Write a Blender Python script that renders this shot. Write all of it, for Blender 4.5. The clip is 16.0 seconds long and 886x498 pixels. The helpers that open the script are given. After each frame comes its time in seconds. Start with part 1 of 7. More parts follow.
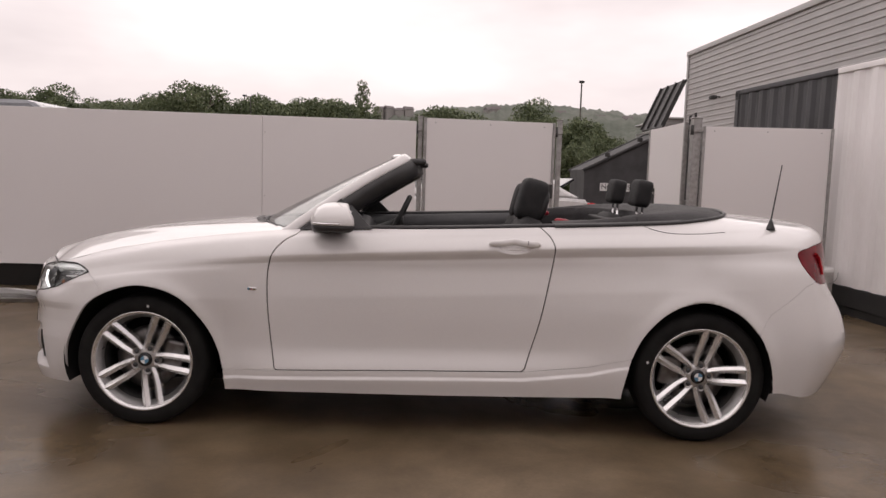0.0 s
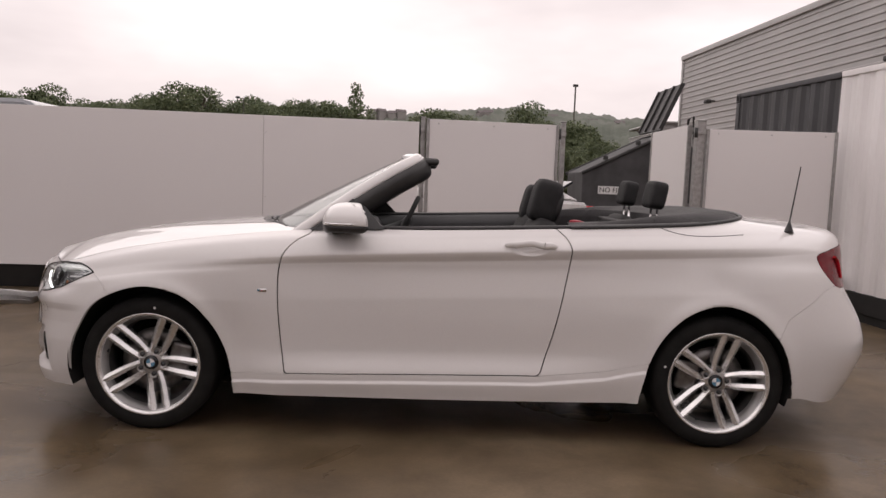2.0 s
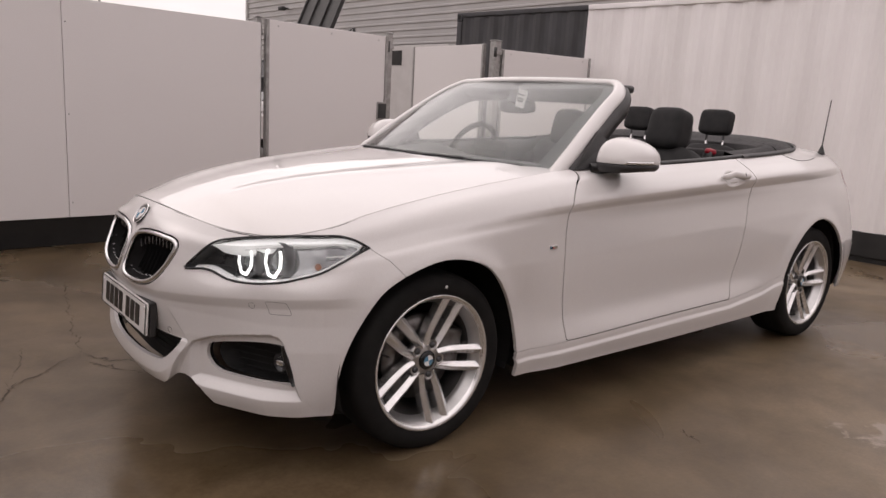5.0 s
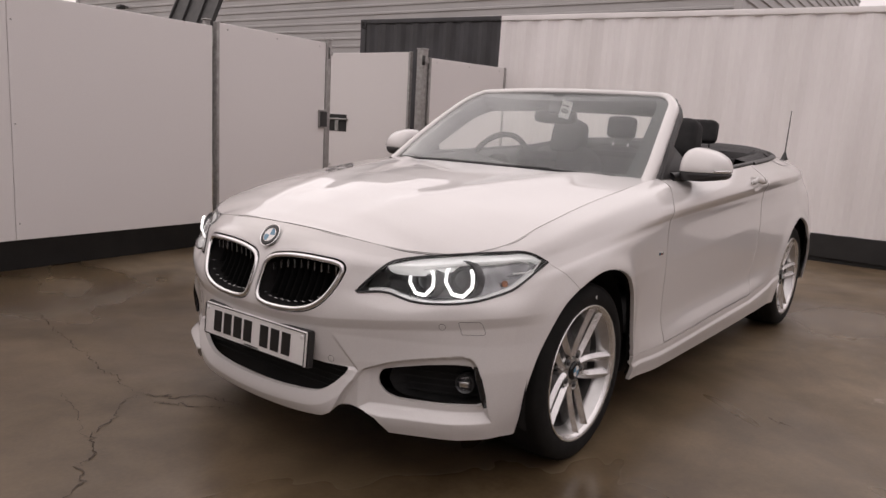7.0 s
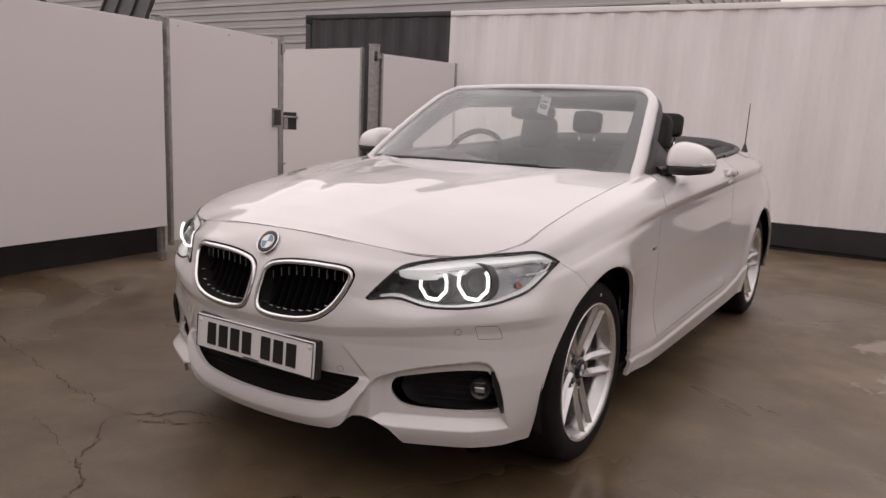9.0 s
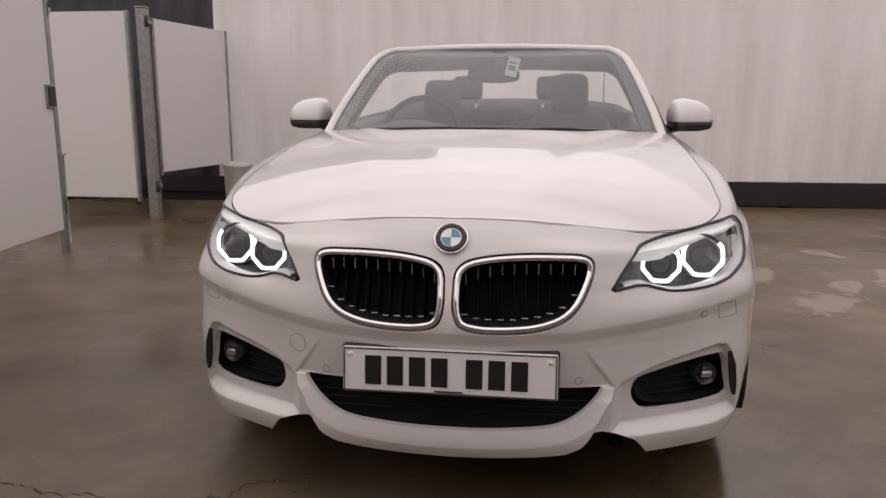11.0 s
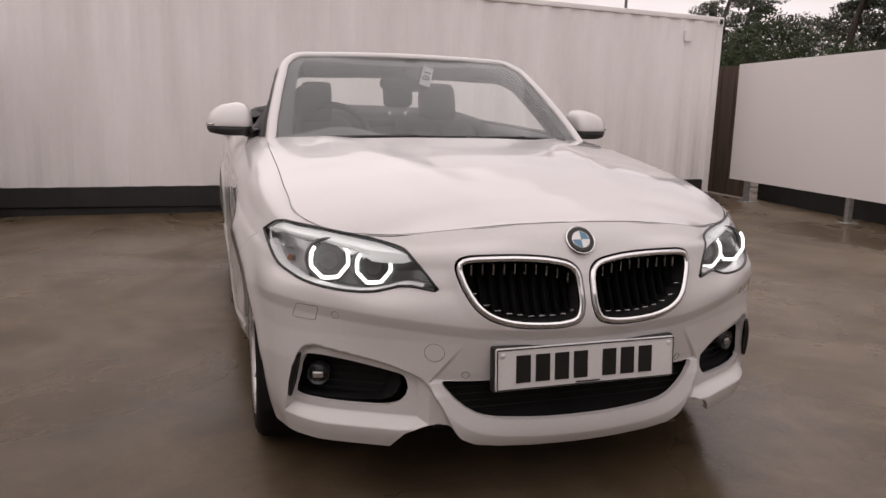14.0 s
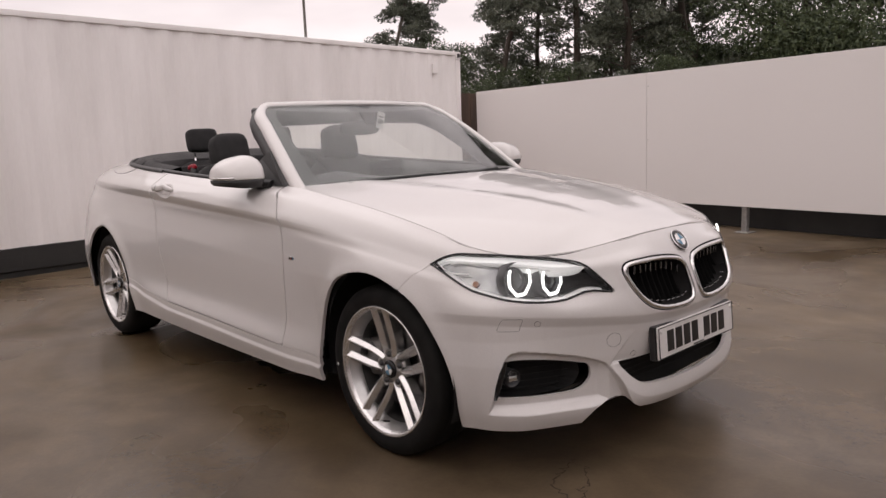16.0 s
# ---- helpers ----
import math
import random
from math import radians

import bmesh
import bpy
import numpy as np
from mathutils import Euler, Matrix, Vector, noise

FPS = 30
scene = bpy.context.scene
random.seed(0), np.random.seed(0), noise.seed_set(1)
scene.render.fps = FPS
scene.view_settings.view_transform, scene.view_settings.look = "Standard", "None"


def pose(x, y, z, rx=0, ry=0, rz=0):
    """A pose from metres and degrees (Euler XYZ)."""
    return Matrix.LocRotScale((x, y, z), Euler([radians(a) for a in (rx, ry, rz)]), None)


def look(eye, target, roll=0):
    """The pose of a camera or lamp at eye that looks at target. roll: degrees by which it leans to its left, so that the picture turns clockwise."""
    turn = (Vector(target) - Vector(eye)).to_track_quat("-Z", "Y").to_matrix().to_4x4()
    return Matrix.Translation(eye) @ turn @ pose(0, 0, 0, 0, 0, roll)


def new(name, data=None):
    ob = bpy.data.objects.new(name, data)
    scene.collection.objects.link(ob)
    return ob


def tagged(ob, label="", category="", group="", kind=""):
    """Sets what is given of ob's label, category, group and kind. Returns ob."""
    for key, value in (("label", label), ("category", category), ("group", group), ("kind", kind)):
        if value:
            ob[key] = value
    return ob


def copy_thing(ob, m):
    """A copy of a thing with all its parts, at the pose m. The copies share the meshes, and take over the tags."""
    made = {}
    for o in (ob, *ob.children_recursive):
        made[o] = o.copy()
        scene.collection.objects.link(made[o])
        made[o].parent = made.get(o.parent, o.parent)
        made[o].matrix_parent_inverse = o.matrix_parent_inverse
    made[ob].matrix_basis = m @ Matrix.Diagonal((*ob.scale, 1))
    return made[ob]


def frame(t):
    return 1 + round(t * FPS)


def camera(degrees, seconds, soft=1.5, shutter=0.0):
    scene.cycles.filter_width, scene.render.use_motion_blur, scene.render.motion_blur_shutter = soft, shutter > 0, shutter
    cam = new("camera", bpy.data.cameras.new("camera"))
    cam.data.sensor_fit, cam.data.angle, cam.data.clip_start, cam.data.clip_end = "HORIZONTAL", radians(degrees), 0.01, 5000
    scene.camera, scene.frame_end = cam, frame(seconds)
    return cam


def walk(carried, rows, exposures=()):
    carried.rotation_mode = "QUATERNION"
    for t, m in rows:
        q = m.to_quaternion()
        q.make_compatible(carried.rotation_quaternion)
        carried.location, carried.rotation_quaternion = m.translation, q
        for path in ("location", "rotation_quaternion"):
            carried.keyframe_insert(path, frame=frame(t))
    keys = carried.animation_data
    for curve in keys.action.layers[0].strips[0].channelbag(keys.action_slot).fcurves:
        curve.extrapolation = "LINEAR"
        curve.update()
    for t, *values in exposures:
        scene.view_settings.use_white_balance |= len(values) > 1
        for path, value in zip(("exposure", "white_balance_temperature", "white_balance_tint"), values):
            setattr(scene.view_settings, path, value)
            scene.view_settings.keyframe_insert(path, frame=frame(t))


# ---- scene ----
# ---------------------------------------------------------------- camera and walk
cam = camera(62.2, 16.0)
PATH = [
    (0, (0.049, -4.301, 1.246), (0.071, -2.31, 1.051), 1.8),
    (0.5, (0.035, -4.297, 1.245), (0.058, -2.306, 1.057), 1.3),
    (1, (0.023, -4.29, 1.246), (0.044, -2.298, 1.064), 1.1),
    (1.5, (0.013, -4.285, 1.246), (0.037, -2.294, 1.066), 1.5),
    (2, (-0.056, -4.229, 1.228), (-0.012, -2.239, 1.042), 2.1),
    (2.5, (-0.411, -4.16, 1.212), (-0.211, -2.182, 0.991), 3.3),
    (3, (-0.843, -3.98, 1.194), (-0.361, -2.061, 0.9), 4.0),
    (3.5, (-1.34, -3.734, 1.231), (-0.676, -1.875, 0.908), 4.2),
    (4, (-1.902, -3.462, 1.232), (-1.041, -1.691, 0.883), 3.5),
    (4.5, (-2.371, -3.076, 1.197), (-1.297, -1.424, 0.855), 3.2),
    (5, (-2.877, -2.703, 1.187), (-1.63, -1.185, 0.811), 3.1),
    (5.2, (-3.019, -2.551, 1.213), (-1.696, -1.099, 0.838), 2.9),
    (7.3, (-3.637, -1.915, 1.153), (-2.067, -0.722, 0.816), 3.4),
    (7.5, (-3.643, -1.915, 1.159), (-2.066, -0.731, 0.824), 3.6),
    (8, (-3.645, -1.909, 1.158), (-2.059, -0.733, 0.84), 3.6),
    (8.2, (-3.644, -1.908, 1.158), (-2.057, -0.735, 0.833), 3.7),
    (10.3, (-3.817, -0.75, 1.107), (-1.948, -0.143, 0.735), 0.3),
    (10.5, (-3.824, -0.567, 1.084), (-1.927, -0.056, 0.707), 0.7),
    (11, (-3.812, -0.206, 1.076), (-1.865, 0.046, 0.692), 0.2),
    (11.5, (-3.799, -0.005, 1.092), (-1.843, 0.136, 0.702), 0.1),
    (12, (-3.816, 0.053, 1.095), (-1.856, 0.146, 0.71), 0.5),
    (12.5, (-3.816, 0.081, 1.095), (-1.854, 0.141, 0.715), 0.7),
    (13, (-3.812, 0.144, 1.095), (-1.848, 0.109, 0.716), 1.2),
    (13.5, (-3.855, 0.51, 1.101), (-1.915, 0.195, 0.733), 1.6),
    (14, (-3.799, 0.921, 1.086), (-1.921, 0.338, 0.72), 1.2),
    (14.5, (-3.709, 1.389, 1.107), (-1.953, 0.516, 0.712), 1.4),
    (15, (-3.579, 1.835, 1.113), (-1.948, 0.739, 0.745), -0.6),
    (15.5, (-3.451, 2.14, 1.141), (-1.9, 0.924, 0.804), -2.1),
    (16, (-3.42, 2.388, 1.165), (-1.96, 1.056, 0.858), -2.3),
]

walk(cam, [(t, look(eye, target, roll)) for t, eye, target, roll in PATH],
     [(0, 0.06), (2.5, 0.03), (3.0, 0.13), (3.5, 0.26), (4.2, 0.26), (5.0, 0.16), (7.5, 0.02), (10.5, -0.02), (13.5, -0.06), (15.0, 0.08), (16.0, 0.09)])

# ---------------------------------------------------------------- sky and light
world = bpy.data.worlds.new("overcast_sky")
scene.world = world
world.use_nodes = True


def build_sky():
    nt = world.node_tree
    nt.nodes.clear()
    out = nt.nodes.new("ShaderNodeOutputWorld")
    bg = nt.nodes.new("ShaderNodeBackground")
    co = nt.nodes.new("ShaderNodeTexCoord")
    stretch = nt.nodes.new("ShaderNodeMapping")
    stretch.inputs["Scale"].default_value = (1.0, 1.0, 3.2)
    clouds = nt.nodes.new("ShaderNodeTexNoise")
    clouds.inputs["Scale"].default_value = 1.7
    clouds.inputs["Detail"].default_value = 5
    clouds.inputs["Roughness"].default_value = 0.5
    ramp = nt.nodes.new("ShaderNodeValToRGB")
    ramp.color_ramp.elements[0].position = 0.40
    ramp.color_ramp.elements[0].color = (0.62, 0.54, 0.55, 1)
    ramp.color_ramp.elements[1].position = 0.72
    ramp.color_ramp.elements[1].color = (0.985, 0.872, 0.868, 1)
    sky = nt.nodes.new("ShaderNodeTexSky")
    sky.sky_type = "NISHITA"
    sky.sun_disc = False
    sky.sun_elevation = radians(45)
    sky.sun_rotation = radians(-8)
    sky.air_density, sky.dust_density = 1.0, 6.0
    dim = nt.nodes.new("ShaderNodeMixRGB")
    dim.blend_type = "MIX"
    dim.inputs["Fac"].default_value = 0.06
    scale = nt.nodes.new("ShaderNodeVectorMath")
    scale.operation = "SCALE"
    scale.inputs["Scale"].default_value = 0.10
    nt.links.new(co.outputs["Generated"], stretch.inputs["Vector"])
    nt.links.new(stretch.outputs["Vector"], clouds.inputs["Vector"])
    nt.links.new(clouds.outputs["Fac"], ramp.inputs["Fac"])
    nt.links.new(sky.outputs["Color"], scale.inputs[0])
    nt.links.new(ramp.outputs["Color"], dim.inputs["Color1"])
    nt.links.new(scale.outputs["Vector"], dim.inputs["Color2"])
    nt.links.new(dim.outputs["Color"], bg.inputs["Color"])
    bg.inputs["Strength"].default_value = 1.21
    nt.links.new(bg.outputs["Background"], out.inputs["Surface"])


build_sky()
sun_data = bpy.data.lights.new("sun", "SUN")
sun_data.energy, sun_data.angle, sun_data.color = 1.25, radians(180), (1.0, 0.93, 0.90)
sun = new("sun", sun_data)
sun.matrix_world = look((-1.5, 10, 10), (0, 0, 0))

# ---------------------------------------------------------------- materials
def material(name, col, col2=None, rough=0.5, metal=0.0, scale=6.0, fine=90.0, bump=0.1, rough2=None,
             coat=0.0, spec=0.5, emit=None, strength=0.0, stretch=(1, 1, 1), mixing=(0.35, 0.7)):
    """A surface with variation at two scales: broad patches between col and col2, fine grain, and relief."""
    m = bpy.data.materials.new(name)
    m.use_nodes = True
    nt = m.node_tree
    b = nt.nodes["Principled BSDF"]
    b.inputs["Metallic"].default_value = metal
    b.inputs["Specular IOR Level"].default_value = spec
    b.inputs["Coat Weight"].default_value = coat
    b.inputs["Coat Roughness"].default_value = 0.025
    col2 = col2 or tuple(c * 0.86 for c in col)
    co = nt.nodes.new("ShaderNodeTexCoord")
    mp = nt.nodes.new("ShaderNodeMapping")
    mp.inputs["Scale"].default_value = stretch
    nt.links.new(co.outputs["Object"], mp.inputs["Vector"])
    broad = nt.nodes.new("ShaderNodeTexNoise")
    broad.inputs["Scale"].default_value, broad.inputs["Detail"].default_value = scale, 6
    grain = nt.nodes.new("ShaderNodeTexNoise")
    grain.inputs["Scale"].default_value, grain.inputs["Detail"].default_value = fine, 3
    for n in (broad, grain):
        nt.links.new(mp.outputs["Vector"], n.inputs["Vector"])
    ramp = nt.nodes.new("ShaderNodeValToRGB")
    ramp.color_ramp.elements[0].position, ramp.color_ramp.elements[1].position = mixing
    ramp.color_ramp.elements[0].color, ramp.color_ramp.elements[1].color = (*col2, 1), (*col, 1)
    nt.links.new(broad.outputs["Fac"], ramp.inputs["Fac"])
    grainmix = nt.nodes.new("ShaderNodeMixRGB")
    grainmix.blend_type = "OVERLAY"
    grainmix.inputs["Fac"].default_value = 0.12
    nt.links.new(ramp.outputs["Color"], grainmix.inputs["Color1"])
    nt.links.new(grain.outputs["Fac"], grainmix.inputs["Color2"])
    nt.links.new(grainmix.outputs["Color"], b.inputs["Base Color"])
    rr = nt.nodes.new("ShaderNodeMapRange")
    rr.inputs["To Min"].default_value, rr.inputs["To Max"].default_value = rough2 if rough2 is not None else rough * 0.85, rough
    nt.links.new(broad.outputs["Fac"], rr.inputs["Value"])
    nt.links.new(rr.outputs["Result"], b.inputs["Roughness"])
    if bump:
        bp = nt.nodes.new("ShaderNodeBump")
        bp.inputs["Strength"].default_value, bp.inputs["Distance"].default_value = bump, 0.004
        nt.links.new(grain.outputs["Fac"], bp.inputs["Height"])
        nt.links.new(bp.outputs["Normal"], b.inputs["Normal"])
    if emit:
        b.inputs["Emission Color"].default_value, b.inputs["Emission Strength"].default_value = (*emit, 1), strength
    return m


def glass_material(name, tint, least_gloss=0.035):
    """Thin clear glass: what is behind it shows straight through, with a gloss that grows towards grazing views."""
    m = bpy.data.materials.new(name)
    m.use_nodes = True
    nt = m.node_tree
    nt.nodes.clear()
    out = nt.nodes.new("ShaderNodeOutputMaterial")
    clear, gloss = nt.nodes.new("ShaderNodeBsdfTransparent"), nt.nodes.new("ShaderNodeBsdfGlossy")
    clear.inputs["Color"].default_value = (*tint, 1)
    gloss.inputs["Roughness"].default_value = 0.01
    rim, blend = nt.nodes.new("ShaderNodeLayerWeight"), nt.nodes.new("ShaderNodeMixShader")
    rim.inputs["Blend"].default_value = 0.5
    steep, span = nt.nodes.new("ShaderNodeMath"), nt.nodes.new("ShaderNodeMapRange")
    steep.operation = "POWER"
    steep.inputs[1].default_value = 5.0
    span.inputs["To Min"].default_value, span.inputs["To Max"].default_value = least_gloss, 0.8
    nt.links.new(rim.outputs["Facing"], steep.inputs[0])
    nt.links.new(steep.outputs[0], span.inputs["Value"])
    nt.links.new(span.outputs["Result"], blend.inputs["Fac"])
    nt.links.new(clear.outputs["BSDF"], blend.inputs[1])
    nt.links.new(gloss.outputs["BSDF"], blend.inputs[2])
    nt.links.new(blend.outputs["Shader"], out.inputs["Surface"])
    return m


# ---------------------------------------------------------------- mesh helpers
def thing(name, label, category, place=(0, 0, 0), turn=0.0, group="", kind=""):
    ob = new(name)
    ob.matrix_basis = pose(*place, 0, 0, turn)
    return tagged(ob, label, category, group, kind)


def part(name, bm, mat, parent=None, label="", smooth=True):
    """Links a bmesh, or (points, faces[, normals]), as one mesh object under a thing or a part."""
    me = bpy.data.meshes.new(name)
    if isinstance(bm, bmesh.types.BMesh):
        # eased boxes: the broad faces set the normals, so that they stay flat
        bm.normal_update()
        smooth = smooth and len(bm.verts) > 8
        normals = [sum((f.normal * f.calc_area() for f in v.link_faces), Vector()).normalized() for v in bm.verts] if smooth else None
        bm.to_mesh(me)
        bm.free()
    else:
        me.from_pydata([tuple(map(float, p)) for p in bm[0]], [], [tuple(map(int, f)) for f in bm[1]])
        normals = bm[2] if len(bm) > 2 else None
    me.materials.append(mat)
    me.polygons.foreach_set("use_smooth", [smooth] * len(me.polygons))
    me.update()
    if normals is not None:
        me.normals_split_custom_set_from_vertices([tuple(map(float, n)) for n in normals])
    ob = new(name, me)
    ob.parent = parent
    if label:
        tagged(ob, label)
    return ob


def structure(name, bm, mat, label, category, smooth=False):
    return tagged(part(name, bm, mat, None, "", smooth), label, category, "", "structure")


def crate(x0, x1, y0, y1, z0, z1, bevel=0.004, seg=1, m=None):
    """A box with eased edges."""
    bm = bmesh.new()
    bmesh.ops.create_cube(bm, size=1, matrix=Matrix.LocRotScale(((x0 + x1) / 2, (y0 + y1) / 2, (z0 + z1) / 2), None,
                                                                (abs(x1 - x0), abs(y1 - y0), abs(z1 - z0))))
    if bevel:
        bmesh.ops.bevel(bm, geom=bm.edges[:], offset=bevel, segments=seg, affect="EDGES", profile=0.5)
    if m is not None:
        bmesh.ops.transform(bm, matrix=m, verts=bm.verts)
    return bm


def join(*bms):
    out = bmesh.new()
    for bm in bms:
        me = bpy.data.meshes.new("joining")
        bm.to_mesh(me)
        bm.free()
        out.from_mesh(me)
        bpy.data.meshes.remove(me)
    return out


def smooth_curve(points, n, closed=False):
    """n points along a Catmull-Rom curve through the given ones, spaced by chord length."""
    p = np.array(points, float)
    if closed:
        p = np.vstack([p, p[:1]])
    t = np.r_[0, np.cumsum(np.linalg.norm(np.diff(p, axis=0), axis=1) ** 0.6)]
    d = np.empty_like(p)
    dt = np.diff(t)[:, None]
    s = np.diff(p, axis=0) / dt
    d[1:-1] = (s[:-1] * dt[1:] + s[1:] * dt[:-1]) / (dt[1:] + dt[:-1])
    d[0], d[-1] = ((s[0] + s[-1]) / 2,) * 2 if closed else (s[0], s[-1])
    u = np.linspace(0, t[-1], n + 1)[:-1] if closed else np.linspace(0, t[-1], n)
    k = np.clip(np.searchsorted(t, u, side="right") - 1, 0, len(t) - 2)
    h, w = (t[k + 1] - t[k])[:, None], ((u - t[k]) / (t[k + 1] - t[k]))[:, None]
    return ((2 * w**3 - 3 * w**2 + 1) * p[k] + (w**3 - 2 * w**2 + w) * h * d[k]
            + (3 * w**2 - 2 * w**3) * p[k + 1] + (w**3 - w**2) * h * d[k + 1])


def sweep(points, radius, sides=8, closed=False, flat=1.0, up=(0, 0, 1)):
    """A tube along points; radius may be a list. flat squeezes it along the second axis."""
    p = np.array(points, float)
    n = len(p)
    r = np.broadcast_to(np.array(radius, float), (n,))
    tang = np.roll(p, -1, 0) - np.roll(p, 1, 0) if closed else np.gradient(p, axis=0)
    tang /= np.linalg.norm(tang, axis=1)[:, None] + 1e-12
    a = np.cross(tang, up)
    small = np.linalg.norm(a, axis=1) < 0.05
    a[small] = np.cross(tang[small], (1, 0, 0.01))
    a /= np.linalg.norm(a, axis=1)[:, None]
    b = np.cross(a, tang)
    th = np.arange(sides) * 2 * np.pi / sides
    ring = p[:, None] + r[:, None, None] * (np.cos(th)[None, :, None] * a[:, None] + flat * np.sin(th)[None, :, None] * b[:, None])
    v = ring.reshape(-1, 3)
    f = []
    for i in range(n if closed else n - 1):
        for j in range(sides):
            i2, j2 = (i + 1) % n, (j + 1) % sides
            f.append((i * sides + j, i * sides + j2, i2 * sides + j2, i2 * sides + j))
    if not closed:
        f += [tuple(range(sides)), tuple(range((n - 1) * sides, n * sides))[::-1]]
    return v, f


def lathe(profile, n=64, axis="y"):
    """Turns (radius, along) pairs round an axis."""
    th = np.arange(n) * 2 * np.pi / n
    v, k = [], len(profile)
    for a in th:
        for r, h in profile:
            p = (r * np.cos(a), h, r * np.sin(a)) if axis == "y" else ((h, r * np.cos(a), r * np.sin(a)) if axis == "x" else (r * np.cos(a), r * np.sin(a), h))
            v.append(p)
    f = [(i * k + j, i * k + j + 1, (i + 1) % n * k + j + 1, (i + 1) % n * k + j) for i in range(n) for j in range(k - 1)]
    return np.array(v), f


def sheet(grid):
    """Quads over a grid of points."""
    g = np.asarray(grid, float)
    a, b = g.shape[:2]
    i, j = np.meshgrid(np.arange(a - 1), np.arange(b - 1), indexing="ij")
    k = (i * b + j).ravel()
    return g.reshape(-1, 3), np.stack([k, k + b, k + b + 1, k + 1], 1)


def merge(*pieces):
    v, f, n = [], [], 0
    for piece in pieces:
        v.append(np.asarray(piece[0], float).reshape(-1, 3))
        f += [tuple(int(i) + n for i in face) for face in piece[1]]
        n += len(v[-1])
    return np.vstack(v), f


def lettering(text, size, mat, parent, place, name="lettering", depth=0.0015):
    cu = bpy.data.curves.new(name, "FONT")
    cu.body, cu.size, cu.extrude, cu.align_x, cu.align_y = text, size, depth, "LEFT", "CENTER"
    tmp = bpy.data.objects.new("tmp", cu)
    scene.collection.objects.link(tmp)
    me = bpy.data.meshes.new_from_object(tmp.evaluated_get(bpy.context.evaluated_depsgraph_get()))
    bpy.data.objects.remove(tmp)
    bpy.data.curves.remove(cu)
    me.materials.clear()
    me.materials.append(mat)
    ob = new(name, me)
    ob.parent = parent
    ob.matrix_basis = place
    return ob

# ---------------------------------------------------------------- surfaces of the place
white_board = material("white_hoarding_board", (0.715, 0.685, 0.677), (0.70, 0.668, 0.660), 0.5, scale=0.5, fine=160, bump=0.03)
galvanised = material("galvanised_steel", (0.42, 0.41, 0.40), (0.3, 0.29, 0.28), 0.45, 0.7, scale=25, fine=220, bump=0.05)
dark_steel = material("dark_weathered_steel", (0.05, 0.048, 0.047), (0.03, 0.03, 0.03), 0.6, 0.2, scale=9, bump=0.1)
matt_black = material("matt_black_surface", (0.012, 0.0115, 0.0115), (0.02, 0.019, 0.018), 0.8, scale=4, bump=0.15)
white_steel = material("white_painted_steel", (0.86, 0.83, 0.825), (0.76, 0.73, 0.72), 0.5, scale=2.2, fine=60, bump=0.05, stretch=(1, 1, 0.25))
black_steel = material("black_container_paint", (0.045, 0.045, 0.05), (0.025, 0.024, 0.026), 0.55, scale=5, bump=0.08, stretch=(1, 1, 0.4))
rust = material("rusty_steel", (0.16, 0.085, 0.06), (0.07, 0.05, 0.045), 0.85, scale=14, bump=0.3)
cladding_grey = material("grey_cladding_sheet", (0.42, 0.405, 0.40), (0.36, 0.35, 0.345), 0.5, 0.15, scale=0.7, bump=0.02)
concrete_mat = bpy.data.materials.new("wet_stained_concrete")


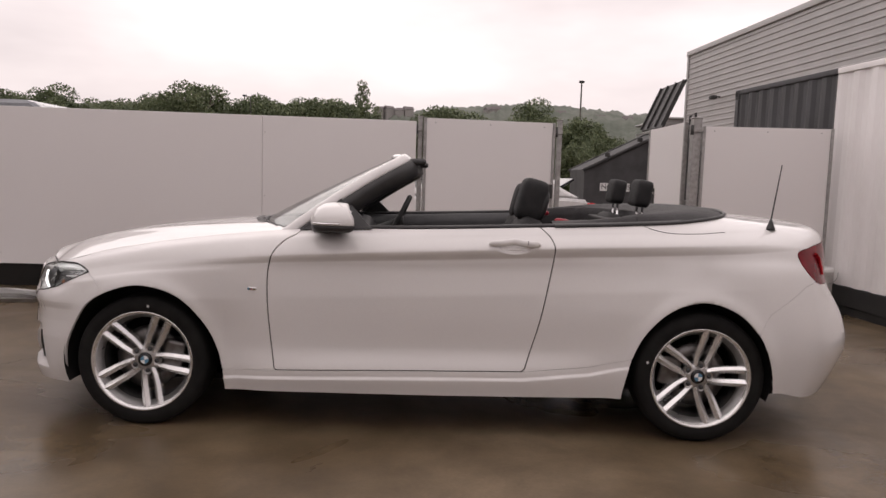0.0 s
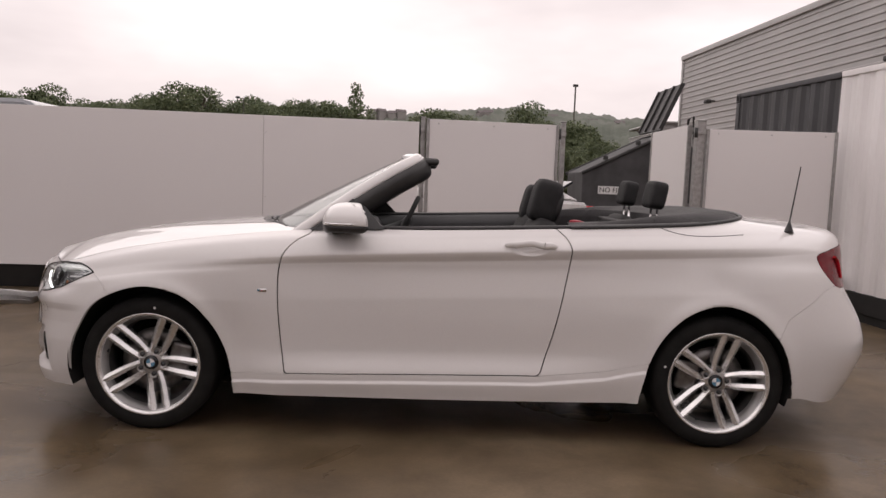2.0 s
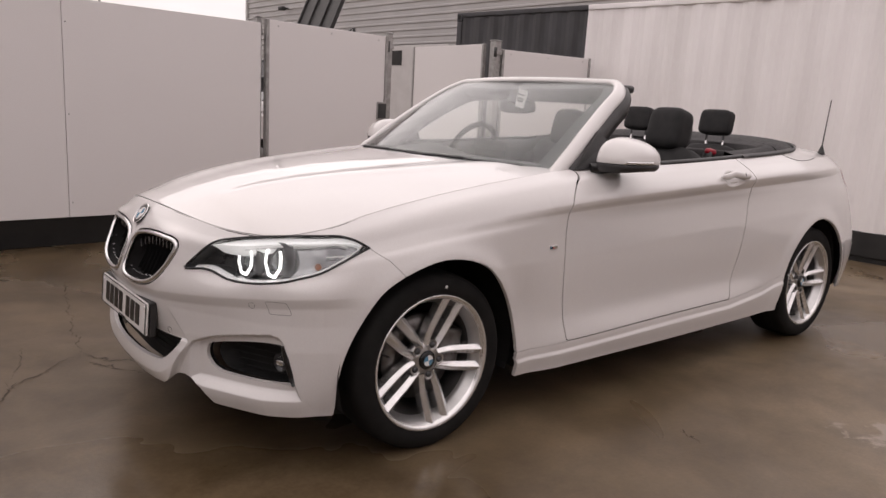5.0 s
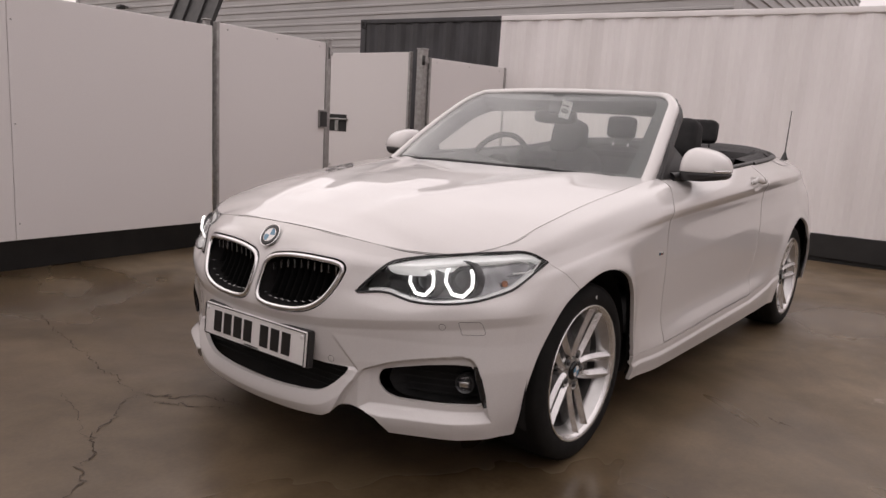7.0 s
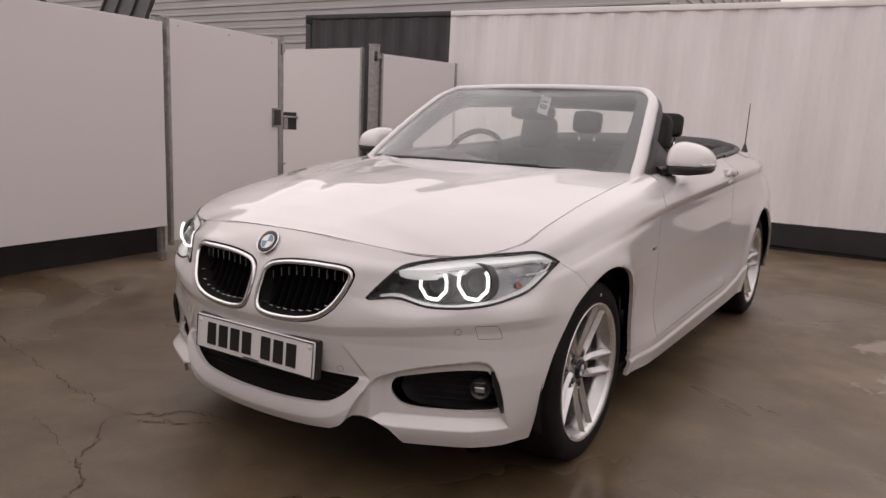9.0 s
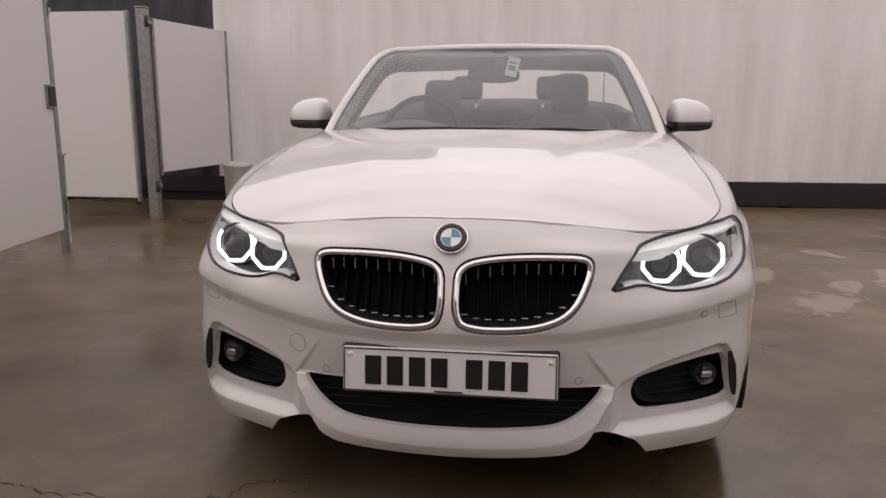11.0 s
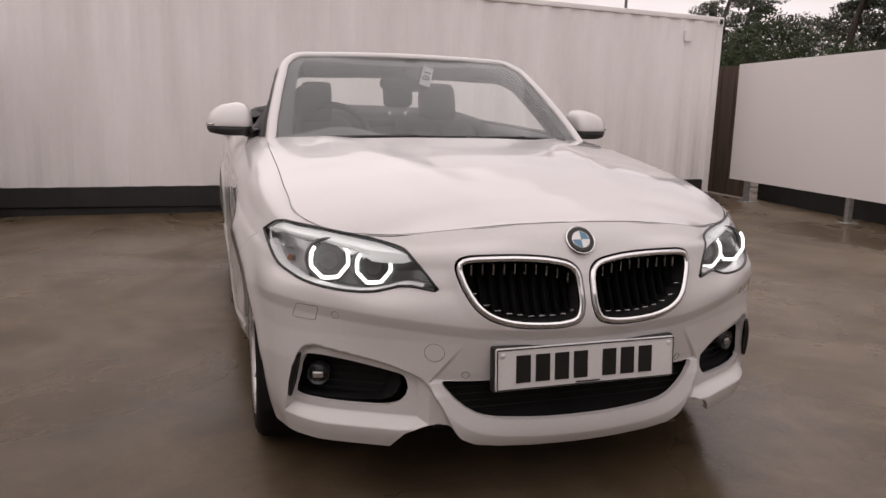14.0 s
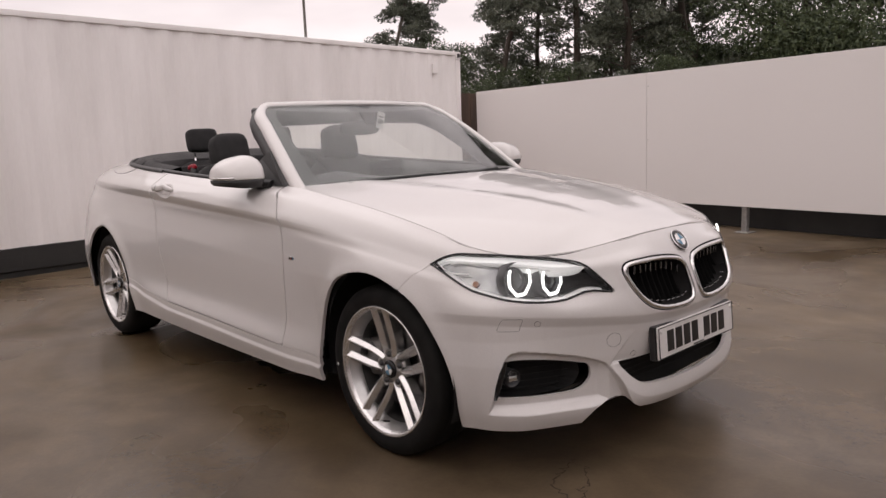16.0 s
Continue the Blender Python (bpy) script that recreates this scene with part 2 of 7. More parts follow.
def build_concrete():
    m = concrete_mat
    m.use_nodes = True
    nt = m.node_tree
    b = nt.nodes["Principled BSDF"]
    co = nt.nodes.new("ShaderNodeTexCoord")

    def noise_node(scale, detail, rough=0.55, distortion=0.0):
        n = nt.nodes.new("ShaderNodeTexNoise")
        n.inputs["Scale"].default_value, n.inputs["Detail"].default_value = scale, detail
        n.inputs["Roughness"].default_value, n.inputs["Distortion"].default_value = rough, distortion
        nt.links.new(co.outputs["Object"], n.inputs["Vector"])
        return n

    def ramp(src, p0, p1, c0, c1):
        r = nt.nodes.new("ShaderNodeValToRGB")
        r.color_ramp.elements[0].position, r.color_ramp.elements[1].position = p0, p1
        r.color_ramp.elements[0].color, r.color_ramp.elements[1].color = (*c0, 1), (*c1, 1)
        nt.links.new(src, r.inputs["Fac"])
        return r.outputs["Color"]

    def mix(kind, fac, a, c):
        x = nt.nodes.new("ShaderNodeMixRGB")
        x.blend_type = kind
        if isinstance(fac, float):
            x.inputs["Fac"].default_value = fac
        else:
            nt.links.new(fac, x.inputs["Fac"])
        nt.links.new(a, x.inputs["Color1"])
        nt.links.new(c, x.inputs["Color2"])
        return x.outputs["Color"]

    broad, mid, fine = noise_node(0.45, 5, 0.6, 0.6), noise_node(3.0, 6, 0.6, 0.3), noise_node(60, 4)
    wet = noise_node(0.62, 4, 0.5, 0.8)
    base = ramp(broad.outputs["Fac"], 0.35, 0.68, (0.100, 0.069, 0.036), (0.202, 0.151, 0.096))
    spots = ramp(mid.outputs["Fac"], 0.36, 0.66, (0.56, 0.54, 0.51), (1.06, 1.06, 1.06))
    base = mix("MULTIPLY", 0.85, base, spots)
    grain = ramp(fine.outputs["Fac"], 0.3, 0.7, (0.78, 0.78, 0.78), (1.1, 1.1, 1.1))
    base = mix("MULTIPLY", 0.5, base, grain)
    # pale ragged patches beside the car, a darker stretch before it, and small dark drips
    edge_noise = noise_node(5.0, 6, 0.6, 0.4)

    def blot(x, y, rx, ry, turn, ragged, p0, p1):
        """A ragged patch: 1 inside, 0 outside."""
        m = nt.nodes.new("ShaderNodeMapping")
        m.vector_type = "TEXTURE"
        m.inputs["Location"].default_value, m.inputs["Rotation"].default_value, m.inputs["Scale"].default_value = (x, y, 0), (0, 0, radians(turn)), (rx, ry, 1)
        nt.links.new(co.outputs["Object"], m.inputs["Vector"])
        g = nt.nodes.new("ShaderNodeTexGradient")
        g.gradient_type = "SPHERICAL"
        nt.links.new(m.outputs["Vector"], g.inputs["Vector"])
        sub, add = nt.nodes.new("ShaderNodeMath"), nt.nodes.new("ShaderNodeMath")
        sub.operation, add.operation = "SUBTRACT", "MULTIPLY_ADD"
        sub.inputs[1].default_value, add.inputs[1].default_value = 0.5, ragged
        nt.links.new(edge_noise.outputs["Fac"], sub.inputs[0])
        nt.links.new(sub.outputs[0], add.inputs[0])
        nt.links.new(g.outputs["Fac"], add.inputs[2])
        return ramp(add.outputs[0], p0, p1, (0, 0, 0), (1, 1, 1))

    pale = nt.nodes.new("ShaderNodeRGB")
    pale.outputs[0].default_value = (0.265, 0.215, 0.172, 1)
    for x, y, rx, ry, turn in ((.42, -1.84, .72, .26, -32), (1.08, -1.64, .55, .16, -22), (.78, -2.08, .45, .17, -20), (1.02, -2.44, .60, .22, -15), (1.9, -2.3, .4, .2, 10)):
        base = mix("MIX", blot(x, y, rx, ry, turn, 1.9, 0.50, 0.62), base, pale.outputs[0])
    # ragged stretch ahead of the car, its base colour multiplied down by a quarter
    dark_stretch = nt.nodes.new("ShaderNodeRGB")
    dark_stretch.outputs[0].default_value = (0.76, 0.75, 0.74, 1)
    base = mix("MULTIPLY", blot(-3.2, 1.0, 4.0, 3.2, 0, 0.9, 0.15, 0.55), base, dark_stretch.outputs[0])
    drips = nt.nodes.new("ShaderNodeTexVoronoi")
    drips.inputs["Scale"].default_value = 2.2
    nt.links.new(co.outputs["Object"], drips.inputs["Vector"])
    base = mix("MULTIPLY", 0.6, base, ramp(drips.outputs["Distance"], 0.018, 0.045, (0.35, 0.33, 0.32), (1, 1, 1)))
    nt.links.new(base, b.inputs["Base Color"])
    r = nt.nodes.new("ShaderNodeMapRange")
    r.inputs["From Min"].default_value, r.inputs["From Max"].default_value = 0.38, 0.62
    r.inputs["To Min"].default_value, r.inputs["To Max"].default_value = 0.20, 0.52
    nt.links.new(wet.outputs["Fac"], r.inputs["Value"])
    nt.links.new(r.outputs["Result"], b.inputs["Roughness"])
    bp = nt.nodes.new("ShaderNodeBump")
    bp.inputs["Strength"].default_value, bp.inputs["Distance"].default_value = 0.22, 0.006
    hmix = mix("MIX", 0.35, mid.outputs["Fac"], fine.outputs["Fac"])
    nt.links.new(hmix, bp.inputs["Height"])
    nt.links.new(bp.outputs["Normal"], b.inputs["Normal"])


build_concrete()

# ---------------------------------------------------------------- the yard
def ground():
    steps = np.r_[-900, -300, -120, -60, -30, np.linspace(-14, 14, 29), 30, 60, 120, 300, 900]
    gx, gy = np.meshgrid(steps, steps, indexing="ij")
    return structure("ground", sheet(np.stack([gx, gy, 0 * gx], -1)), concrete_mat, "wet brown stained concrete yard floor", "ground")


yard = ground()
crack_dark = material("crack_shadow", (0.045, 0.033, 0.023), (0.075, 0.057, 0.041), 0.9, scale=20, bump=0.3)


def crack(points, width, seed):
    """A ragged open joint in the concrete, as a thin strip of uneven width lying on it."""
    rng = np.random.default_rng(seed)
    p = smooth_curve([(x, y, 0.0025) for x, y in points], 14 * (len(points) - 1) + 1)
    p[1:-1, :2] += rng.normal(size=(len(p) - 2, 2)) * 0.007
    sway = np.cumsum(rng.normal(size=(len(p), 2)), axis=0)
    sway -= np.linspace(0, 1, len(p))[:, None] * sway[-1]
    p[:, :2] += 0.007 * sway * np.clip(len(p) / 40, 0.3, 1)
    t = np.gradient(p, axis=0)
    n = np.stack([-t[:, 1], t[:, 0], 0 * t[:, 0]], 1)
    n /= np.linalg.norm(n, axis=1)[:, None]
    w = 0.48 * width * rng.uniform(0.2, 1.3, len(p))[:, None] * np.clip(np.minimum(np.arange(len(p)), np.arange(len(p))[::-1]) / 6, 0.1, 1)[:, None]
    part("crack", sheet(np.stack([p - n * w, p + n * w], 1)), crack_dark, yard, "dark ragged crack in the concrete", False)


crack([(-1.84, 2.32), (-1.97, 1.65), (-2.03, 1.27), (-2.08, 1.03), (-2.11, 0.78)], 0.006, 1)
crack([(-2.11, 0.78), (-2.24, 0.62), (-2.38, 0.48), (-2.56, 0.29), (-2.70, 0.10), (-2.95, -0.15)], 0.006, 2)
crack([(-2.11, 0.78), (-2.03, 0.66), (-1.95, 0.56), (-1.90, 0.40)], 0.007, 3)
crack([(-1.90, 0.39), (-2.0, 0.48), (-2.08, 0.56), (-2.12, 0.66)], 0.005, 4)
crack([(-2.33, 1.03), (-2.40, 0.70), (-2.45, 0.48)], 0.003, 5)
crack([(-0.41, -1.23), (-0.44, -1.29), (-0.46, -1.36)], 0.004, 6)


def board(name, a, b, z0, z1, label, thick=0.03, mat=None):
    """A flat upright sheet from a to b in plan, with a thin galvanised edge strip at its ends."""
    a, b = np.array(a, float), np.array(b, float)
    length = float(np.linalg.norm(b - a))
    turn = math.degrees(math.atan2(b[1] - a[1], b[0] - a[0]))
    t = thing(name, label, "hoarding panel", (*a, z0), turn, "white hoarding panels round the yard")
    part("sheet", crate(0.0006, length - 0.0006, -thick / 2, thick / 2, 0, z1 - z0, 0.003), mat or white_board, t)
    return t, length, turn


def hoarding(name, a, b, z0, z1, joints, posts, back, leg, word, set_back=0.07):
    """A run of boards on posts, with an added black strip for the shade in the gap under them; back is the side of the
    posts.
    """
    a, b = np.array(a, float), np.array(b, float)
    u = (b - a) / np.linalg.norm(b - a)
    nrm = np.array([-u[1], u[0]]) * back
    length = float(np.linalg.norm(b - a))
    cuts = [0.0, *joints, length]
    for s0, s1 in zip(cuts[:-1], cuts[1:]):
        t, ln, _ = board(name, a + u * (s0 + 0.0008), a + u * (s1 - 0.0008), z0, z1, "large smooth white hoarding board, slightly dirty", 0.024)
        for k in range(3):
            part("screw_head", crate(0.018, 0.028, -0.0155, 0.0155, 0.1 + k * 0.62, 0.11 + k * 0.62, 0.002), galvanised, t)
    turn = math.degrees(math.atan2(u[1], u[0]))
    for s in posts:
        q = a + u * s + nrm * set_back
        p = thing("fence_post", f"square {word} steel post behind the white hoarding", "post", (*q, 0), turn, "hoarding posts")
        part("shaft", crate(-0.03, 0.03, -0.03, 0.03, 0, z1 - 0.06, 0.004), leg, p)
        part("base_plate", crate(-0.08, 0.08, -0.08, 0.08, 0, 0.012, 0.003), leg, p)
        if set_back > 0.1:
            for z in (0.55, 1.45):
                part("stay", crate(-0.02, 0.02, -set_back + 0.0125, -0.028, z, z + 0.04, 0.003), leg, p)
    # black strip set back under the boards, standing for the gap's shade
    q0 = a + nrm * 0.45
    pl = thing("gap_shade_board", "added black strip for the shade in the gap under the white hoarding", "plinth board", (*q0, 0), turn)
    part("sheet", crate(0, length + 0.35, -0.02, 0.02, 0, z0 + 0.12, 0.004), matt_black, pl)


# the north posts take the black too, so that they vanish against the strip
hoarding("hoarding_panel", (-9.6, 2.42), (-0.17, 3.08), 0.285, 1.79, [0.9, 3.1, 5.45, 7.95], [0.3, 2.1, 4.3, 6.1, 7.8, 9.38], 1, matt_black, "black", 0.53)
hoarding("hoarding_panel", (4.58, -5.73), (-9.7, -4.025), 0.285, 1.785, [3.2, 7.3, 9.75, 12.2], [0.3, 2.2, 4.45, 6.7, 9.0, 11.4, 13.8], 1, galvanised, "galvanised")


# ---------------------------------------------------------------- gate leaves and posts
def gate_leaf(a, b, z0, z1, label, latch=0, rails=1):
    """White board in a galvanised angle frame; latch: 1 at the far end, 0 none."""
    a, b = np.array(a, float), np.array(b, float)
    length = float(np.linalg.norm(b - a))
    turn = math.degrees(math.atan2(b[1] - a[1], b[0] - a[0]))
    h = z1 - z0
    t = thing("gate_leaf", label, "gate", (*a, z0), turn, "white yard gate leaves")
    part("sheet", crate(0.03, length - 0.03, -0.012, 0.012, 0.0, h, 0.003), white_board, t)
    for x in (0.015, length - 0.015):
        part("stile", crate(x - 0.015, x + 0.015, -0.022, 0.022, -0.03, h + 0.004, 0.003), galvanised, t)
    for z in (0.05, h / 2, h - 0.05):
        part("rail", crate(0.032, length - 0.032, 0.013 * rails, 0.05 * rails, z - 0.025, z + 0.025, 0.003), galvanised, t)
    for k, x in enumerate((0.12, length / 2, length - 0.12)):
        part("screw_head", crate(x - 0.006, x + 0.006, -0.016, 0.0, h - 0.05, h - 0.038, 0.002), galvanised, t)
    if not latch:
        part("drop_bolt", sweep([(length - 0.05, 0.03 * rails, -z0 + 0.002), (length - 0.05, 0.03 * rails, 0.5), (length - 0.09, 0.03 * rails, 0.51)], 0.010, 6), galvanised, t)
    if not latch and length > 1.29:
        z = 0.88
        hole = part("latch_opening", crate(length - 0.33, length - 0.03, 0.0125, 0.0165, z - 0.10, z + 0.10, 0.002), matt_black, t, "dark hand opening with a sliding bolt")
        part("latch_plate", crate(length - 0.20, length - 0.14, 0.017, 0.024, z - 0.095, z + 0.06, 0.002), galvanised, hole)
        part("sliding_bolt", sweep([(length - 0.36, 0.030, z + 0.045), (length + 0.02, 0.030, z + 0.045)], 0.011, 8), galvanised, hole)
    if latch:
        z = 0.98
        box = part("latch_box", crate(length - 0.12, length - 0.004, -0.03, 0.03, z - 0.085, z + 0.085, 0.004), galvanised, t)
        part("keyhole_plate", crate(length - 0.115, length - 0.015, -0.036, -0.0305, z - 0.07, z + 0.07, 0.003), dark_steel, box)
        part("drop_bolt", sweep([(length + 0.012, -0.03, -0.1), (length + 0.012, -0.03, 0.55), (length + 0.05, -0.03, 0.56)], 0.008, 6), galvanised, t)
    return t


gate_leaf((-0.10, 3.14), (1.25, 3.33), 0.15, 1.83, "white boarded gate leaf, closed, with galvanised frame and latch", 1)
gate_leaf((2.66, 3.50), (2.66, 4.80), 0.21, 1.90, "white boarded gate leaf standing open away from the yard", 0, -1)
gate_leaf((2.78, 3.36), (4.06, 3.20), 0.44, 1.85, "white boarded panel between gate post and container")


def gate_post(x, y, h, w, label):
    p = thing("gate_post", label, "post", (x, y, 0), 5, "gate posts")
    part("shaft", crate(-w / 2, w / 2, -w / 2, w / 2, 0, h, 0.005), galvanised, p)
    part("cap", crate(-w / 2 - 0.006, w / 2 + 0.006, -w / 2 - 0.006, w / 2 + 0.006, h + 0.001, h + 0.012, 0.003), galvanised, p)
    for z in (0.32, h - 0.12):
        hinge = part("hinge", lathe([(0.0, -0.05), (0.018, -0.05), (0.018, 0.05), (0.0, 0.05)], 12, "z"), dark_steel, p)
        hinge.matrix_basis = pose(-w / 2 - 0.02, -w / 2 - 0.016, z)
        part("hinge_bolt", crate(-w / 2 - 0.03, w / 2, -w / 2 - 0.018, -w / 2 - 0.001, z - 0.02, z + 0.02, 0.003), galvanised, p)


gate_post(2.725, 3.40, 1.93, 0.09, "galvanised square gate post with hinges")
gate_post(-0.135, 3.20, 1.84, 0.045, "slim galvanised gate post beside the hoarding")
gate_post(1.30, 3.37, 1.86, 0.05, "slim galvanised slam post of the gate")


# ---------------------------------------------------------------- shipping container
def container():
    length, depth, height, split = 11.1, 2.44, 2.36, 2.28
    t = thing("shipping_container", "long white-painted corrugated container, black at one end", "container")
    a = np.array([4.0, 5.66])
    yaw = math.degrees(math.atan2(-5.41 - 5.66, 4.62 - 4.0))
    t.matrix_basis = Matrix.Translation((*a, 0.155)) @ pose(0, 0, 0, 0, 0, yaw) @ pose(0, 0, 0, 0, 0.75, 0)
    pitch, deep, lift = 0.2775, 0.021, 0.0120     # the lower rail rises a little along the wall

    def corrugated(s0, s1, z0, z1, y=0.0):
        xs, ys = [], []
        n = int(round((s1 - s0) / pitch))
        for k in range(n):
            b = s0 + (s1 - s0) * k / n
            p = (s1 - s0) / n
            for f, d in ((0.0, 0), (0.26, 0), (0.50, 1), (0.76, 1)):
                xs.append(b + f * p), ys.append(y + 0.012 + deep * d)
        xs.append(s1), ys.append(y + 0.012)
        v = [(x, q, z) for x, q in zip(xs, ys) for z in (z0 + lift * x, z1)]
        return v, [(2 * i, 2 * i + 1, 2 * i + 3, 2 * i + 2) for i in range(len(xs) - 1)]

    part("side_wall", corrugated(split, length - 0.1, 0.13, height - 0.06), white_steel, t, "white corrugated steel wall with grey streaks", False)
    part("side_wall", corrugated(0.1, split, 0.13, height - 0.06), black_steel, t, "black corrugated steel wall", False)
    part("side_wall", corrugated(0.1, length - 0.1, 0.13, height - 0.06, depth - 0.06), white_steel, t, "", False)
    part("top_rail", crate(split, length - 0.1, 0, 0.06, height - 0.06, height, 0.006), white_steel, t)
    part("top_rail", crate(0.1, split - 0.002, 0, 0.06, height - 0.06, height, 0.006), black_steel, t, "worn black top rail")
    rail = crate(0.1, length - 0.1, 0.004, 0.05, -0.03, 0.128, 0.006)
    for p in rail.verts:
        p.co.z += lift * p.co.x * (1 if p.co.z > 0 else 0)
    part("bottom_rail", rail, matt_black, t, "dark unpainted bottom rail")
    for s in (4.6, 6.6):
        part("fork_pocket", crate(s, s + 0.36, 0.001, 0.06, 0.012, 0.112, 0.004), matt_black, t)
    for x0, m in ((0.0, black_steel), (length - 0.1, white_steel)):
        for y0 in (0.0, depth - 0.1):
            part("corner_post", crate(x0, x0 + 0.1, y0, y0 + 0.1, 0.12, height - 0.12, 0.008), m, t)
            for z0 in (0, height - 0.118):
                c = part("corner_casting", crate(x0 - 0.004, x0 + 0.104, y0 - 0.006, y0 + 0.106, z0, z0 + 0.118, 0.01), m, t)
                part("casting_hole", crate(x0 + 0.026, x0 + 0.074, y0 - 0.0075, y0 - 0.003, z0 + 0.026, z0 + 0.092, 0.012), matt_black, c)
    part("roof", crate(0.02, length - 0.02, 0.02, depth - 0.02, height - 0.03, height - 0.012, 0.004), white_steel, t)
    part("end_wall", crate(length - 0.06, length - 0.03, 0.1, depth - 0.1, 0.12, height - 0.06, 0.004), white_steel, t)
    part("end_wall", crate(0.03, 0.06, 0.1, depth - 0.1, 0.12, height - 0.06, 0.004), black_steel, t)
    for s in (length - 0.6,):
        part("vent_cover", crate(s, s + 0.1, -0.02, 0.012, height - 0.34, height - 0.2, 0.008), white_steel, t, "small vent cover")
    # black strip put into the gap below the rail, in place of its shade
    part("under_shade_board", crate(0.3, length - 0.3, 0.03, 0.055, -0.14, -0.032, 0.003), matt_black, t, "added black strip for the shade under the container")
    part("floor", crate(0.05, length - 0.05, 0.06, depth - 0.06, 0.06, 0.11, 0.004), matt_black, t)
    for s in (0.2, 5.4, 10.6):
        b = thing("timber_block", "dark timber block under the container", "block")
        b.matrix_basis = Matrix.Translation((*a, 0)) @ pose(0, 0, 0, 0, 0, yaw)
        part("block", crate(s, s + 0.35, 0.12, 1.2, 0, 0.15 - 0.0131 * s - 0.003, 0.006), rust, b)


container()

# brown timber fence between the container and the hoarding
brown_wood = material("brown_fence_timber", (0.12, 0.075, 0.052), (0.06, 0.04, 0.03), 0.8, scale=7, bump=0.3, stretch=(1, 1, 0.15))
tf = thing("timber_fence", "dark brown vertical board fence behind the container", "fence", (4.55, -6.0, 0), -3)
for k in range(18):
    part("fence_board", crate(k * 0.155, k * 0.155 + 0.148, -0.011, 0.011 + 0.004 * (k % 2), 0.02, 1.80 + 0.012 * math.sin(k * 2.1), 0.003), brown_wood, tf)
for z in (0.4, 1.4):
    part("fence_rail", crate(0, 2.8, -0.055, -0.012, z, z + 0.07, 0.003), brown_wood, tf)


# ---------------------------------------------------------------- clad warehouse
def ribbed(length, z0, z1, pitch=0.21, deep=0.035):
    zs, ds = [], []
    z = z0
    while z < z1 - 1e-6:
        for f, d in ((0, 0), (0.62, 0), (0.72, 1), (0.92, 1)):
            if z + f * pitch < z1:
                zs.append(z + f * pitch), ds.append(d * deep)
        z += pitch
    zs.append(z1), ds.append(0)
    v = [(x, -d, q) for q, d in zip(zs, ds) for x in (0, length)]
    return v, [(2 * i, 2 * i + 1, 2 * i + 3, 2 * i + 2) for i in range(len(zs) - 1)]


pale_door = material("pale_door_paint", (0.52, 0.50, 0.49), (0.46, 0.44, 0.43), 0.5, scale=2, bump=0.03)


def warehouse():
    t = thing("warehouse", "large grey warehouse clad in horizontal ribbed metal", "building", (10.45, 27.0, 0), math.degrees(math.atan2(-26.0, 1.55)))
    h, ln, dp = 6.72, 24.1, 18.0
    part("long_wall", ribbed(ln, 0, h), cladding_grey, t, "", False)
    w = part("end_wall", ribbed(dp, 0, h), cladding_grey, t, "", False)
    w.matrix_basis = pose(0, dp, 0, 0, 0, -90)
    w2 = part("end_wall", ribbed(dp, 0, h), cladding_grey, t, "", False)
    w2.matrix_basis = pose(ln, 0, 0, 0, 0, 90)
    part("corner_trim", crate(-0.06, 0.1, -0.06, 0.1, 0, h, 0.01), cladding_grey, t)
    part("corner_trim", crate(ln - 0.1, ln + 0.06, -0.06, 0.1, 0, h, 0.01), cladding_grey, t)
    part("eaves_trim", crate(-0.08, ln + 0.08, -0.09, 0.1, h - 0.14, h + 0.06, 0.02), cladding_grey, t, "folded grey eaves flashing")
    v = [(-0.05, -0.05, h), (ln, -0.05, h), (ln, dp / 2, h + 1.6), (-0.05, dp / 2, h + 1.6), (ln, dp, h), (-0.05, dp, h)]
    part("roof", (v, [(0, 1, 2, 3), (3, 2, 4, 5), (0, 3, 5), (1, 4, 2)]), cladding_grey, t, "", False)
    for s in (3.3, 13.4):
        lamp = part("wall_lamp", crate(s - 0.14, s + 0.14, -0.42, -0.2, 4.48, 4.62, 0.03), dark_steel, t, "small dark floodlight")
        part("bracket", crate(s - 0.03, s + 0.03, -0.24, -0.03, 4.55, 4.6, 0.006), dark_steel, lamp)
    door = part("roller_door", crate(8.2, 12.4, -0.075, -0.038, 0, 3.05, 0.01), pale_door, t, "pale smooth roller door")
    part("door_vent", crate(9.5, 10.3, -0.095, -0.076, 2.45, 2.9, 0.01), matt_black, door)
    low = thing("lean_to", "lower grey ribbed lean-to beside the warehouse", "building", (11.0, 31.5, 0), -2)
    part("front_wall", ribbed(4.0, 0, 4.35), cladding_grey, low, "", False)
    part("side_wall", ribbed(6, 0, 4.0), cladding_grey, low, "", False).matrix_basis = pose(0, 6, 0, 0, 0, -90)
    part("roof", crate(-0.1, 4.1, -0.15, 6, 4.36, 4.46, 0.02), cladding_grey, low)


warehouse()


# unseen wall added behind the camera to hold low sky light off the nose
blocker_grey = material("sky_blocker_grey", (0.24, 0.23, 0.225), (0.19, 0.185, 0.18), 0.6, scale=0.8, bump=0.02)
structure("west_sky_blocker", crate(-10.3, -10.0, -10.0, 10.0, 0, 4.6, 0.02), blocker_grey, "unseen grey wall added to block the low western sky", "wall")

# ---------------------------------------------------------------- the convertible
def paint_material():
    m = material("white_car_paint", (0.655, 0.633, 0.624), (0.648, 0.626, 0.616), 0.38, 0.0, scale=1.1, fine=260, bump=0.0, coat=1.0, spec=0.5)
    return m


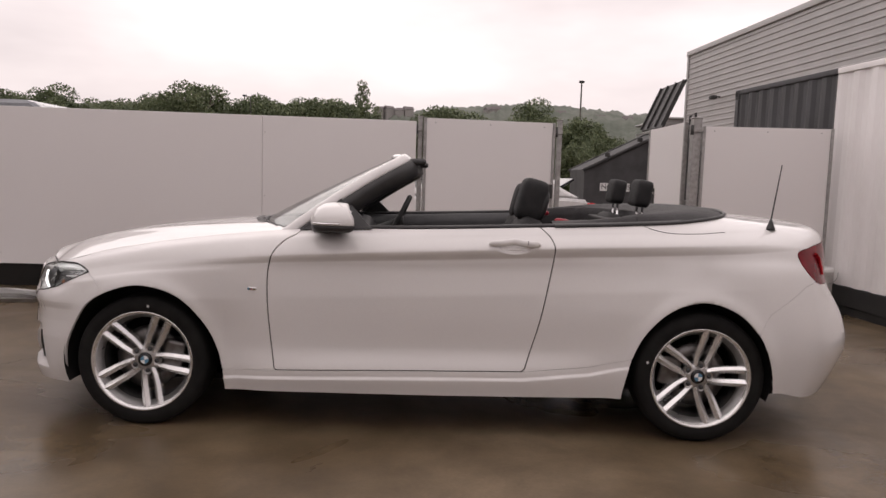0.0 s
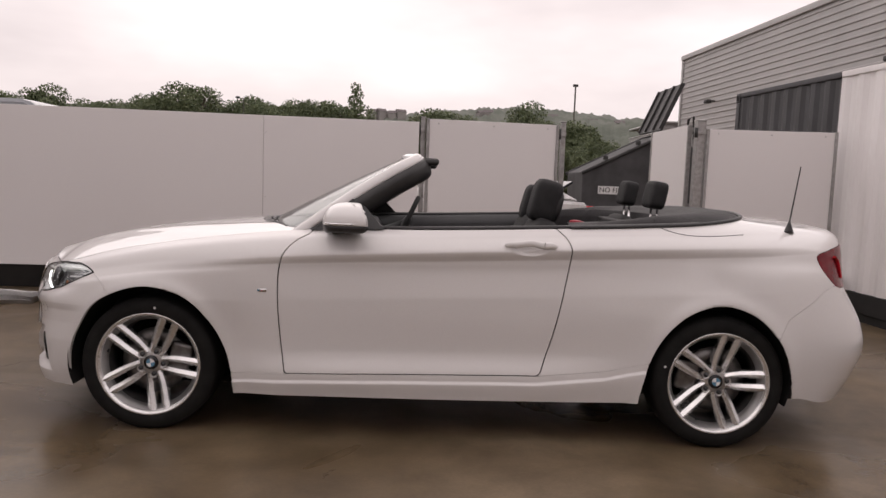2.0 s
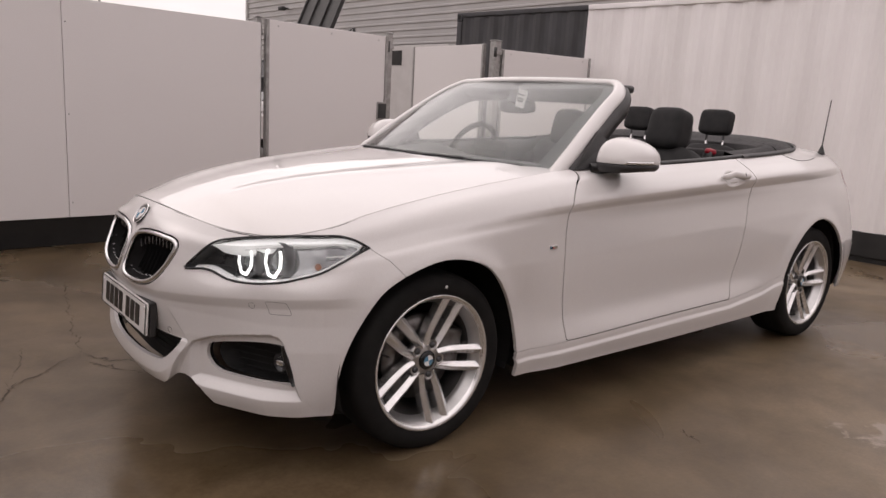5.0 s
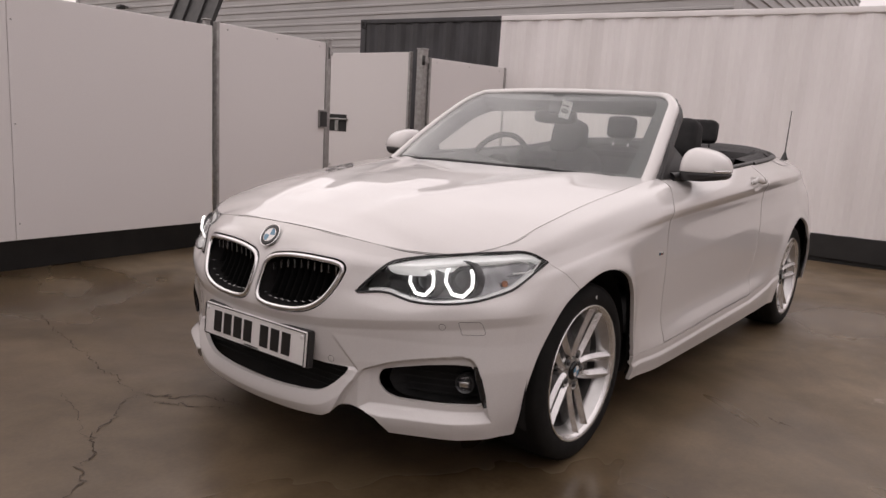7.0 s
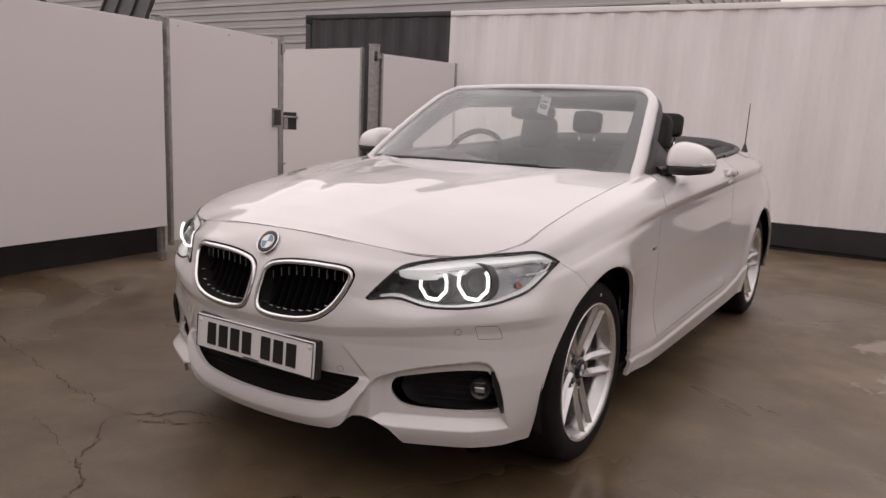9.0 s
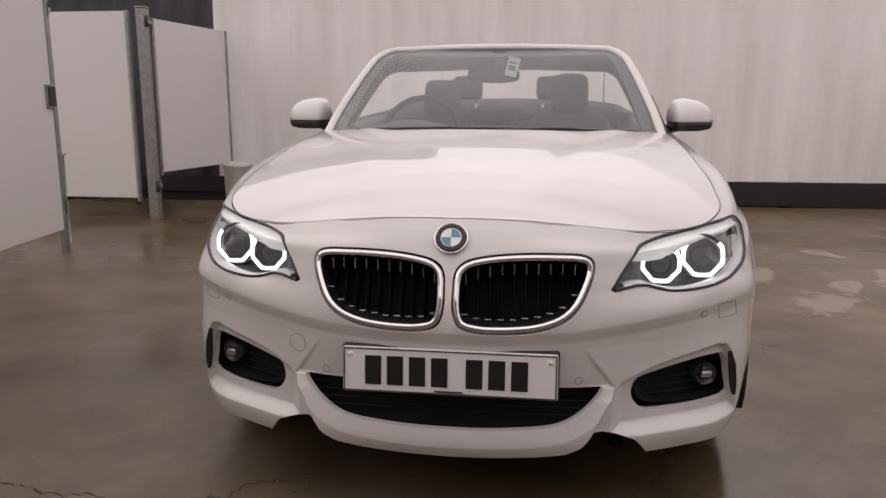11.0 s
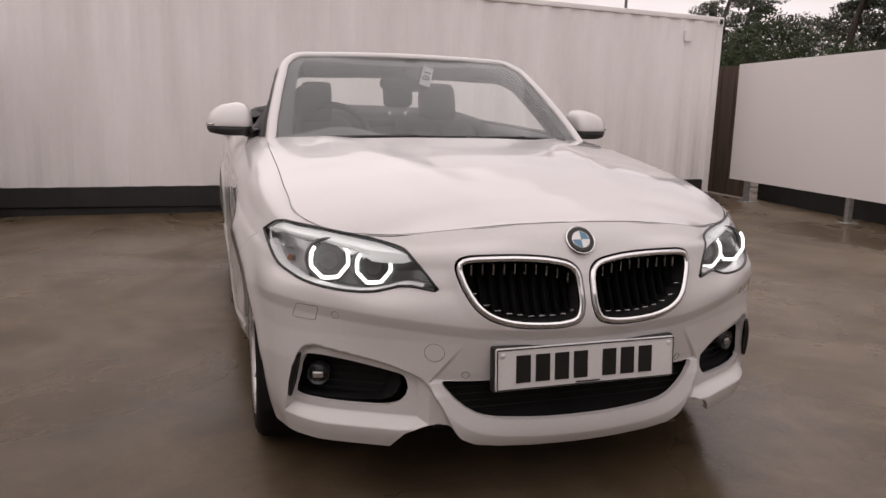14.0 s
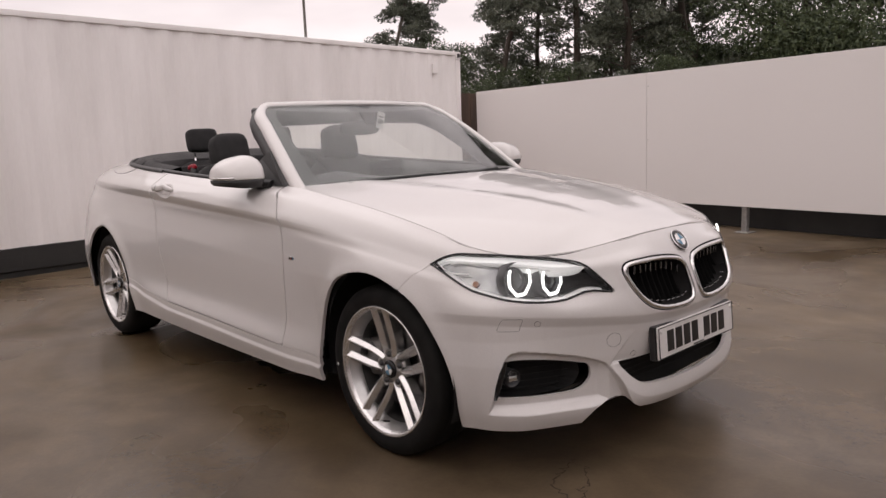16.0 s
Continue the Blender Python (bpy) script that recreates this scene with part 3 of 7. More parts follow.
paint = paint_material()
tyre_rubber = material("tyre_rubber", (0.009, 0.0088, 0.0088), (0.014, 0.0135, 0.013), 0.8, scale=12, bump=0.15, spec=0.15)
alloy = material("silver_alloy", (0.58, 0.575, 0.57), (0.48, 0.475, 0.47), 0.33, 0.85, scale=14, fine=240, bump=0.02)
alloy_bright = material("machined_alloy", (0.80, 0.79, 0.785), (0.70, 0.695, 0.69), 0.26, 0.85, scale=20, fine=300, bump=0.02)
chrome = material("chrome", (0.80, 0.80, 0.80), (0.74, 0.74, 0.74), 0.10, 1.0, scale=30, bump=0)
black_plastic = material("black_plastic", (0.018, 0.018, 0.019), (0.028, 0.027, 0.027), 0.5, scale=14, bump=0.08)
gloss_black = material("gloss_black", (0.008, 0.008, 0.009), (0.012, 0.012, 0.013), 0.12, scale=6, bump=0)
slat_black = material("grille_black", (0.015, 0.015, 0.0155), (0.020, 0.020, 0.020), 0.7, spec=0.15, bump=0)
# grille black darkened further, with the shade among the slats put into it
slat_dark = material("unlit_slat_black", (0.006, 0.006, 0.006), (0.008, 0.008, 0.008), 0.9, spec=0.03, bump=0)
# white lamp brow with a weak emission
lamp_brow = material("white_emissive_brow", (0.86, 0.85, 0.85), (0.80, 0.79, 0.79), 0.25, bump=0, emit=(1.0, 0.97, 0.95), strength=0.28)
lamp_chrome = material("bright_lamp_trim", (0.86, 0.85, 0.85), (0.80, 0.79, 0.79), 0.22, 0.0, scale=30, bump=0)
liner = material("wheel_well_liner", (0.016, 0.0155, 0.0155), (0.023, 0.022, 0.022), 0.9, scale=10, bump=0.2, spec=0.15)
cloth_black = material("black_leather", (0.013, 0.013, 0.0135), (0.019, 0.0185, 0.019), 0.75, spec=0.3, scale=20, fine=320, bump=0.25)
tonneau_black = material("black_soft_cover", (0.018, 0.017, 0.018), (0.026, 0.024, 0.025), 0.7, spec=0.35, scale=9, fine=420, bump=0.3)
trim_grey = material("dark_grey_trim", (0.05, 0.05, 0.052), (0.035, 0.035, 0.037), 0.5, scale=15, fine=260, bump=0.15)
# alloy taken darker: the shade deep inside the rim is in this colour
shaded_barrel = material("shaded_rim_barrel", (0.11, 0.108, 0.106), (0.07, 0.069, 0.068), 0.5, 0.5, scale=14, fine=240, bump=0.02)
brake_steel = material("brake_steel", (0.20, 0.195, 0.19), (0.13, 0.12, 0.115), 0.4, 0.9, scale=25, bump=0.05)
red_plastic = material("red_plastic", (0.35, 0.012, 0.03), (0.25, 0.01, 0.02), 0.35, bump=0)
lamp_red = material("red_lamp_glass", (0.50, 0.016, 0.026), (0.40, 0.012, 0.018), 0.22, scale=18, bump=0, spec=0.35)
lamp_dark_red = material("dark_red_lamp_glass", (0.17, 0.005, 0.012), (0.11, 0.004, 0.009), 0.22, scale=18, bump=0, spec=0.35)
lamp_reflector = material("lamp_reflector", (0.55, 0.55, 0.56), (0.25, 0.25, 0.26), 0.22, 0.9, scale=30, bump=0.05)
lamp_dark = material("lamp_bezel", (0.085, 0.085, 0.088), (0.05, 0.05, 0.052), 0.30, 0.4, scale=16, bump=0.02)
lamp_silver = material("silver_lamp_reflector", (0.48, 0.48, 0.485), (0.20, 0.20, 0.204), 0.20, 0.75, scale=22, bump=0.02)
lamp_bowl = material("lamp_bowl", (0.07, 0.07, 0.074), (0.04, 0.04, 0.043), 0.25, 0.4, scale=16, bump=0.02)
amber_plastic = material("amber_plastic", (0.30, 0.10, 0.03), (0.22, 0.07, 0.02), 0.3, scale=40, bump=0.05)
ring_light = material("daytime_light_ring", (0.9, 0.9, 0.9), None, 0.3, bump=0, emit=(1.0, 0.97, 0.95), strength=2.2)
roundel_blue = material("roundel_blue", (0.10, 0.24, 0.36), None, 0.2, bump=0, coat=0.6)
roundel_white = material("roundel_white", (0.8, 0.8, 0.8), None, 0.2, bump=0, coat=0.6)
plate_white = material("white_number_plate", (0.78, 0.76, 0.75), (0.73, 0.71, 0.70), 0.3, bump=0, coat=0.5)
screen_glass = glass_material("windscreen_glass", (0.95, 0.97, 0.96), 0.075)
lens_glass = glass_material("headlamp_lens", (0.97, 0.98, 0.98))
mirror_glass = material("mirror_glass", (0.85, 0.86, 0.87), None, 0.02, 1.0, bump=0)

car = thing("convertible_car", "white two-door convertible with its roof folded away", "car")

# Body lines, one side, from the nose round to the tail: x, half width, height at matching stations.
SILL_EDGE = [(-2.066, 0, .188), (-2.061, .15, .188), (-2.045, .30, .188), (-2.033, .40, .188), (-2.010, .49, .188), (-1.925, .645, .188), (-1.83, .730, .187),
             (-1.715, .762, .186), (-1.345, .845, .20), (-.95, .835, .198), (-.6, .84, .20), (0, .845, .202), (.6, .85, .21), (1.0, .855, .217),
             (1.345, .86, .22), (1.69, .86, .262), (1.88, .80, .228), (2.06, .62, .235), (2.16, .35, .24), (2.18, 0, .24)]
SILL_FOLD = [(-2.106, 0, .265), (-2.101, .15, .265), (-2.082, .30, .265), (-2.062, .40, .265), (-2.034, .50, .265), (-1.945, .656, .265), (-1.835, .755, .265),
             (-1.705, .789, .272), (-1.345, .862, .285), (-.95, .853, .287), (-.6, .862, .298), (0, .864, .305), (.6, .868, .318), (1.0, .872, .345),
             (1.345, .875, .36), (1.69, .875, .36), (1.92, .815, .35), (2.11, .64, .35), (2.21, .36, .35), (2.23, 0, .35)]
WAIST_LOW = [(-2.116, 0, .39), (-2.112, .15, .39), (-2.090, .30, .395), (-2.064, .40, .40), (-2.033, .50, .40), (-1.945, .662, .40), (-1.825, .770, .40),
             (-1.680, .813, .40), (-1.345, .872, .42), (-.95, .846, .42), (-.6, .838, .42), (0, .836, .43), (.6, .845, .44), (1.0, .872, .46),
             (1.345, .884, .47), (1.69, .884, .47), (1.94, .825, .47), (2.145, .65, .47), (2.25, .37, .47), (2.28, 0, .47)]
WIDEST = [(-2.140, 0, .540), (-2.135, .15, .541), (-2.112, .30, .548), (-2.078, .42, .558), (-2.040, .52, .566), (-1.948, .655, .580), (-1.81, .779, .592),
          (-1.63, .832, .590), (-1.345, .874, .60), (-.95, .852, .60), (-.6, .845, .60), (0, .845, .60), (.6, .852, .60), (1.0, .874, .61),
          (1.345, .887, .62), (1.69, .876, .62), (1.93, .815, .60), (2.13, .63, .59), (2.235, .36, .59), (2.26, 0, .59)]
WING = [(-2.105, 0, .66), (-2.101, .15, .655), (-2.085, .30, .65), (-2.052, .42, .64), (-2.005, .52, .64), (-1.935, .648, .645), (-1.79, .758, .66),
        (-1.61, .822, .69), (-1.345, .860, .73), (-.95, .853, .76), (-.6, .848, .78), (0, .846, .785), (.6, .846, .80), (1.0, .856, .815),
        (1.345, .862, .82), (1.69, .842, .825), (1.90, .77, .80), (2.05, .59, .78), (2.15, .34, .78), (2.18, 0, .78)]
CREASE = [(-2.070, 0, .745), (-2.066, .15, .742), (-2.056, .30, .733), (-2.022, .42, .722), (-1.982, .52, .716), (-1.90, .640, .716), (-1.775, .735, .728),
          (-1.60, .790, .752), (-1.345, .830, .795), (-.95, .848, .832), (-.6, .855, .860), (0, .859, .893), (.6, .857, .923), (1.0, .852, .942),
          (1.345, .838, .956), (1.69, .780, .968), (1.885, .70, .962), (2.035, .56, .962), (2.115, .30, .968), (2.135, 0, .972)]
SHOULDER = [(-2.050, 0, .772), (-2.046, .15, .769), (-2.024, .30, .758), (-1.998, .41, .746), (-1.958, .50, .742), (-1.880, .635, .745), (-1.76, .722, .765),
            (-1.60, .768, .796), (-1.345, .798, .852), (-.95, .802, .905), (-.6, .802, .938), (0, .808, .960), (.6, .802, .986), (1.0, .790, 1.004),
            (1.345, .760, 1.016), (1.68, .685, 1.028), (1.868, .612, 1.034), (2.005, .48, 1.042), (2.075, .26, 1.050), (2.095, 0, 1.055)]
TOP_EDGE = [(-2.022, 0, .800), (-2.018, .15, .797), (-1.996, .30, .786), (-1.972, .41, .772), (-1.938, .505, .760), (-1.862, .632, .767), (-1.745, .703, .792),
            (-1.56, .722, .838), (-1.30, .725, .888), (-.95, .728, .938), (-.62, .722, .972), (0, .768, .993), (.6, .765, 1.020), (1.0, .748, 1.040),
            (1.28, .70, 1.057), (1.48, .585, 1.080), (1.56, .46, 1.090), (1.605, .31, 1.097), (1.63, .15, 1.101), (1.637, 0, 1.102)]

def corner_back(y):
    """How far the corners of the nose lie behind a square-cut front, by half width."""
    return float(np.interp(abs(y), [.30, .40, .50, .60, .66, .74, .80], [0, .010, .034, .036, .030, .010, 0]))


def round_corners(line):
    back = [corner_back(y) * min(max((-1.60 - x) / 0.10, 0), 1) for x, y, z in line]
    return [(x + d, y * (1 + 0.54 * d * min(max((0.66 - z) / 0.06, 0), 1)), z) for d, (x, y, z) in zip(back, line)]


SILL_EDGE, SILL_FOLD, WAIST_LOW, WIDEST, WING, CREASE, SHOULDER, TOP_EDGE = map(round_corners, (SILL_EDGE, SILL_FOLD, WAIST_LOW, WIDEST, WING, CREASE, SHOULDER, TOP_EDGE))
UNDER_CREASE = [tuple(w + 0.52 * (c - w) for w, c in zip(a, b)) for a, b in zip(WING, CREASE)]
LINES = (SILL_EDGE, SILL_FOLD, WAIST_LOW, WIDEST, WING, UNDER_CREASE, CREASE, SHOULDER, TOP_EDGE)


def hermite(t, p, u, monotone=False):
    """Cubic through p at t, read at u. monotone: no overshoot."""
    dt = np.diff(t)
    dt = dt.reshape(-1, *[1] * (p.ndim - 1))
    s = np.diff(p, axis=0) / dt
    d = np.empty_like(p)
    d[1:-1] = (s[:-1] * dt[1:] + s[1:] * dt[:-1]) / (dt[1:] + dt[:-1])
    if monotone:
        with np.errstate(divide="ignore", invalid="ignore"):
            h = 2 * s[:-1] * s[1:] / (s[:-1] + s[1:])
        d[1:-1] = np.where(s[:-1] * s[1:] > 0, 0.5 * d[1:-1] + 0.5 * h, 0.35 * d[1:-1])
    d[0], d[-1] = s[0], s[-1]
    k = np.clip(np.searchsorted(t, u, side="right") - 1, 0, len(t) - 2)
    sh = (-1, *[1] * (p.ndim - 1))
    h, w = (t[k + 1] - t[k]).reshape(sh), ((u - t[k]) / (t[k + 1] - t[k])).reshape(sh)
    return ((2 * w**3 - 3 * w**2 + 1) * p[k] + (w**3 - 2 * w**2 + w) * h * d[k] + (3 * w**2 - 2 * w**3) * p[k + 1] + (w**3 - w**2) * h * d[k + 1])


def body_grid(nu=1400, nv=185, span=None):
    half = np.array(LINES)                                   # line, station, xyz
    other = half[:, ::-1] * [1, -1, 1]
    loop = np.concatenate([other[:, :-1], half[:, :-1]], 1)   # tail (left side, y < 0) round the nose to the right side
    loop = np.concatenate([loop, loop[:, :1]], 1)
    pad = 3
    wide = np.concatenate([loop[:, -1 - pad:-1], loop, loop[:, 1:1 + pad]], 1)
    chord = np.linalg.norm(np.diff(wide[3], axis=0), axis=1)
    t = np.r_[0, np.cumsum(chord)]
    t0, t1 = t[pad], t[-1 - pad]
    u = np.linspace(t0, t1, nu + 1) if span is None else np.linspace(t[pad + 19] - span, t[pad + 19] + span, nu + 1)
    lines = np.stack([hermite(t, wide[k], u) for k in range(len(LINES))])   # line, u, xyz
    v = np.linspace(0, len(LINES) - 1, nv)
    g = hermite(np.arange(len(LINES), dtype=float), lines, v, True)         # v, u, xyz
    return np.moveaxis(g, 0, 1)                                           # u, v, xyz


def grid_normals(g, flip=1.0):
    a, b = np.gradient(g, axis=0), np.gradient(g, axis=1)
    if np.allclose(g[0], g[-1], atol=1e-6):
        a[0] = a[-1] = g[1] - g[-2]
    n = np.cross(a, b) * flip
    return n / (np.linalg.norm(n, axis=-1, keepdims=True) + 1e-12)


def outline_distance(poly, a, b):
    """Signed distance, positive inside, of plane points (a, b) to a closed outline."""
    poly = np.array(poly, float)
    best, inside = np.full(a.shape, 1e9), np.zeros(a.shape, bool)
    for (x0, y0), (x1, y1) in zip(poly, np.roll(poly, -1, 0)):
        dx, dy = x1 - x0, y1 - y0
        t = np.clip(((a - x0) * dx + (b - y0) * dy) / (dx * dx + dy * dy + 1e-15), 0, 1)
        best = np.minimum(best, np.hypot(a - x0 - t * dx, b - y0 - t * dy))
        if abs(dy) > 1e-12:
            inside ^= ((y0 > b) != (y1 > b)) & (a < dx * (b - y0) / dy + x0)
    return np.where(inside, best, -best)


def panel(grid, normals, field, flange=0.016, inward=None):
    """The part of a grid where field > 0, cut clean at field = 0, its cut edges turned inward."""
    a, b = grid.shape[:2]
    P, N, F = grid.reshape(-1, 3), normals.reshape(-1, 3), field.ravel()
    W = N if inward is None else inward.reshape(-1, 3)          # the way the cut edges turn in
    i, j = np.meshgrid(np.arange(a - 1), np.arange(b - 1), indexing="ij")
    k = (i * b + j).ravel()
    quads = np.stack([k, k + b, k + b + 1, k + 1], 1)
    inside = F[quads] > 0
    polys = [tuple(q) for q in quads[inside.all(1)]]
    pts, nrm, way_in, cut = [], [], [], {}
    base = len(P)
    for q in quads[inside.any(1) & ~inside.all(1)]:
        out = []
        for m in range(4):
            p0, p1 = int(q[m]), int(q[(m + 1) % 4])
            if F[p0] > 0:
                out.append(p0)
            if (F[p0] > 0) != (F[p1] > 0):
                key = (min(p0, p1), max(p0, p1))
                if key not in cut:
                    w = F[p0] / (F[p0] - F[p1])
                    cut[key] = base + len(pts)
                    pts.append(P[p0] + w * (P[p1] - P[p0])), nrm.append(N[p0] + w * (N[p1] - N[p0])), way_in.append(W[p0] + w * (W[p1] - W[p0]))
                out.append(cut[key])
        if len(out) > 2:
            polys.append(tuple(out))
    allp = np.vstack([P, np.array(pts).reshape(-1, 3)])
    alln = np.vstack([N, np.array(nrm).reshape(-1, 3)])
    used = np.unique(np.concatenate([np.array(p) for p in polys]))
    back = np.full(len(allp), -1)
    back[used] = np.arange(len(used))
    verts, norms = allp[used], alln[used]
    faces = [tuple(int(back[x]) for x in p) for p in polys]
    if flange and pts:
        count = {}
        for p in polys:
            for m in range(len(p)):
                e = (p[m], p[(m + 1) % len(p)])
                if e[0] >= base and e[1] >= base:
                    count.setdefault((min(e), max(e)), []).append(e)
        ev, en, ef, s = [], [], [], len(verts)
        for es in count.values():
            if len(es) == 1:
                p0, p1 = es[0]
                n0, n1 = (way_in[k - base] / np.linalg.norm(way_in[k - base]) for k in (p0, p1))
                q0, q1 = allp[p0] - n0 * flange, allp[p1] - n1 * flange
                side = np.cross(allp[p1] - allp[p0], n0)
                side /= np.linalg.norm(side) + 1e-12
                m = s + len(ev)
                ev += [allp[p0], q0, q1, allp[p1]]
                en += [side] * 4
                ef.append((m, m + 1, m + 2, m + 3))
        if ev:
            verts, norms, faces = np.vstack([verts, ev]), np.vstack([norms, en]), faces + ef
    # wind every face the way its normals point
    four = np.array([f[:4] if len(f) > 3 else (*f, f[2]) for f in faces])
    p0, p1, p2, p3 = (verts[four[:, k]] for k in range(4))
    way = np.cross(p1 - p0, p2 - p0) + np.cross(p2 - p0, p3 - p0)
    wrong = (way * norms[four[:, 0]]).sum(1) < 0
    return verts, [f[::-1] if w else f for f, w in zip(faces, wrong)], norms


# outlines on the flank (x, height)
FRONT_ARCH = smooth_curve([(-1.722, .10), (-1.714, .20), (-1.718, .30), (-1.703, .40), (-1.658, .50), (-1.588, .60), (-1.492, .657), (-1.34, .694), (-1.165, .650), (-1.04, .520), (-.975, .380), (-.95, .25), (-.945, .10)], 70)
REAR_ARCH = smooth_curve([(.955, .10), (.965, .25), (.998, .395), (1.06, .530), (1.17, .640), (1.325, .692), (1.485, .648), (1.602, .537), (1.668, .386), (1.688, .27), (1.69, .10)], 70)
DOOR_SHAPE = np.vstack([smooth_curve([(-.575, 1.10), (-.602, .966), (-.665, .925), (-.715, .868), (-.736, .80), (-.741, .672), (-.724, .455), (-.703, .312)], 40),
                        smooth_curve([(-.690, .304), (-.122, .318), (.478, .330)], 16),
                        smooth_curve([(.495, .345), (.547, .52), (.593, .739), (.618, .925), (.600, .975), (.545, 1.03), (.50, 1.12)], 30)])
SILL_LINE = np.array([(-1.2, .290), (-.95, .294), (-.70, .302), (-.122, .316), (.48, .328), (.80, .362), (1.02, .412), (1.3, .48)])
NOSE_CUT = [(-3, -.5), (-3, 1.2), (-1.93, 1.2), (-1.80, .72), (-1.612, .741), (-1.555, .70), (-1.50, .64), (-1.45, .5), (-1.45, -.5)]
TAIL_CUT = [(3, -.5), (3, 1.2), (2.2, 1.2), (2.05, .80), (1.90, .79), (1.84, .772), (1.74, .70), (1.648, .640), (1.60, .55), (1.60, -.5)]
# outlines on the nose (half width, height)
KIDNEY = smooth_curve([(.336, .694), (.331, .707), (.315, .714), (.25, .718), (.16, .716), (.09, .709), (.042, .697), (.025, .681), (.020, .640), (.022, .590), (.033, .566), (.065, .556), (.135, .554), (.215, .562), (.268, .580), (.298, .604), (.324, .650)], 90, True)
INTAKE = np.vstack([smooth_curve([(.456, .362), (.459, .382), (.468, .397), (.478, .402)], 8), smooth_curve([(.50, .407), (.593, .427), (.66, .436), (.692, .436)], 14),
                    smooth_curve([(.706, .434), (.718, .415), (.727, .375), (.735, .335), (.738, .312)], 14), smooth_curve([(.725, .307), (.62, .306), (.535, .308)], 12),
                    smooth_curve([(.505, .311), (.480, .322), (.461, .344)], 8)])
INTAKE = INTAKE * [1.016, 1]
# the recess that frames the intake, the lip that frames the mouth, and the lower edge of it all
FRAME = np.vstack([[(.345, .250), (.378, .327), (.408, .378)], smooth_curve([(.425, .398), (.494, .426), (.593, .450), (.662, .463)], 12), smooth_curve([(.682, .465), (.706, .458), (.719, .438), (.729, .397)], 8), [(.738, .35), (.747, .285), (.752, .250)]])
FRAME = FRAME * np.stack([1 + 0.014 * np.clip((FRAME[:, 0] - 0.45) / 0.2, 0, 1), np.ones(len(FRAME))], 1)
MOUTH_LIP = np.vstack([smooth_curve([(-.411, .393), (-.404, .368), (-.378, .327), (-.345, .262), (-.310, .228), (-.25, .214), (-.12, .200), (0, .196)], 30)[:-1], smooth_curve([(0, .196), (.12, .200), (.25, .214), (.310, .228), (.345, .262), (.378, .327), (.404, .368), (.411, .393)], 30), [(.388, .398), (-.388, .398)]])
LOW_EDGE = [(0, .214), (.12, .217), (.22, .223), (.29, .232), (.325, .248), (.352, .270), (.385, .274), (.43, .262), (.462, .249), (.480, .230), (.495, .206), (.60, .206), (.70, .204), (.76, .199), (.90, .190)]
# outline of the headlamp: x, half width, height; read along the way that the lens runs
LAMP_TOP = [(-1.606, .790, .741), (-1.652, .767, .765), (-1.70, .745, .776), (-1.747, .722, .775), (-1.85, .647, .768), (-1.958, .50, .744), (-2.002, .452, .727), (-2.032, .424, .689), (-2.062, .390, .640)]
LAMP_LOW = [(-2.060, .396, .637), (-2.029, .464, .644), (-2.005, .530, .624), (-1.962, .615, .624), (-1.885, .70, .636), (-1.83, .737, .650), (-1.77, .766, .668), (-1.72, .778, .691), (-1.65, .789, .724)]
LAMP_TOP, LAMP_LOW = round_corners(LAMP_TOP), round_corners(LAMP_LOW)
along = lambda x, y: 0.8 * x + 0.6 * y
LAMP_SHAPE = np.vstack([smooth_curve([(along(x, y), z) for x, y, z in LAMP_TOP], 44), smooth_curve([(along(x, y), z) for x, y, z in LAMP_LOW], 40)])
LOWER_GRILLE = np.vstack([smooth_curve([(-.380, .394), (-.2, .398), (0, .40), (.2, .398), (.380, .394)], 20),
                          smooth_curve([(.372, .378), (.335, .340), (.28, .305), (.155, .288), (0, .283), (-.155, .288), (-.28, .305), (-.335, .340), (-.372, .378)], 40)])

TAIL_SHAPE = smooth_curve([(1.822, .930), (1.90, .952), (1.985, .968), (2.10, .968), (2.10, .785), (1.985, .778), (1.935, .785), (1.875, .828), (1.83, .890)], 60, True)
low_edge, crease_line = np.array(LOW_EDGE), np.array(WIDEST)


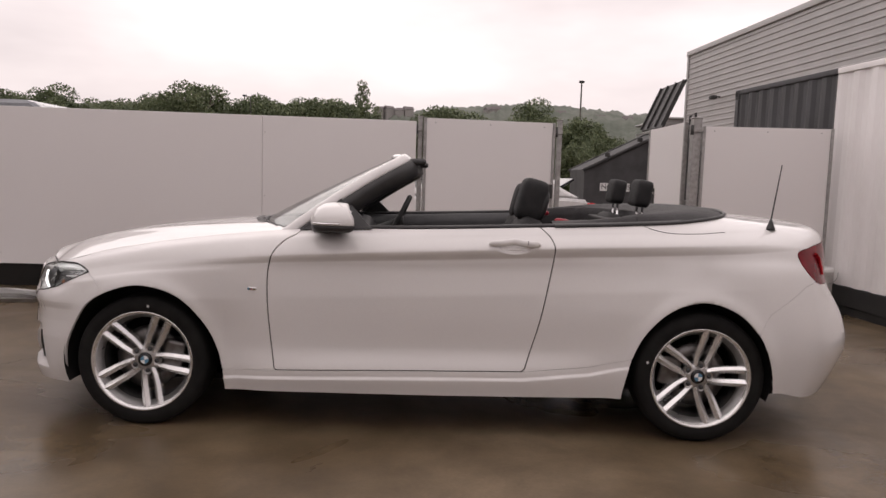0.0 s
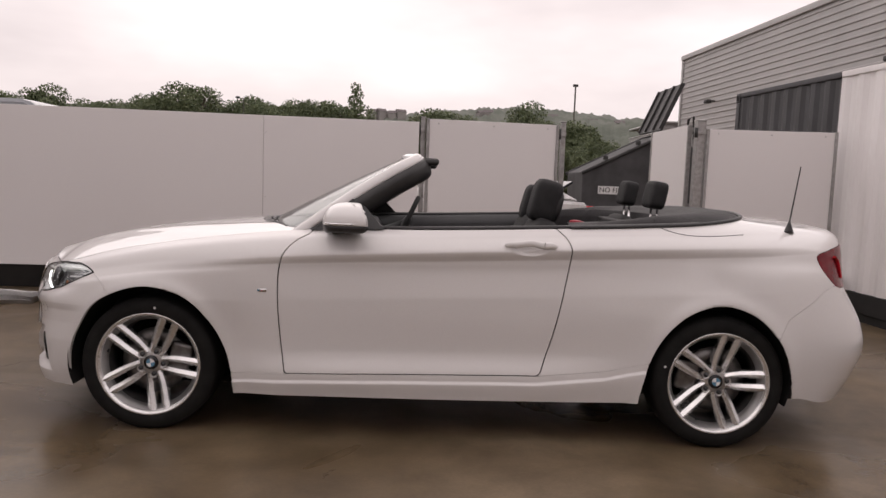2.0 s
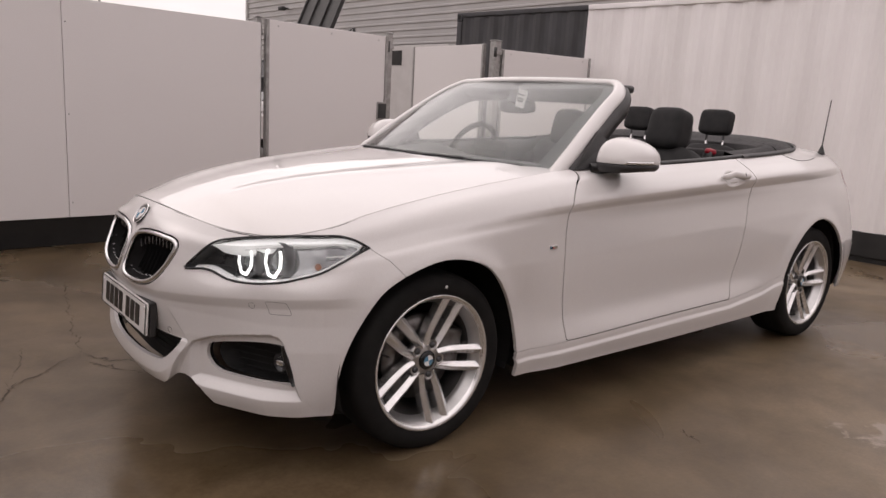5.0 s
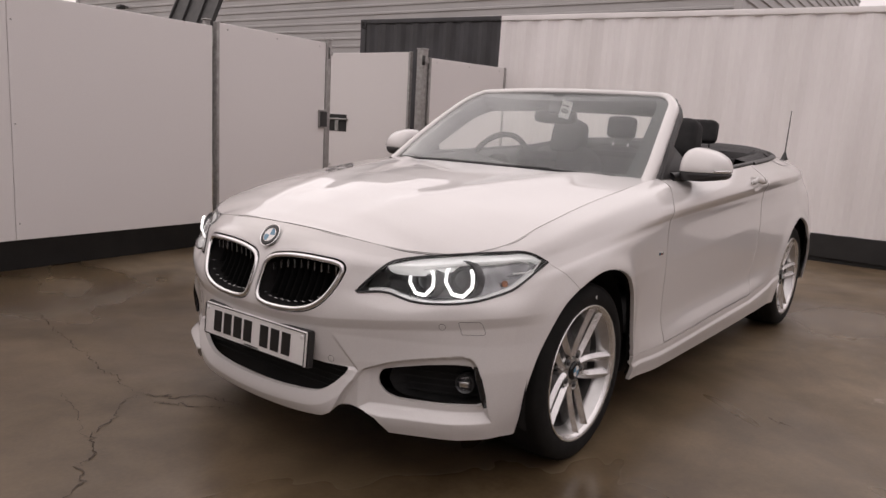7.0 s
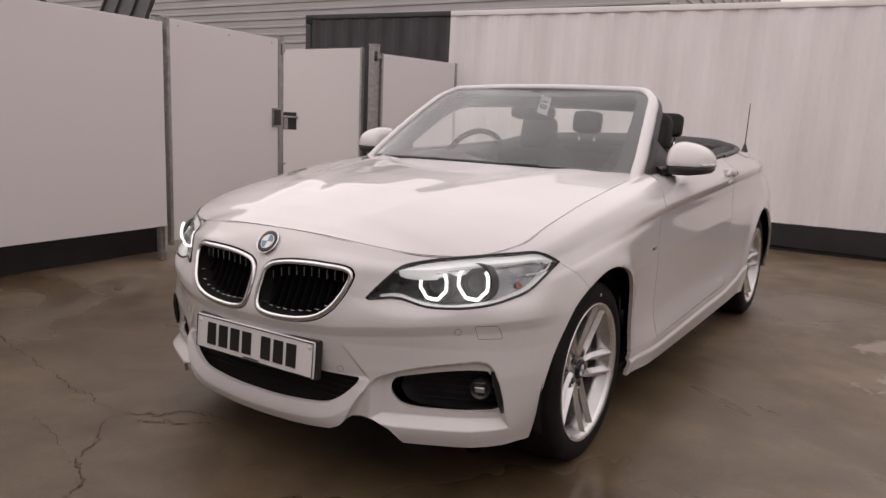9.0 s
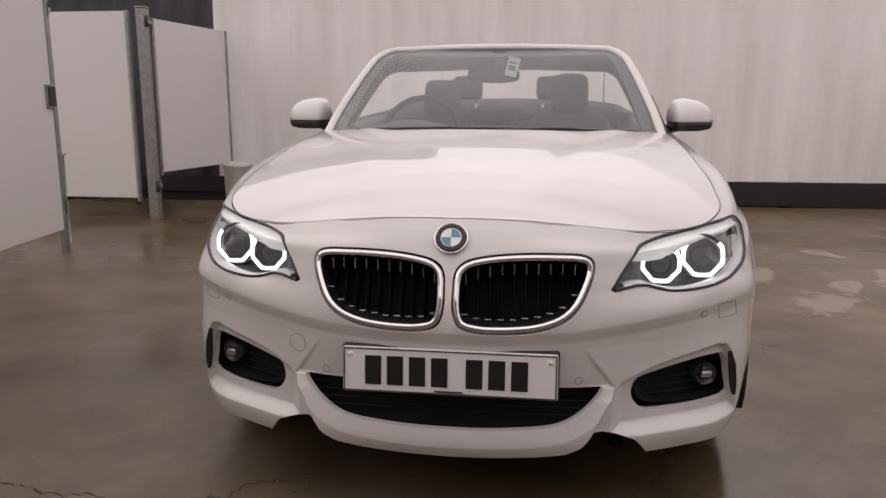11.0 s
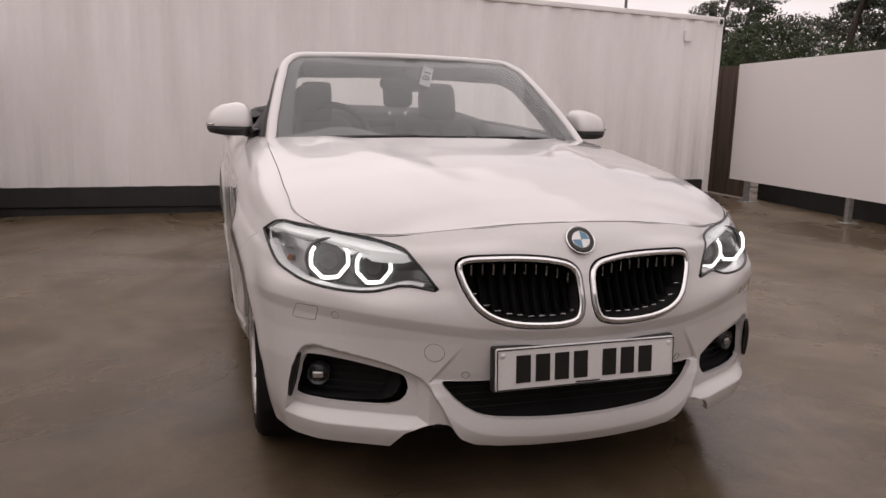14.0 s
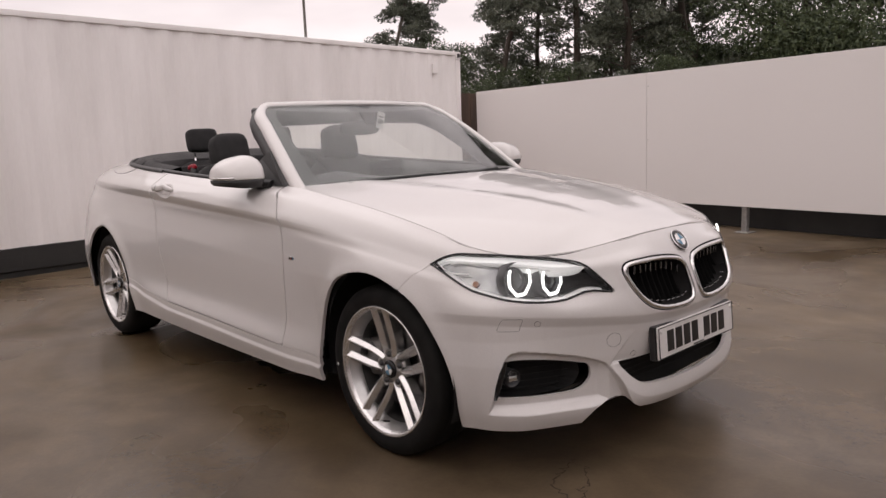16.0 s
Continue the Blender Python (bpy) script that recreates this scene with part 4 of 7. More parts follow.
class Skin:
    """The body surface on a grid, with its relief, and the signed distances to every outline on it."""

    def __init__(self, grid):
        n = grid_normals(grid)
        if (n[len(n) // 2, 20] @ np.array([-1.0, 0, 0])) < 0:
            n = -n
        x, y, z = grid[..., 0], np.abs(grid[..., 1]), grid[..., 2]
        self.front, self.rear = outline_distance(FRONT_ARCH, x, z), outline_distance(REAR_ARCH, x, z)
        self.door = outline_distance(DOOR_SHAPE, x, z)
        self.sill = np.where((x > -1.15) & (x < 1.2) & (y > 0.6), np.interp(x, SILL_LINE[:, 0], SILL_LINE[:, 1]) - z, -1.0)
        self.nose, self.tail = outline_distance(NOSE_CUT, x, z), outline_distance(TAIL_CUT, x, z)
        self.ahead, self.behind = x < -1.45, x > 1.5
        self.run = along(x, y)
        self.lamp = np.where(self.ahead, outline_distance(LAMP_SHAPE, self.run, z), -1.0)
        self.kidney = np.where(self.ahead, outline_distance(KIDNEY, y, z), -1.0)
        self.intake = np.where(self.ahead, outline_distance(INTAKE, y, z), -1.0)
        self.lower = np.where(self.ahead, outline_distance(LOWER_GRILLE, grid[..., 1], z), -1.0)
        self.edge = np.where(self.ahead, z - np.interp(y, low_edge[:, 0], low_edge[:, 1]), 1.0)
        self.taillamp = np.where(self.behind & (y > 0.42), outline_distance(TAIL_SHAPE, x, z), -1.0)
        # flared arch lips
        off = 0.011 * (np.where((self.front < 0.005) & (x < 0) & (y > 0.7), np.exp(-(np.minimum(self.front, 0) / 0.045) ** 2), 0) + np.where((self.rear < 0.005) & (x > 0) & (y > 0.7), np.exp(-(np.minimum(self.rear, 0) / 0.05) ** 2), 0))
        # the recess round the intake, and the ledge that climbs from the blade's edge into it
        fade_out = np.clip((0.765 - y) / 0.09, 0, 1)
        blade = 0.013 * np.clip((y - 0.415) / 0.06, 0, 1) * fade_out
        frame_d = np.where(self.ahead, outline_distance(FRAME, y, z), -1.0)
        recess = np.minimum(np.clip(frame_d / 0.0045, 0, 1) * 0.021 * np.clip((y - 0.39) / 0.05, 0.35, 1), np.clip((z - 0.259) * 0.80, 0, 1))
        rise = np.where(z < 0.259, 1.0, np.clip(1 - (z - 0.259) / 0.018, 0, 1)) * np.where((z < 0.259) | (frame_d > 0), 1, 0)
        off = off + np.where(self.ahead & (z < 0.5), blade * rise - recess, 0)
        # the lip under the mouth and the shallow field round the plate
        lip_d = np.where(self.ahead, outline_distance(MOUTH_LIP, grid[..., 1], z), -1.0)
        off = off + np.clip(lip_d / 0.005, 0, 1) * np.clip((0.393 - z) / 0.035, 0, 1) * (0.004 + 0.016 * np.clip(-self.lower / 0.04, 0, 1))
        plate_d = np.where(self.ahead & (z > 0.392) & (z < 0.52), (0.409 - y) * 0.77 - (z - 0.392) * 0.55, -1.0)
        off = off - 0.010 * np.clip(plate_d / 0.006, 0, 1) * np.clip((0.50 - z) / 0.10, 0, 1)
        # the fold across the nose, under lamps and grille
        zc = np.interp(y, crease_line[:9, 1], crease_line[:9, 2])
        nose = np.clip((-1.62 - x) / 0.15, 0, 1)
        off = off - 0.009 * nose * np.clip((zc - z) / 0.032, 0, 1) * np.clip((z - 0.42) / 0.08, 0, 1)
        off = off + 0.003 * np.where(self.ahead & (self.kidney < 0.004), np.exp(-((self.kidney + 0.012) / 0.016) ** 2), 0)
        # the crease along the flank, with a flat undercut band below it
        k = np.clip(6.0 / (len(LINES) - 1) * (grid.shape[1] - 1), 0, grid.shape[1] - 1)
        top = z[:, int(k)] + (z[:, int(k) + 1] - z[:, int(k)]) * (k - int(k))
        below = top[:, None] - z
        side = np.interp(x, [-1.10, -.55, .2, 1.0, 1.55, 1.85], [0, .75, 1, 1, .7, 0]) * (y > 0.6)
        band = 0.020 + 0.026 * side
        off = off - 0.016 * side * np.clip(below / band, 0, 1) * np.clip(1 - (below - band) / 0.17, 0, 1)
        # the dish behind the door handle
        off = off - 0.013 * np.clip(1.15 - ((x - .425) / .082) ** 2 - ((z - .928) / .034) ** 2, 0, 0.8) / 0.8 * (y > 0.7)
        # the sill flares out towards its lower edge
        off = off + 0.011 * np.interp(x, [-1.0, -.75, .7, 1.0], [0.8, 0.9, 1, 0.6]) * np.clip((self.sill - 0.030) / 0.010, 0, 1) * (np.abs(x) < 1.05)
        # the wing and sill tuck in towards the back edge of the front wheel arch
        tuck = np.clip((-0.72 - x) / 0.23, 0, 1) ** 1.6 * (x > -1.2) * (y > 0.6)
        inset = tuck * np.interp(z, [.19, .25, .35, .50, .64], [.034, .031, .025, .016, 0])
        self.G, self.base = grid + n * off[..., None], n
        self.G[..., 1] -= np.sign(grid[..., 1]) * inset
        m = grid_normals(self.G)
        self.N = m * np.sign((m * n).sum(-1, keepdims=True))


flank, prow = Skin(body_grid()), Skin(body_grid(820, 330, 1.30))
G, GN, F, FN = flank.G, flank.N, prow.G, prow.N
bx, by, bz = G[..., 0], np.abs(G[..., 1]), G[..., 2]
d_front, d_rear, d_door, d_sill, d_nose, d_tail, d_lamp, d_kidney, d_intake, d_lower, d_taillamp = flank.front, flank.rear, flank.door, flank.sill, flank.nose, flank.tail, flank.lamp, flank.kidney, flank.intake, flank.lower, flank.taillamp
behind = flank.behind

GAP = 0.0028
left, right = -G[..., 1], G[..., 1]
off_lamp = -d_lamp - 0.003
arch_f, arch_r = -d_front, -d_rear


def least(*fields):
    return np.minimum.reduce(fields)


part("front_bumper", panel(F, FN, least(prow.nose - 0.0007, -prow.lamp - 0.003, -prow.kidney - 0.0115, -prow.intake, -prow.lower, -prow.front, prow.edge), 0.014, prow.base), paint, car, "white front bumper with wide intakes")
part("rear_bumper", panel(G, GN, least(d_tail - 0.0008, arch_r, -d_taillamp - 0.003)), paint, car)
for sgn, side in ((-1, left), (1, right)):
    front_half, back_half = -bx + 0.0, bx + 0.0
    part("front_wing", panel(G, GN, least(side, front_half, -d_nose - 0.0007, off_lamp, arch_f, -d_door - GAP, -d_sill - 0.0015), 0.014, flank.base), paint, car)
    d = part("door", panel(G, GN, least(side, d_door - GAP)), paint, car)
    part("rear_wing", panel(G, GN, least(side, back_half, -d_tail - 0.0008, arch_r, -d_door - GAP, -d_sill - 0.0015, -d_taillamp - 0.003), 0.014, flank.base), paint, car)
    part("sill", panel(G, GN, least(side, d_sill, arch_f, arch_r), 0.014, flank.base), paint, car)
    part("tail_lamp", panel(G + GN * 0.002, GN, least(side, d_taillamp)), lamp_dark_red, car, "dark red rear lamp")

# dark inner shell behind the gaps
inner = (G - GN * 0.034)[::3, ::3]
hidden = least(np.where(by > 0.5, np.minimum(-d_front - 0.012, -d_rear - 0.012), 1.0), -d_lamp - 0.012, -d_kidney - 0.01, -d_intake - 0.005, -d_lower - 0.006, flank.edge - 0.02)[::3, ::3]
part("inner_shell", panel(inner, GN[::3, ::3], hidden, 0), liner, car)


# ---- bonnet
edge = np.array(TOP_EDGE[:11])
edge_t = np.r_[0, np.cumsum(np.linalg.norm(np.diff(edge, axis=0), axis=1))]
edge_fine = hermite(edge_t, edge, np.linspace(0, edge_t[-1], 160))


def bonnet_height(x, y):
    zc = np.interp(x, [-2.05, -2.022, -1.97, -1.86, -1.72, -1.58, -1.40, -1.235, -.99, -.6], [.790, .800, .821, .857, .892, .919, .944, .962, .985, 1.012])
    ye = np.maximum(np.interp(x, edge_fine[:, 0], edge_fine[:, 1]), 0.02)
    ze = np.interp(x, edge_fine[:, 0], edge_fine[:, 2])
    r = np.clip(np.abs(y) / ye, 0, 1.2)
    z = zc - (zc - ze) * r**2.3
    # two long raised folds that spread from the grille towards the screen
    fold = np.interp(x, [-2.0, -1.2, -.7], [.20, .40, .52])
    swell = 0.0055 * np.exp(-((np.abs(y) - fold) / 0.065) ** 2) - 0.003 * np.exp(-((np.abs(y) - fold + 0.11) / 0.09) ** 2)
    return z + swell * np.clip((x + 2.02) / 0.25, 0, 1) * np.clip((0.97 - r) / 0.25, 0, 1)


hx, hy = np.meshgrid(np.linspace(-2.04, -.58, 170), np.linspace(-.76, .76, 170), indexing="ij")
hz = bonnet_height(hx, hy)
for _ in range(2):                                        # ease the sampled profile
    hz[1:-1] = 0.25 * hz[:-2] + 0.5 * hz[1:-1] + 0.25 * hz[2:]
H = np.stack([hx, hy, hz], -1)
HN = grid_normals(H)
HN *= np.sign(HN[..., 2:3])
rear_edge = [(-0.97 + 0.345 * (abs(y) / .72) ** 2.2, y) for y in np.linspace(.712, -.712, 60)]
BONNET_PLAN = np.array([(x, -y) for x, y, _ in edge_fine[::-1]] + [(x, y) for x, y, _ in edge_fine[1:]] + rear_edge)
part("bonnet", panel(H, HN, outline_distance(BONNET_PLAN, hx, hy) - 0.0025), paint, car, "long white bonnet with two raised folds")
part("bonnet_lining", panel(H - [0, 0, 0.03], HN, outline_distance(BONNET_PLAN, hx, hy) + 0.01, 0), liner, car)

# black rubber in the shut line round the bonnet
shut = np.vstack([edge_fine[::-1] * [1, -1, 1], edge_fine[1:]])[::2]
part("bonnet_seal", sweep(shut - [0, 0, 0.0038], 0.0028, 6), liner, car, "thin dark shut line round the bonnet")

# cowl panel under the wipers
cx = [[(-0.99 + 0.345 * (abs(y) / .72) ** 2.2 + 0.16 * s, y, 0.972 - 0.02 * s + 0.0 * y) for s in (0, .35, .7, 1)] for y in np.linspace(-.705, .705, 50)]
part("cowl_panel", sheet(cx), black_plastic, car)


# ---- windscreen and its frame
def screen_edge(f):
    """Half of the frame, from the foot of the pillar (0) to the middle of the header (1)."""
    pts = np.array([(-.70, .708, .955), (-.60, .692, 1.030), (-.45, .660, 1.138), (-.30, .625, 1.238), (-.18, .588, 1.310), (-.128, .536, 1.342), (-.140, .42, 1.349), (-.182, .21, 1.353), (-.20, 0, 1.354)])
    t = np.r_[0, np.cumsum(np.linalg.norm(np.diff(pts, axis=0), axis=1))]
    return hermite(t / t[-1], pts, np.atleast_1d(f))


half_frame = screen_edge(np.linspace(0, 1, 46))
whole = np.vstack([half_frame * [1, -1, 1], half_frame[::-1][1:]])
tangent = np.gradient(whole, axis=0)
tangent /= np.linalg.norm(tangent, axis=1)[:, None]
slope = np.array([-0.60, 0, 0.80])
outn = slope - (tangent @ slope)[:, None] * tangent
outn /= np.linalg.norm(outn, axis=1)[:, None]
inw = np.cross(outn, tangent)                              # in the plane of the glass, towards its middle
if inw[10] @ np.array([0, 1, 0]) < 0:
    inw = -inw


def frame_strip(profile):
    """A moulding along the frame; profile in metres: towards the middle of the glass, and off its plane."""
    g = whole[:, None] + inw[:, None] * np.array([p[0] for p in profile])[None, :, None] + outn[:, None] * np.array([p[1] for p in profile])[None, :, None]
    g = np.concatenate([g, g[:, :1]], 1)
    return sheet(g)


wf = part("windscreen_frame", frame_strip([(0.024, 0.004), (0.020, 0.010), (0.006, 0.012), (-0.008, 0.007), (-0.018, -0.008), (-0.023, -0.028), (-0.018, -0.040), (0.024, -0.040)]), paint, car, "white windscreen surround")
part("frame_trim", frame_strip([(0.030, -0.012), (-0.016, -0.034), (-0.034, -0.044), (-0.034, -0.075), (-0.010, -0.118), (0.014, -0.125), (0.046, -0.10), (0.056, -0.03)]), black_plastic, wf, "black inner windscreen trim")
part("roof_seal", sweep([(x + 0.040, y, z - 0.020) for x, y, z in whole[38:-38]], 0.014, 8), black_plastic, wf, "black rubber header seal")
for s in (-1, 1):
    part("roof_latch_block", crate(-.09, -.01, s * .50 - .05, s * .50 + .05, 1.300, 1.335, 0.01), black_plastic, wf)

rows = []
for w in np.linspace(0, 1, 26):
    row = []
    for q in np.linspace(-1, 1, 41):
        side_pt = screen_edge(0.015 + 0.60 * w)[0] * [1, 1, 1]
        mid_x = -0.905 + (-0.20 + 0.905) * w
        mid_z = 0.985 + (1.347 - 0.985) * (w ** 0.93)
        c = abs(q) ** 2.1
        row.append((mid_x + (side_pt[0] - 0.0 - mid_x) * c, side_pt[1] * q * 0.985, mid_z + (side_pt[2] - mid_z) * c))
    rows.append(row)
S = np.array(rows)
SN = grid_normals(S)
SN *= np.sign(SN[..., 2:3])
front_v, front_f = sheet(S)
back_v = (S - SN * 0.005).reshape(-1, 3)
nS = len(front_v)
rim_ids = [j for j in range(41)] + [i * 41 + 40 for i in range(1, 26)] + [25 * 41 + j for j in range(39, -1, -1)] + [i * 41 for i in range(24, 0, -1)]
glass = part("windscreen", (np.vstack([front_v, back_v]), [tuple(f) for f in front_f] + [tuple(f[::-1] + nS) for f in front_f] + [(p, q, q + nS, p + nS) for p, q in zip(rim_ids, rim_ids[1:] + rim_ids[:1])]), screen_glass, car, "clear raked windscreen")
glass.visible_shadow = False
# dark printed border along the top and sides of the glass
border = []
under = S - SN * 0.010
for s in (-1, 1):
    border.append(sheet([[under[i, 20 + s * k] for k in (20, 19, 18)] for i in range(26)]))
border.append(sheet([[under[i, j] for i in (25, 24, 23, 22)] for j in range(2, 39)]))
border.append(sheet([[under[i, j] for i in (0, 1)] for j in range(2, 39)]))
part("printed_border", merge(*border), trim_grey, glass)

for y0, y1, r in ((0.52, -0.16, 0.010), (-0.06, -0.60, 0.010)):
    pts = []
    for f in np.linspace(0, 1, 14):
        y = y0 + (y1 - y0) * f
        q = y / 0.70
        w = 0.006 + 0.020 * math.sin(f * 2.6) * (0.6 + 0.4 * f)
        i = min(int(w * 25), 24)
        j = int(round((q + 1) * 20))
        pts.append(S[i, j] + SN[i, j] * 0.004)
    wip = part("wiper", sweep(pts, 0.0055, 6), black_plastic, car)
    part("wiper_arm", sweep([pts[7] + SN[2, 20] * 0.004, (pts[0] + pts[7]) / 2 + np.array([-.012, 0, .002]), pts[0] + np.array([-.03, 0.02, -.006])], [0.005, 0.006, 0.008], 6), black_plastic, wip)


# ---- wheels
def wheel_master():
    w = new("wheel")
    w.parent = car
    R = 0.318
    tyre = [(0.228, -0.085), (0.243, -0.102), (0.264, -0.109), (0.288, -0.107), (0.305, -0.098), (0.3135, -0.087), (0.317, -0.06), (R, -0.03), (R, 0.03), (0.317, 0.06), (0.3135, 0.088), (0.305, 0.098), (0.288, 0.107), (0.262, 0.109), (0.236, 0.100), (0.228, 0.085)]
    ty = part("tyre", lathe(tyre, 96), tyre_rubber, w, "low-profile black tyre")
    for h in (-0.045, -0.015, 0.015, 0.045):
        part("tread_groove", lathe([(R + 0.0006, h - 0.004), (R + 0.0009, h), (R + 0.0006, h + 0.004)], 72), liner, ty)
    part("rim", lathe([(0.226, -0.090), (0.232, -0.100), (0.2415, -0.108), (0.2450, -0.104), (0.241, -0.097)], 96), alloy_bright, w)
    part("rim_slope", lathe([(0.2325, -0.0985), (0.228, -0.091), (0.214, -0.066), (0.207, -0.052), (0.2065, -0.044)], 96), alloy, w, "silver sloping inside of the rim")
    part("barrel", lathe([(0.2065, -0.046), (0.203, -0.030), (0.202, 0.09), (0.226, 0.094)], 96), shaded_barrel, w)
    # five pairs of slim flat-faced spokes
    for k in range(5):
        a = math.radians(72 * k)
        for s in (-1, 1):
            g = []
            for f in np.linspace(0, 1, 9):
                r = 0.046 + 0.190 * f
                mid = s * (0.0205 + 0.0090 * math.sin(min(f * 2.2, 1) * math.pi * 0.5) + 0.0035 * f)
                wd = 0.0138 + 0.0052 * f
                face = -0.064 - 0.034 * f ** 1.3
                o = wd * s
                g.append([(r, mid - o * 0.9, face + 0.050), (r, mid - o, face + 0.014), (r, mid - o * 0.05, face - 0.001), (r, mid + o * 0.12, face - 0.001), (r, mid + o, face + 0.011), (r, mid + o * 0.9, face + 0.050)])
            v, f = sheet(g)
            c, sn = math.cos(a), math.sin(a)
            v = np.stack([v[:, 0] * c - v[:, 1] * sn, v[:, 2], v[:, 0] * sn + v[:, 1] * c], 1)
            part("spoke", (v, f), alloy_bright, w, "", False)
        b = a + math.radians(36)
        bolt = part("wheel_bolt", lathe([(0.0, 0.004), (0.011, 0.004), (0.011, -0.008), (0.0, -0.010)], 10), trim_grey, w)
        bolt.matrix_basis = pose(0.056 * math.cos(a), -0.058, 0.056 * math.sin(a))
        seat = part("bolt_seat", lathe([(0.011, 0.0), (0.017, -0.006), (0.020, -0.006)], 14), alloy, w)
        seat.matrix_basis = pose(0.056 * math.cos(a), -0.058, 0.056 * math.sin(a))
    part("hub", lathe([(0.0, -0.062), (0.040, -0.062), (0.058, -0.056), (0.070, -0.044), (0.072, -0.02), (0.0, -0.02)], 40), alloy, w)
    cap = part("centre_cap", lathe([(0.0, -0.0735), (0.030, -0.0725), (0.034, -0.069), (0.034, -0.060)], 32), gloss_black, w, "round black centre cap")
    for q in range(4):
        th = np.linspace(q * math.pi / 2, (q + 1) * math.pi / 2, 9)
        v = [(0, -0.0745, 0)] + [(0.020 * math.cos(t), -0.0742, 0.020 * math.sin(t)) for t in th]
        part("quarter", (v, [(0, i, i + 1) for i in range(1, 9)]), (roundel_blue, roundel_white)[q % 2], cap)
    disc = part("brake_disc", lathe([(0.07, 0.01), (0.07, -0.012), (0.155, -0.012), (0.155, 0.012), (0.07, 0.012)], 60), brake_steel, w)
    part("valve", sweep([(0.205, -0.07, 0.0), (0.196, -0.10, 0)], 0.004, 6), black_plastic, w).matrix_basis = pose(0, 0, 0, 0, 118, 0)
    part("paint_dot", lathe([(0.0, -0.1105), (0.006, -0.1105)], 10), sign_mark, ty).matrix_basis = pose(.272 * math.sin(radians(-71)), 0, .272 * math.cos(radians(-71)))
    return w


sign_mark = material("white_tyre_mark", (0.7, 0.7, 0.68), None, 0.6, bump=0)
wheel_fl = wheel_master()


def set_wheel(w, x, y, turn, flip):
    # turn: lean of the first spoke pair, counter-clockwise from the rear of the car as seen from its left
    w.matrix_basis = pose(x, y, 0.318) @ (pose(0, 0, 0, 0, 0, 180) if flip else Matrix()) @ pose(0, 0, 0, 0, -turn, 0)


wheel_rl = copy_thing(wheel_fl, Matrix())
wheel_fr = copy_thing(wheel_fl, Matrix())
wheel_rr = copy_thing(wheel_fl, Matrix())
set_wheel(wheel_fl, -1.345, -0.718, -78, False)
set_wheel(wheel_rl, 1.345, -0.752, 3, False)
set_wheel(wheel_fr, -1.345, 0.718, 24, True)
set_wheel(wheel_rr, 1.345, 0.752, 50, True)
for w, s, dx in ((wheel_fl, -1, 0.125), (wheel_fr, 1, 0.125), (wheel_rl, -1, -0.125), (wheel_rr, 1, -0.125)):
    x, y = w.matrix_basis.translation[0], w.matrix_basis.translation[1]
    part("brake_caliper", crate(-0.055, 0.055, -0.05, 0.05, -0.075, 0.075, 0.02, 2), brake_steel, car).matrix_basis = pose(x + dx, y - s * 0.012, 0.335, 0, 12, 0)

# wheel wells
for x in (-1.303, 1.326):
    for s in (-1, 1):
        g = []
        for a in np.linspace(-0.35, math.pi + 0.35, 30):
            r = 0.372
            g.append([(x + r * math.cos(a) * (1.13 if x < 0 and math.cos(a) < 0 else 1), s * y, max(0.33 + r * math.sin(a), 0.21)) for y in ((0.40, 0.6, 0.74, 0.815 if math.cos(a) < 0.1 else 0.775) if x < 0 else (0.40, 0.6, 0.80, 0.838))])
        part("wheel_well", sheet(g), liner, car)
        part("wheel_well_wall", crate(x - .40, x + .40, s * .44 - .01, s * .44 + .01, .21, .72, 0.01), liner, car)
part("underbody", crate(-1.72, 1.95, -.60, .60, .18, .21, 0.01), liner, car)
part("floor_pan", crate(-.88, .95, -.76, .76, .19, .26, 0.01), liner, car)


# ---- nose details
def nearest(mask, a, b, fa, fb, grid, normals):
    """The body point whose plane coordinates (fa, fb) are (a, b), found on the grid and then slid along its tangents."""
    m = np.where(mask, (fa - a) ** 2 + (fb - b) ** 2, 9)
    i, j = np.unravel_index(np.argmin(m), m.shape)
    i0, i1, j0, j1 = max(i - 1, 0), min(i + 1, len(grid) - 1), max(j - 1, 0), min(j + 1, grid.shape[1] - 1)
    tu, tv = (grid[i1, j] - grid[i0, j]), (grid[i, j1] - grid[i, j0])
    mat = np.array([[fa[i1, j] - fa[i0, j], fa[i, j1] - fa[i, j0]], [fb[i1, j] - fb[i0, j], fb[i, j1] - fb[i, j0]]])
    w = np.linalg.lstsq(mat, np.array([a - fa[i, j], b - fb[i, j]]), rcond=0.05)[0]
    w = np.clip(w, -1.5, 1.5)
    return grid[i, j] + w[0] * tu + w[1] * tv, normals[i, j]


fy, fz = F[..., 1], F[..., 2]
nose_mask = prow.ahead


def on_nose(y, z, off=0.0):
    """Place and outward way on the nose at a half width and height."""
    q, n = nearest(nose_mask, y, z, fy, fz, F, FN)
    return q + n * off, n


def on_lamp(run, z, s, off=0.0):
    """Place on the lens of the lamp of one side, by the way it runs and the height."""
    q, n = nearest(nose_mask & (fy * s > 0.3), run, z, along(F[..., 0], np.abs(fy)), fz, F, FN)
    return q + n * off


def loop_on_nose(outline, mirror, off=0.0):
    return np.array([on_nose(mirror * y, z, off)[0] * [1, 0, 0] + np.array([0, mirror * y, z]) for y, z in outline])


